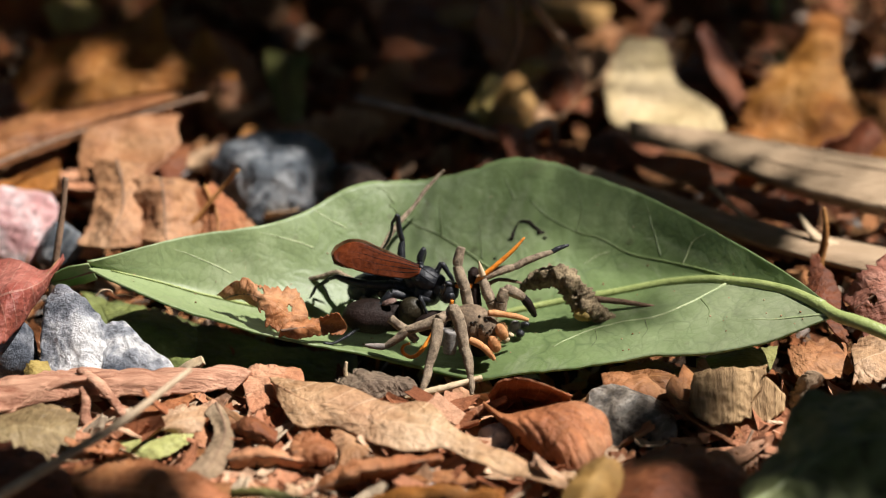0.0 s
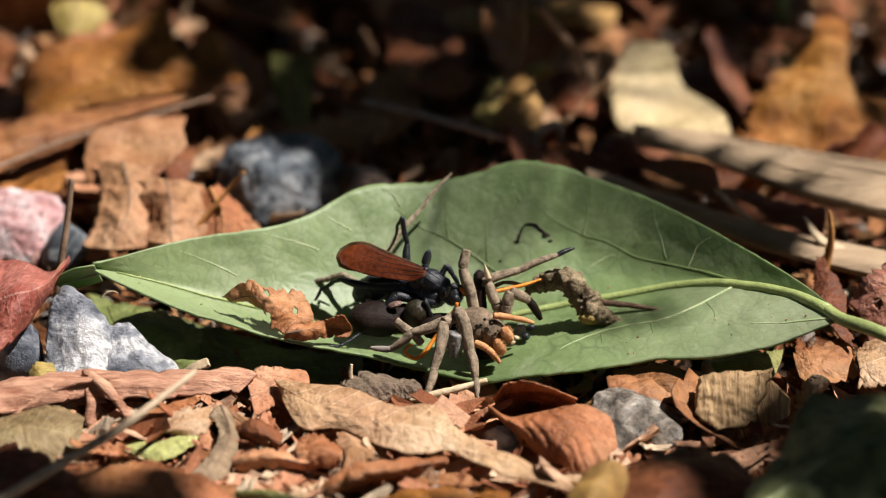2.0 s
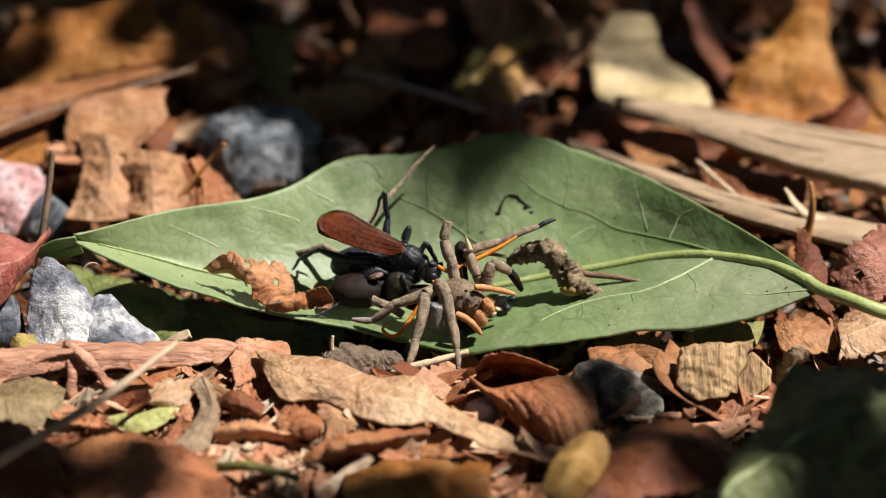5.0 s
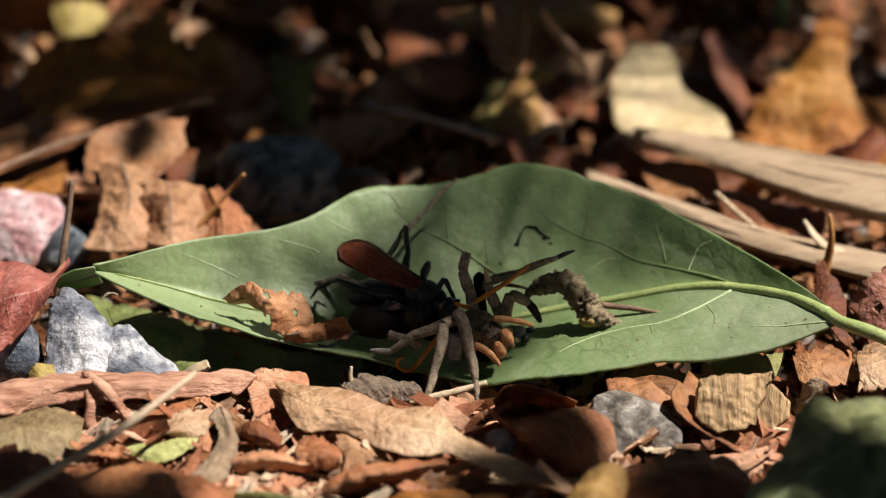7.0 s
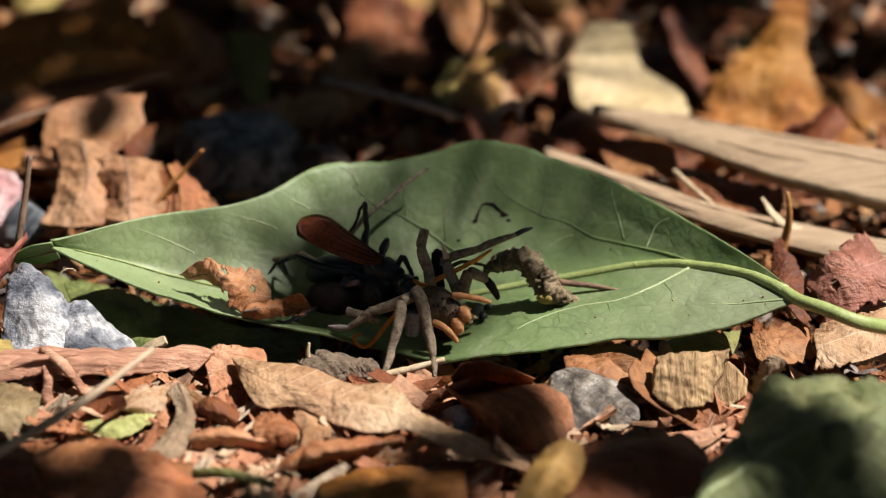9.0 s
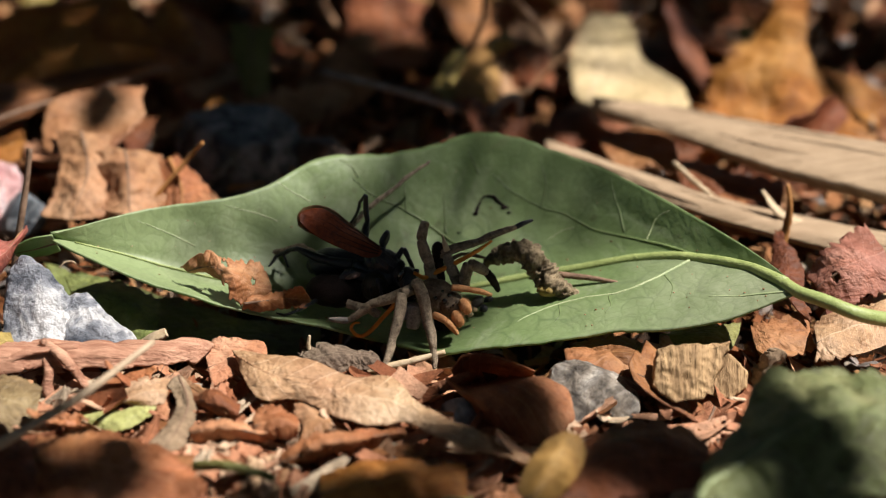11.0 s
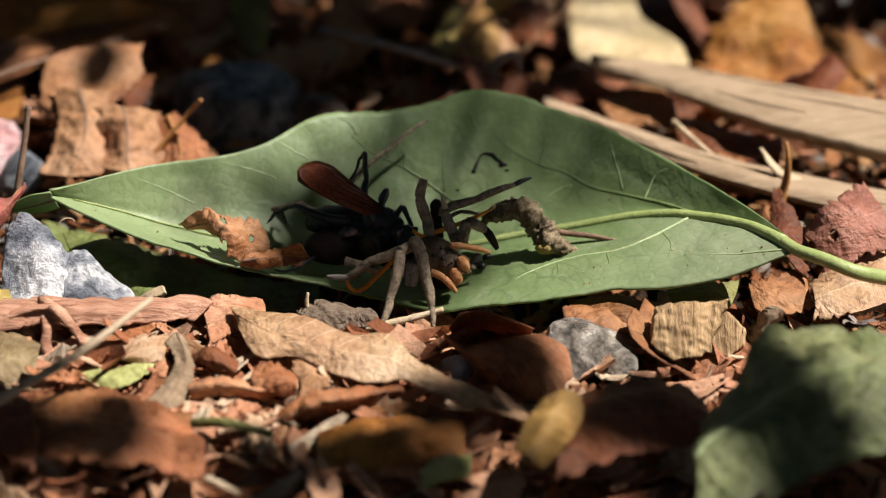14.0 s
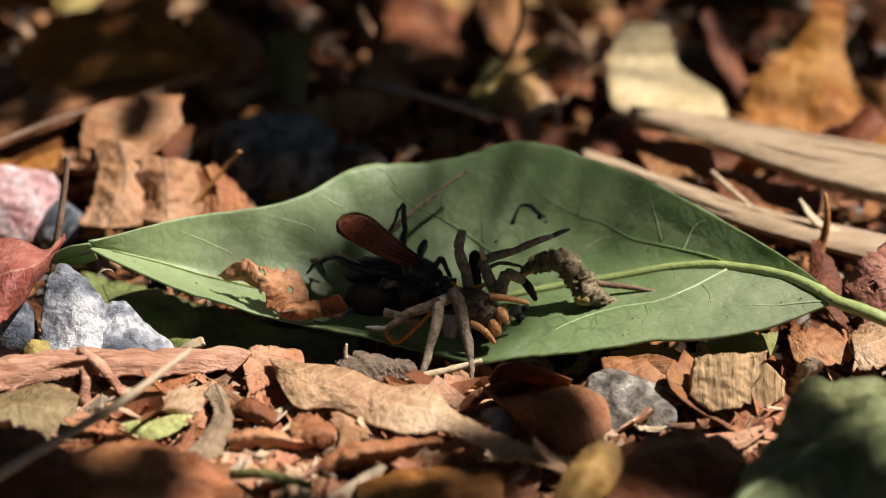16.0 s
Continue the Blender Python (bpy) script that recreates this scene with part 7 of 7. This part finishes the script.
shade_insects = shade_branch([
    ((-13.8, -24.7, 10.0), 9, 7, 20), ((-11.0, -31.0, 6.0), 9, 6, 20), ((-2.0, -33.0, 8.0), 8, 6, 60), ((-8.0, -37.0, 8.0), 7, 4, 0), ((6.0, -37.0, 8.0), 6, 5, 0), ((-4.7, -29.9, 9.0), 10, 7, 100), ((5.3, -31.9, 9.0), 10, 7.5, 60), ((12.4, -36.1, 7.0), 7.5, 5, 150), ((0.6, -26.4, 12.0), 7, 5.5, 30), ((7.4, -9.1, 16.0), 12, 2.2, 8), ((14.2, -10.0, 17.0), 13, 2.2, 8), ((21.0, -10.2, 16.0), 14, 2.2, 8), ((27.8, -12.5, 15.0), 12, 2.2, 8), ((34.4, -16.9, 14.0), 10, 2.2, 8), ((0.6, -11.2, 16.0), 9, 2.2, 8), ((-32.0, 17.2, 6.0), 15, 13, 40), ((-14.8, 23.4, 4.0), 8, 5, 0), ((-30.5, 30.1, 7.0), 13, 6, 90), ((-31.6, 32.5, 7.0), 13, 6, 0), ((-13.4, -37.4, 20.0), 8, 5, 10), ((6.2, -39.0, 7.0), 5.5, 4, 30), ((-21.4, -22.6, 17.0), 5, 3, 40), ((-9.0, -17.1, 19.0), 6, 3, 120), ((-31.8, -25.8, 16.0), 4.5, 2.5, 0), ((-4.0, -42.0, 4.0), 7, 3.5, 0), ((-11.0, -40.0, 6.0), 6, 3.5, 0), ((1.0, -45.0, 3.0), 6, 3, 0)], 1000, "small-leaved twig swaying high overhead", 17)
shade_cup = shade_branch([
    ((6.9, -66.2, 4.0), 7, 5, 0), ((19.3, -75.7, 4.0), 8, 5, 0), ((10.2, -84.2, 5.0), 10, 6, 0), ((16.0, -63.4, 5.0), 6, 4, 0), ((31.5, -80.0, 5.0), 7, 6, 10), ((37.0, -77.4, 5.0), 9, 7, 100), ((3.2, -82.5, 5.0), 8, 5, 0), ((40.8, -87.5, 6.0), 9, 7, 50), ((18.0, -71.3, 6.0), 9, 6, 60), ((13.0, -62.0, 8.0), 7, 5, 0), ((44.5, -82.3, 9.0), 8, 7, 0), ((32.4, -94.0, 10.0), 9, 6, 20), ((41.1, -93.1, 10.0), 9, 7, 0), ((38.2, -84.8, 9.0), 7, 6, 0)], 800, "small-leaved twig swaying over the cupped leaf", 47)
shade_left = shade_branch([
    ((-80.9, 60.0, 14.4), 8, 6, 0), ((-54.5, 22.0, 13.3), 7, 3.5, 0), ((-75.0, 46.0, 10.0), 10, 8, 0), ((-62.0, 50.0, 12.0), 8, 4, 60), ((-48.0, 54.0, 13.0), 8, 5, 0), ((-60.0, 40.0, 9.0), 10, 7, 120), ((-41.0, 48.0, 10.0), 9, 7, 30), ((-72.0, 58.0, 14.0), 9, 8, 0), ((-84.0, 38.0, 9.0), 9, 7, 0),
    ((-87.1, 73.0, 6.0), 11, 8, 0), ((-77.1, 50.9, 8.0), 8, 5, 40), ((-65.5, 92.8, 8.0), 9, 6, 0), ((-50.4, 84.6, 8.0), 10, 7, 0), ((-52.0, 58.5, 8.0), 9, 6, 20), ((-65.1, 61.0, 8.0), 7, 4, 60), ((-57.5, 75.2, 8.0), 8, 5, 30), ((-74.4, 67.4, 8.0), 7, 5, 0), ((-38.3, 62.7, 6.0), 12, 9, 90), ((-38.2, 38.1, 6.0), 8, 6, 30), ((-34.4, 73.9, 8.0), 14, 10, 0), ((-42.6, 42.9, 6.0), 10, 5, 0), ((-24.0, 55.9, 8.0), 10, 10, 0), ((-43.1, 71.3, 8.0), 12, 9, 120),
    ((-60.9, 34.8, 7.0), 8, 4, 0), ((-51.7, 37.2, 7.0), 6, 4, 0), ((-62.9, 73.9, 8.0), 8, 5, 0), ((-85.3, 87.7, 6.0), 8, 6, 0), ((-75.0, 30.4, 8.0), 10, 4, 165), ((-62.2, 38.7, 8.0), 10, 4, 165), ((-50.0, 43.9, 9.0), 9, 4, 165), ((-84.6, 23.4, 8.0), 9, 4, 165)], 500, "leafy twig swaying over the brown leaves", 27)
# the narrow leaves are unseen strips, added to half-dim the green leaf
shade_right = shade_branch([
    ((0.0, -11.0, 17.5), 8, 0.8, 8), ((3.8, -10.5, 17.8), 9, 0.8, 8), ((7.6, -10.0, 18.0), 9, 0.8, 8), ((11.4, -9.5, 18.3), 9, 0.8, 8), ((15.2, -9.0, 18.3), 9, 0.8, 8), ((24.0, -35.0, 6.0), 6, 0.8, 8), ((27.8, -35.5, 7.0), 6, 0.8, 8), ((31.6, -36.0, 8.0), 6, 0.8, 8), ((35.4, -36.5, 9.0), 6, 0.8, 8), ((50.0, 13.0, 4.0), 4, 2.5, 140), ((57.0, 6.5, 4.0), 4, 2.5, 140), ((43.0, 19.0, 4.0), 4, 2.5, 140), ((30.0, 15.0, 5.5), 7, 6, 0), ((37.0, 9.0, 5.5), 7, 6, 50), ((44.0, 3.0, 5.5), 7, 6, 100), ((51.0, -3.0, 5.5), 7, 6, 150), ((24.0, 33.0, 5.5), 7, 6, 70), ((29.0, 25.0, 5.5), 7, 6, 120), ((36.0, 18.0, 5.5), 7, 6, 170), ((42.5, 12.5, 5.5), 7, 6, 40), ((49.0, 6.0, 5.5), 7, 6, 90), ((17.0, 37.0, 5.5), 7, 6, 60), ((30.6, 14.5, 6.0), 12, 4.5, 165), ((43.1, 3.0, 6.0), 13, 4.5, 165), ((55.7, -8.6, 6.0), 12, 4.5, 165), ((19.7, -6.7, 17.5), 8, 1.0, 8), ((23.5, -8.9, 16.9), 7.6, 1.0, 8), ((27.3, -11.4, 16.3), 7.2, 1.0, 8), ((31.1, -13.6, 15.7), 6.8, 1.0, 8), ((34.9, -16.0, 15.1), 6.4, 1.0, 8), ((38.7, -18.2, 14.5), 6, 1.0, 8), ((42.4, -20.6, 13.9), 5.6, 1.0, 8), ((46.1, -22.8, 13.3), 5.2, 1.0, 8)], 470, "leafy twig swaying over the split wood", 37, (150.0, 110.0, 8.0))


def build_shade_shrubs():
    """Unseen shrubs added to carry the twigs and cut skylight: trunks and boughs beside, a thick crown above with a gap
    towards the sun.
    """
    ob = hold("shrub", (250, 950, -7), "unseen leafy shrub added to cut the skylight", "shrub", "shrubs")
    part_tube("trunk", [(250, 950, -10), (255, 940, 300), (270, 930, 700), (280, 900, 1100)], [40, 32, 26, 15], TWIG, ob, "", 20, 12, 0.15)
    low = hold("shrub", (700, -420, -7), "unseen slender shrub added to carry the front twigs", "shrub", "shrubs")
    part_tube("trunk", [(700, -420, -10), (690, -415, 300), (670, -400, 700), (660, -390, 1000)], [26, 22, 16, 8], TWIG, low, "", 20, 12, 0.15)
    for end, root, owner in ((shade_back, (258, 938, 300), ob), (shade_mid, (259, 937, 340), ob), (shade_left, (260, 936, 380), ob), (shade_right, (265, 933, 450), ob), (shade_insects, (270, 930, 640), ob), (shade_front, (680, -408, 500), low), (shade_rim, (672, -402, 640), low), (shade_cup, (675, -404, 580), low)):
        tip = np.array(end.location) / MM
        part_tube("bough", [root, tuple((tip + np.array(root)) / 2 + np.array((0, 0, 60))), tuple(tip)], [9, 5, 1.2], TWIG, owner, "", 24, 8, 0.15)
    rnd = random.Random(23)
    verts, faces = [], []
    while len(verts) < 4 * 8500:
        p = Vector((rnd.uniform(-1100, 1200), rnd.uniform(-900, 1200), rnd.uniform(480, 1250)))
        low = p - SUN * (p.z / SUN.z)
        if abs(low.x) < 135 and -140 < low.y < 135:
            continue
        turn = Euler((rnd.gauss(0, 0.6), rnd.gauss(0, 0.6), rnd.uniform(0, 6.3))).to_matrix()
        a, b, c = rnd.uniform(35, 70), rnd.uniform(16, 30), len(verts)
        for q in ((-a, 0, 0), (0, -b, 6), (a, 0, -8), (0, b, 6)):
            verts.append(p + turn @ Vector(q))
        faces += [(c, c + 1, c + 2, c + 3)]
    tagged(mesh_object("crown", verts, faces, CANOPY, ob, "dense green foliage added to block the sky"), kind="stuff")


build_shade_shrubs()


def build_low_sky_screen():
    """Unseen low foliage all round, added to close the place and block the low sky."""
    rnd = random.Random(31)
    verts, faces = [], []
    for _ in range(5000):
        a, r = rnd.uniform(0, 6.283), rnd.uniform(1150, 1900)
        p = Vector((r * math.cos(a), r * math.sin(a), rnd.uniform(0, 1300)))
        turn = Euler((rnd.gauss(0, 0.7), rnd.gauss(0, 0.7), rnd.uniform(0, 6.3))).to_matrix()
        u, b, c = rnd.uniform(45, 90), rnd.uniform(22, 40), len(verts)
        for q in ((-u, 0, 0), (0, -b, 6), (u, 0, -8), (0, b, 6)):
            verts.append(p + turn @ Vector(q))
        faces += [(c, c + 1, c + 2, c + 3)]
    ob = mesh_object("undergrowth", verts, faces, CANOPY, base=(0, 0, -7))
    tagged(ob, "unseen ring of low foliage added to block the sky", "undergrowth", kind="stuff")


build_low_sky_screen()
SWAY = [
    (shade_insects, [(0.0, 4, 118, 0, 0, 0, 0), (0.5, 4, 126, 0, 0, 0, 0), (1.5, 4, 130, 0, 0, 0, 0), (2.5, 4, 128, 0, 0, 0, 0), (3.5, 4, 118, 0, 0, 0, 0), (4.8, 2, 45, 0, 0, 0, 0), (6.0, 0, 0, 0, 0, 0, 0), (7.5, 0.8, 0, 0, 0, 0, 0), (9.0, 0, 0.6, 0, 0, 0, 0), (11.5, 0, 0, 0, 0, 0, 0), (16.0, 0, 0, 0, 0, 0, 0)]),
    (shade_left, [(0.0, -14, 22, 0, 0, 0, 0), (1.0, -40, 62, 0, 0, 0, 0), (3.5, -42, 66, 0, 0, 0, 0), (6.0, -2, 2, 0, 0, 0, 0), (9.0, 0, 0, 0, 0, 0, 0), (16.0, 0, 0, 0, 0, 0, 0)]),
    (shade_right, [(0.0, 0, 0, 0, 0, 0, 0), (2.0, 1, 0, 0, 0, 0, 0), (3.5, 2, 3, 0, 0, 0, 0), (6.0, 4, 118, 0, 0, 0, 0), (9.0, 4, 124, 0, 0, 0, 0), (16.0, 4, 126, 0, 0, 0, 0)]),
    (shade_mid, [(0.0, 0, 0, 0, 0, 0, 0), (6.0, 0, 0, 0, 0, 0, 0), (7.5, 2, 8, 0, 0, 0, 0), (9.0, 4, 30, 0, 0, 0, 0), (11.5, 6, 52, 0, 0, 0, 0), (16.0, 6, 54, 0, 0, 0, 0)]),
    (shade_cup, [(0.0, 26, 0, 0, 0, 0, 0), (1.0, 44, 2, 0, 0, 0, 0), (3.5, 40, 2, 0, 0, 0, 0), (6.0, 3, 0, 0, 0, 0, 0), (9.0, 0, 0, 0, 0, 0, 0), (16.0, 0, 0, 0, 0, 0, 0)]),
    (shade_rim, [(0.0, 0, 0, 0, 0, 0, 0), (3.5, 2, -3, 0, 0, 0, 0), (6.0, 6, -13, 0, 0, 0, 0), (7.0, 7, -15, 0, 0, 0, 0), (9.0, 8, -15, 0, 0, 0, 0), (11.5, 9, -20, 0, 0, 0, 0), (16.0, 10, -22, 0, 0, 0, 0)])]


# ---------------------------------------------------------------- what moves
def motions():
    def shifted(ob, rows):
        """Rows of seconds, shift in millimetres and turn in degrees, about where ob rests."""
        rest = Vector(ob.location)
        return [(t, pose(rest.x + dx * MM, rest.y + dy * MM, rest.z + dz * MM, rx, ry, rz)) for t, dx, dy, dz, rx, ry, rz in rows]

    walk(wasp, shifted(wasp, [
        (0.0, 0, 0, 0, 0, 0.5, 0), (1.0, 0, 0, 0, 0, 0, 0), (1.5, 0, 0, 0, 0, 0, 0), (2.5, -0.1, 0, 0, 0, 0.5, 0), (3.5, -0.2, 0, 0, 0, 1, 0),
        (5.0, -0.9, -0.4, -0.4, 0, 3, -2), (6.0, -1.4, -0.8, -0.7, 0, 5, -4), (7.5, -1.4, -0.8, -0.7, 0, 5.5, -4), (9.0, -1.4, -0.8, -0.7, 0, 6, -4),
        (11.5, -1.4, -0.8, -0.7, 0, 6, -4), (13.0, -1.4, -0.8, -0.7, 0, 6.5, -4), (14.5, -1.4, -0.8, -0.7, 0, 6.5, -4), (16.0, -1.4, -0.8, -0.7, 0, 6.5, -4)]))
    for wing in wasp_wings:
        walk(wing, shifted(wing, [
            (0.0, 0, 0, 0, 0, 0, 0), (2.5, 0, 0, 0, 0, 0, 0), (3.5, 0, 0, 0, 0, 1, 0), (5.0, 0, 0, 0, 0, 5, 3), (6.0, 0, 0, 0, 0, 7, 5), (9.0, 0, 0, 0, 0, 9, 5), (11.5, 0, 0, 0, 0, 11, 5), (16.0, 0, 0, 0, 0, 12, 5)]))
    walk(feeler_far, shifted(feeler_far, [
        (0.0, 0, 0, 0, 0, 2, 0), (0.5, 0, 0, 0, 0, -2, 0), (1.0, 0, 0, 0, 0, 1, 0), (1.5, 0, 0, 0, 0, 0, 0), (1.8, 0, 0, 0, 0, 18, 0), (2.0, 0, 0, 0, 0, 35, 0), (2.5, 0, 0, 0, 0, 38, 0), (3.0, 0, 0, 0, 0, 33, 0),
        (3.5, 0, 0, 0, 0, 34, 0), (4.8, 0, 0, 0, 0, 18, 0), (6.0, 0, 0, 0, 0, 3, 0), (7.0, 0, 0, 0, 0, 3, 0), (8.0, 0, 0, 0, 0, 3, 0), (9.0, 0, 0, 0, 0, 9, 0), (11.5, 0, 0, 0, 0, 8, 0), (12.5, 0, 0, 0, 0, 10, 0), (13.5, 0, 0, 0, 0, 13, 0),
        (14.5, 0, 0, 0, 0, 16, 0), (15.5, 0, 0, 0, 0, 15, 0), (16.0, 0, 0, 0, 0, 25, 0)]))
    walk(feeler_near, shifted(feeler_near, [
        (0.0, 0, 0, 0, 0, -2, 0), (1.5, 0, 0, 0, 0, 0, 0), (3.5, 0, 0, 0, 0, -2, 0), (6.0, 0, 0, 0, 0, -5, 0), (9.0, 0, 0, 0, 0, -4, 0), (11.5, 0, 0, 0, 0, 2, 0), (13.0, 0, 0, 0, 0, 4, 0), (16.0, 0, 0, 0, 0, 4, 0)]))
    walk(spider_stub, shifted(spider_stub, [(0.0, 0, 0, 0, 0, 0, 0), (3.5, 0, 0, 0, 0, 0, 0), (6.0, 0, 0, 0, 0, -24, 0), (16.0, 0, 0, 0, 0, -24, 0)]))
    walk(spider_hind, shifted(spider_hind, [
        (0.0, 0, 0, 0, 0, -1, 0), (1.5, 0, 0, 0, 0, 0, 0), (3.5, 0, 0, 0, 0, 0, 0), (6.0, 0, 0, 0, 0, 2, 0), (7.0, 0, 0, 0, 0, 3, 0), (8.0, 0, 0, 0, 0, 8, 0), (9.0, 0, 0, 0, 0, 14, 0), (11.5, 0, 0, 0, 0, 15, 0), (16.0, 0, 0, 0, 0, 15.5, 0)]))
    # the twigs overhead sway, and their shade moves over the leaf
    for twig, rows in SWAY:
        walk(twig, shifted(twig, rows))


motions()
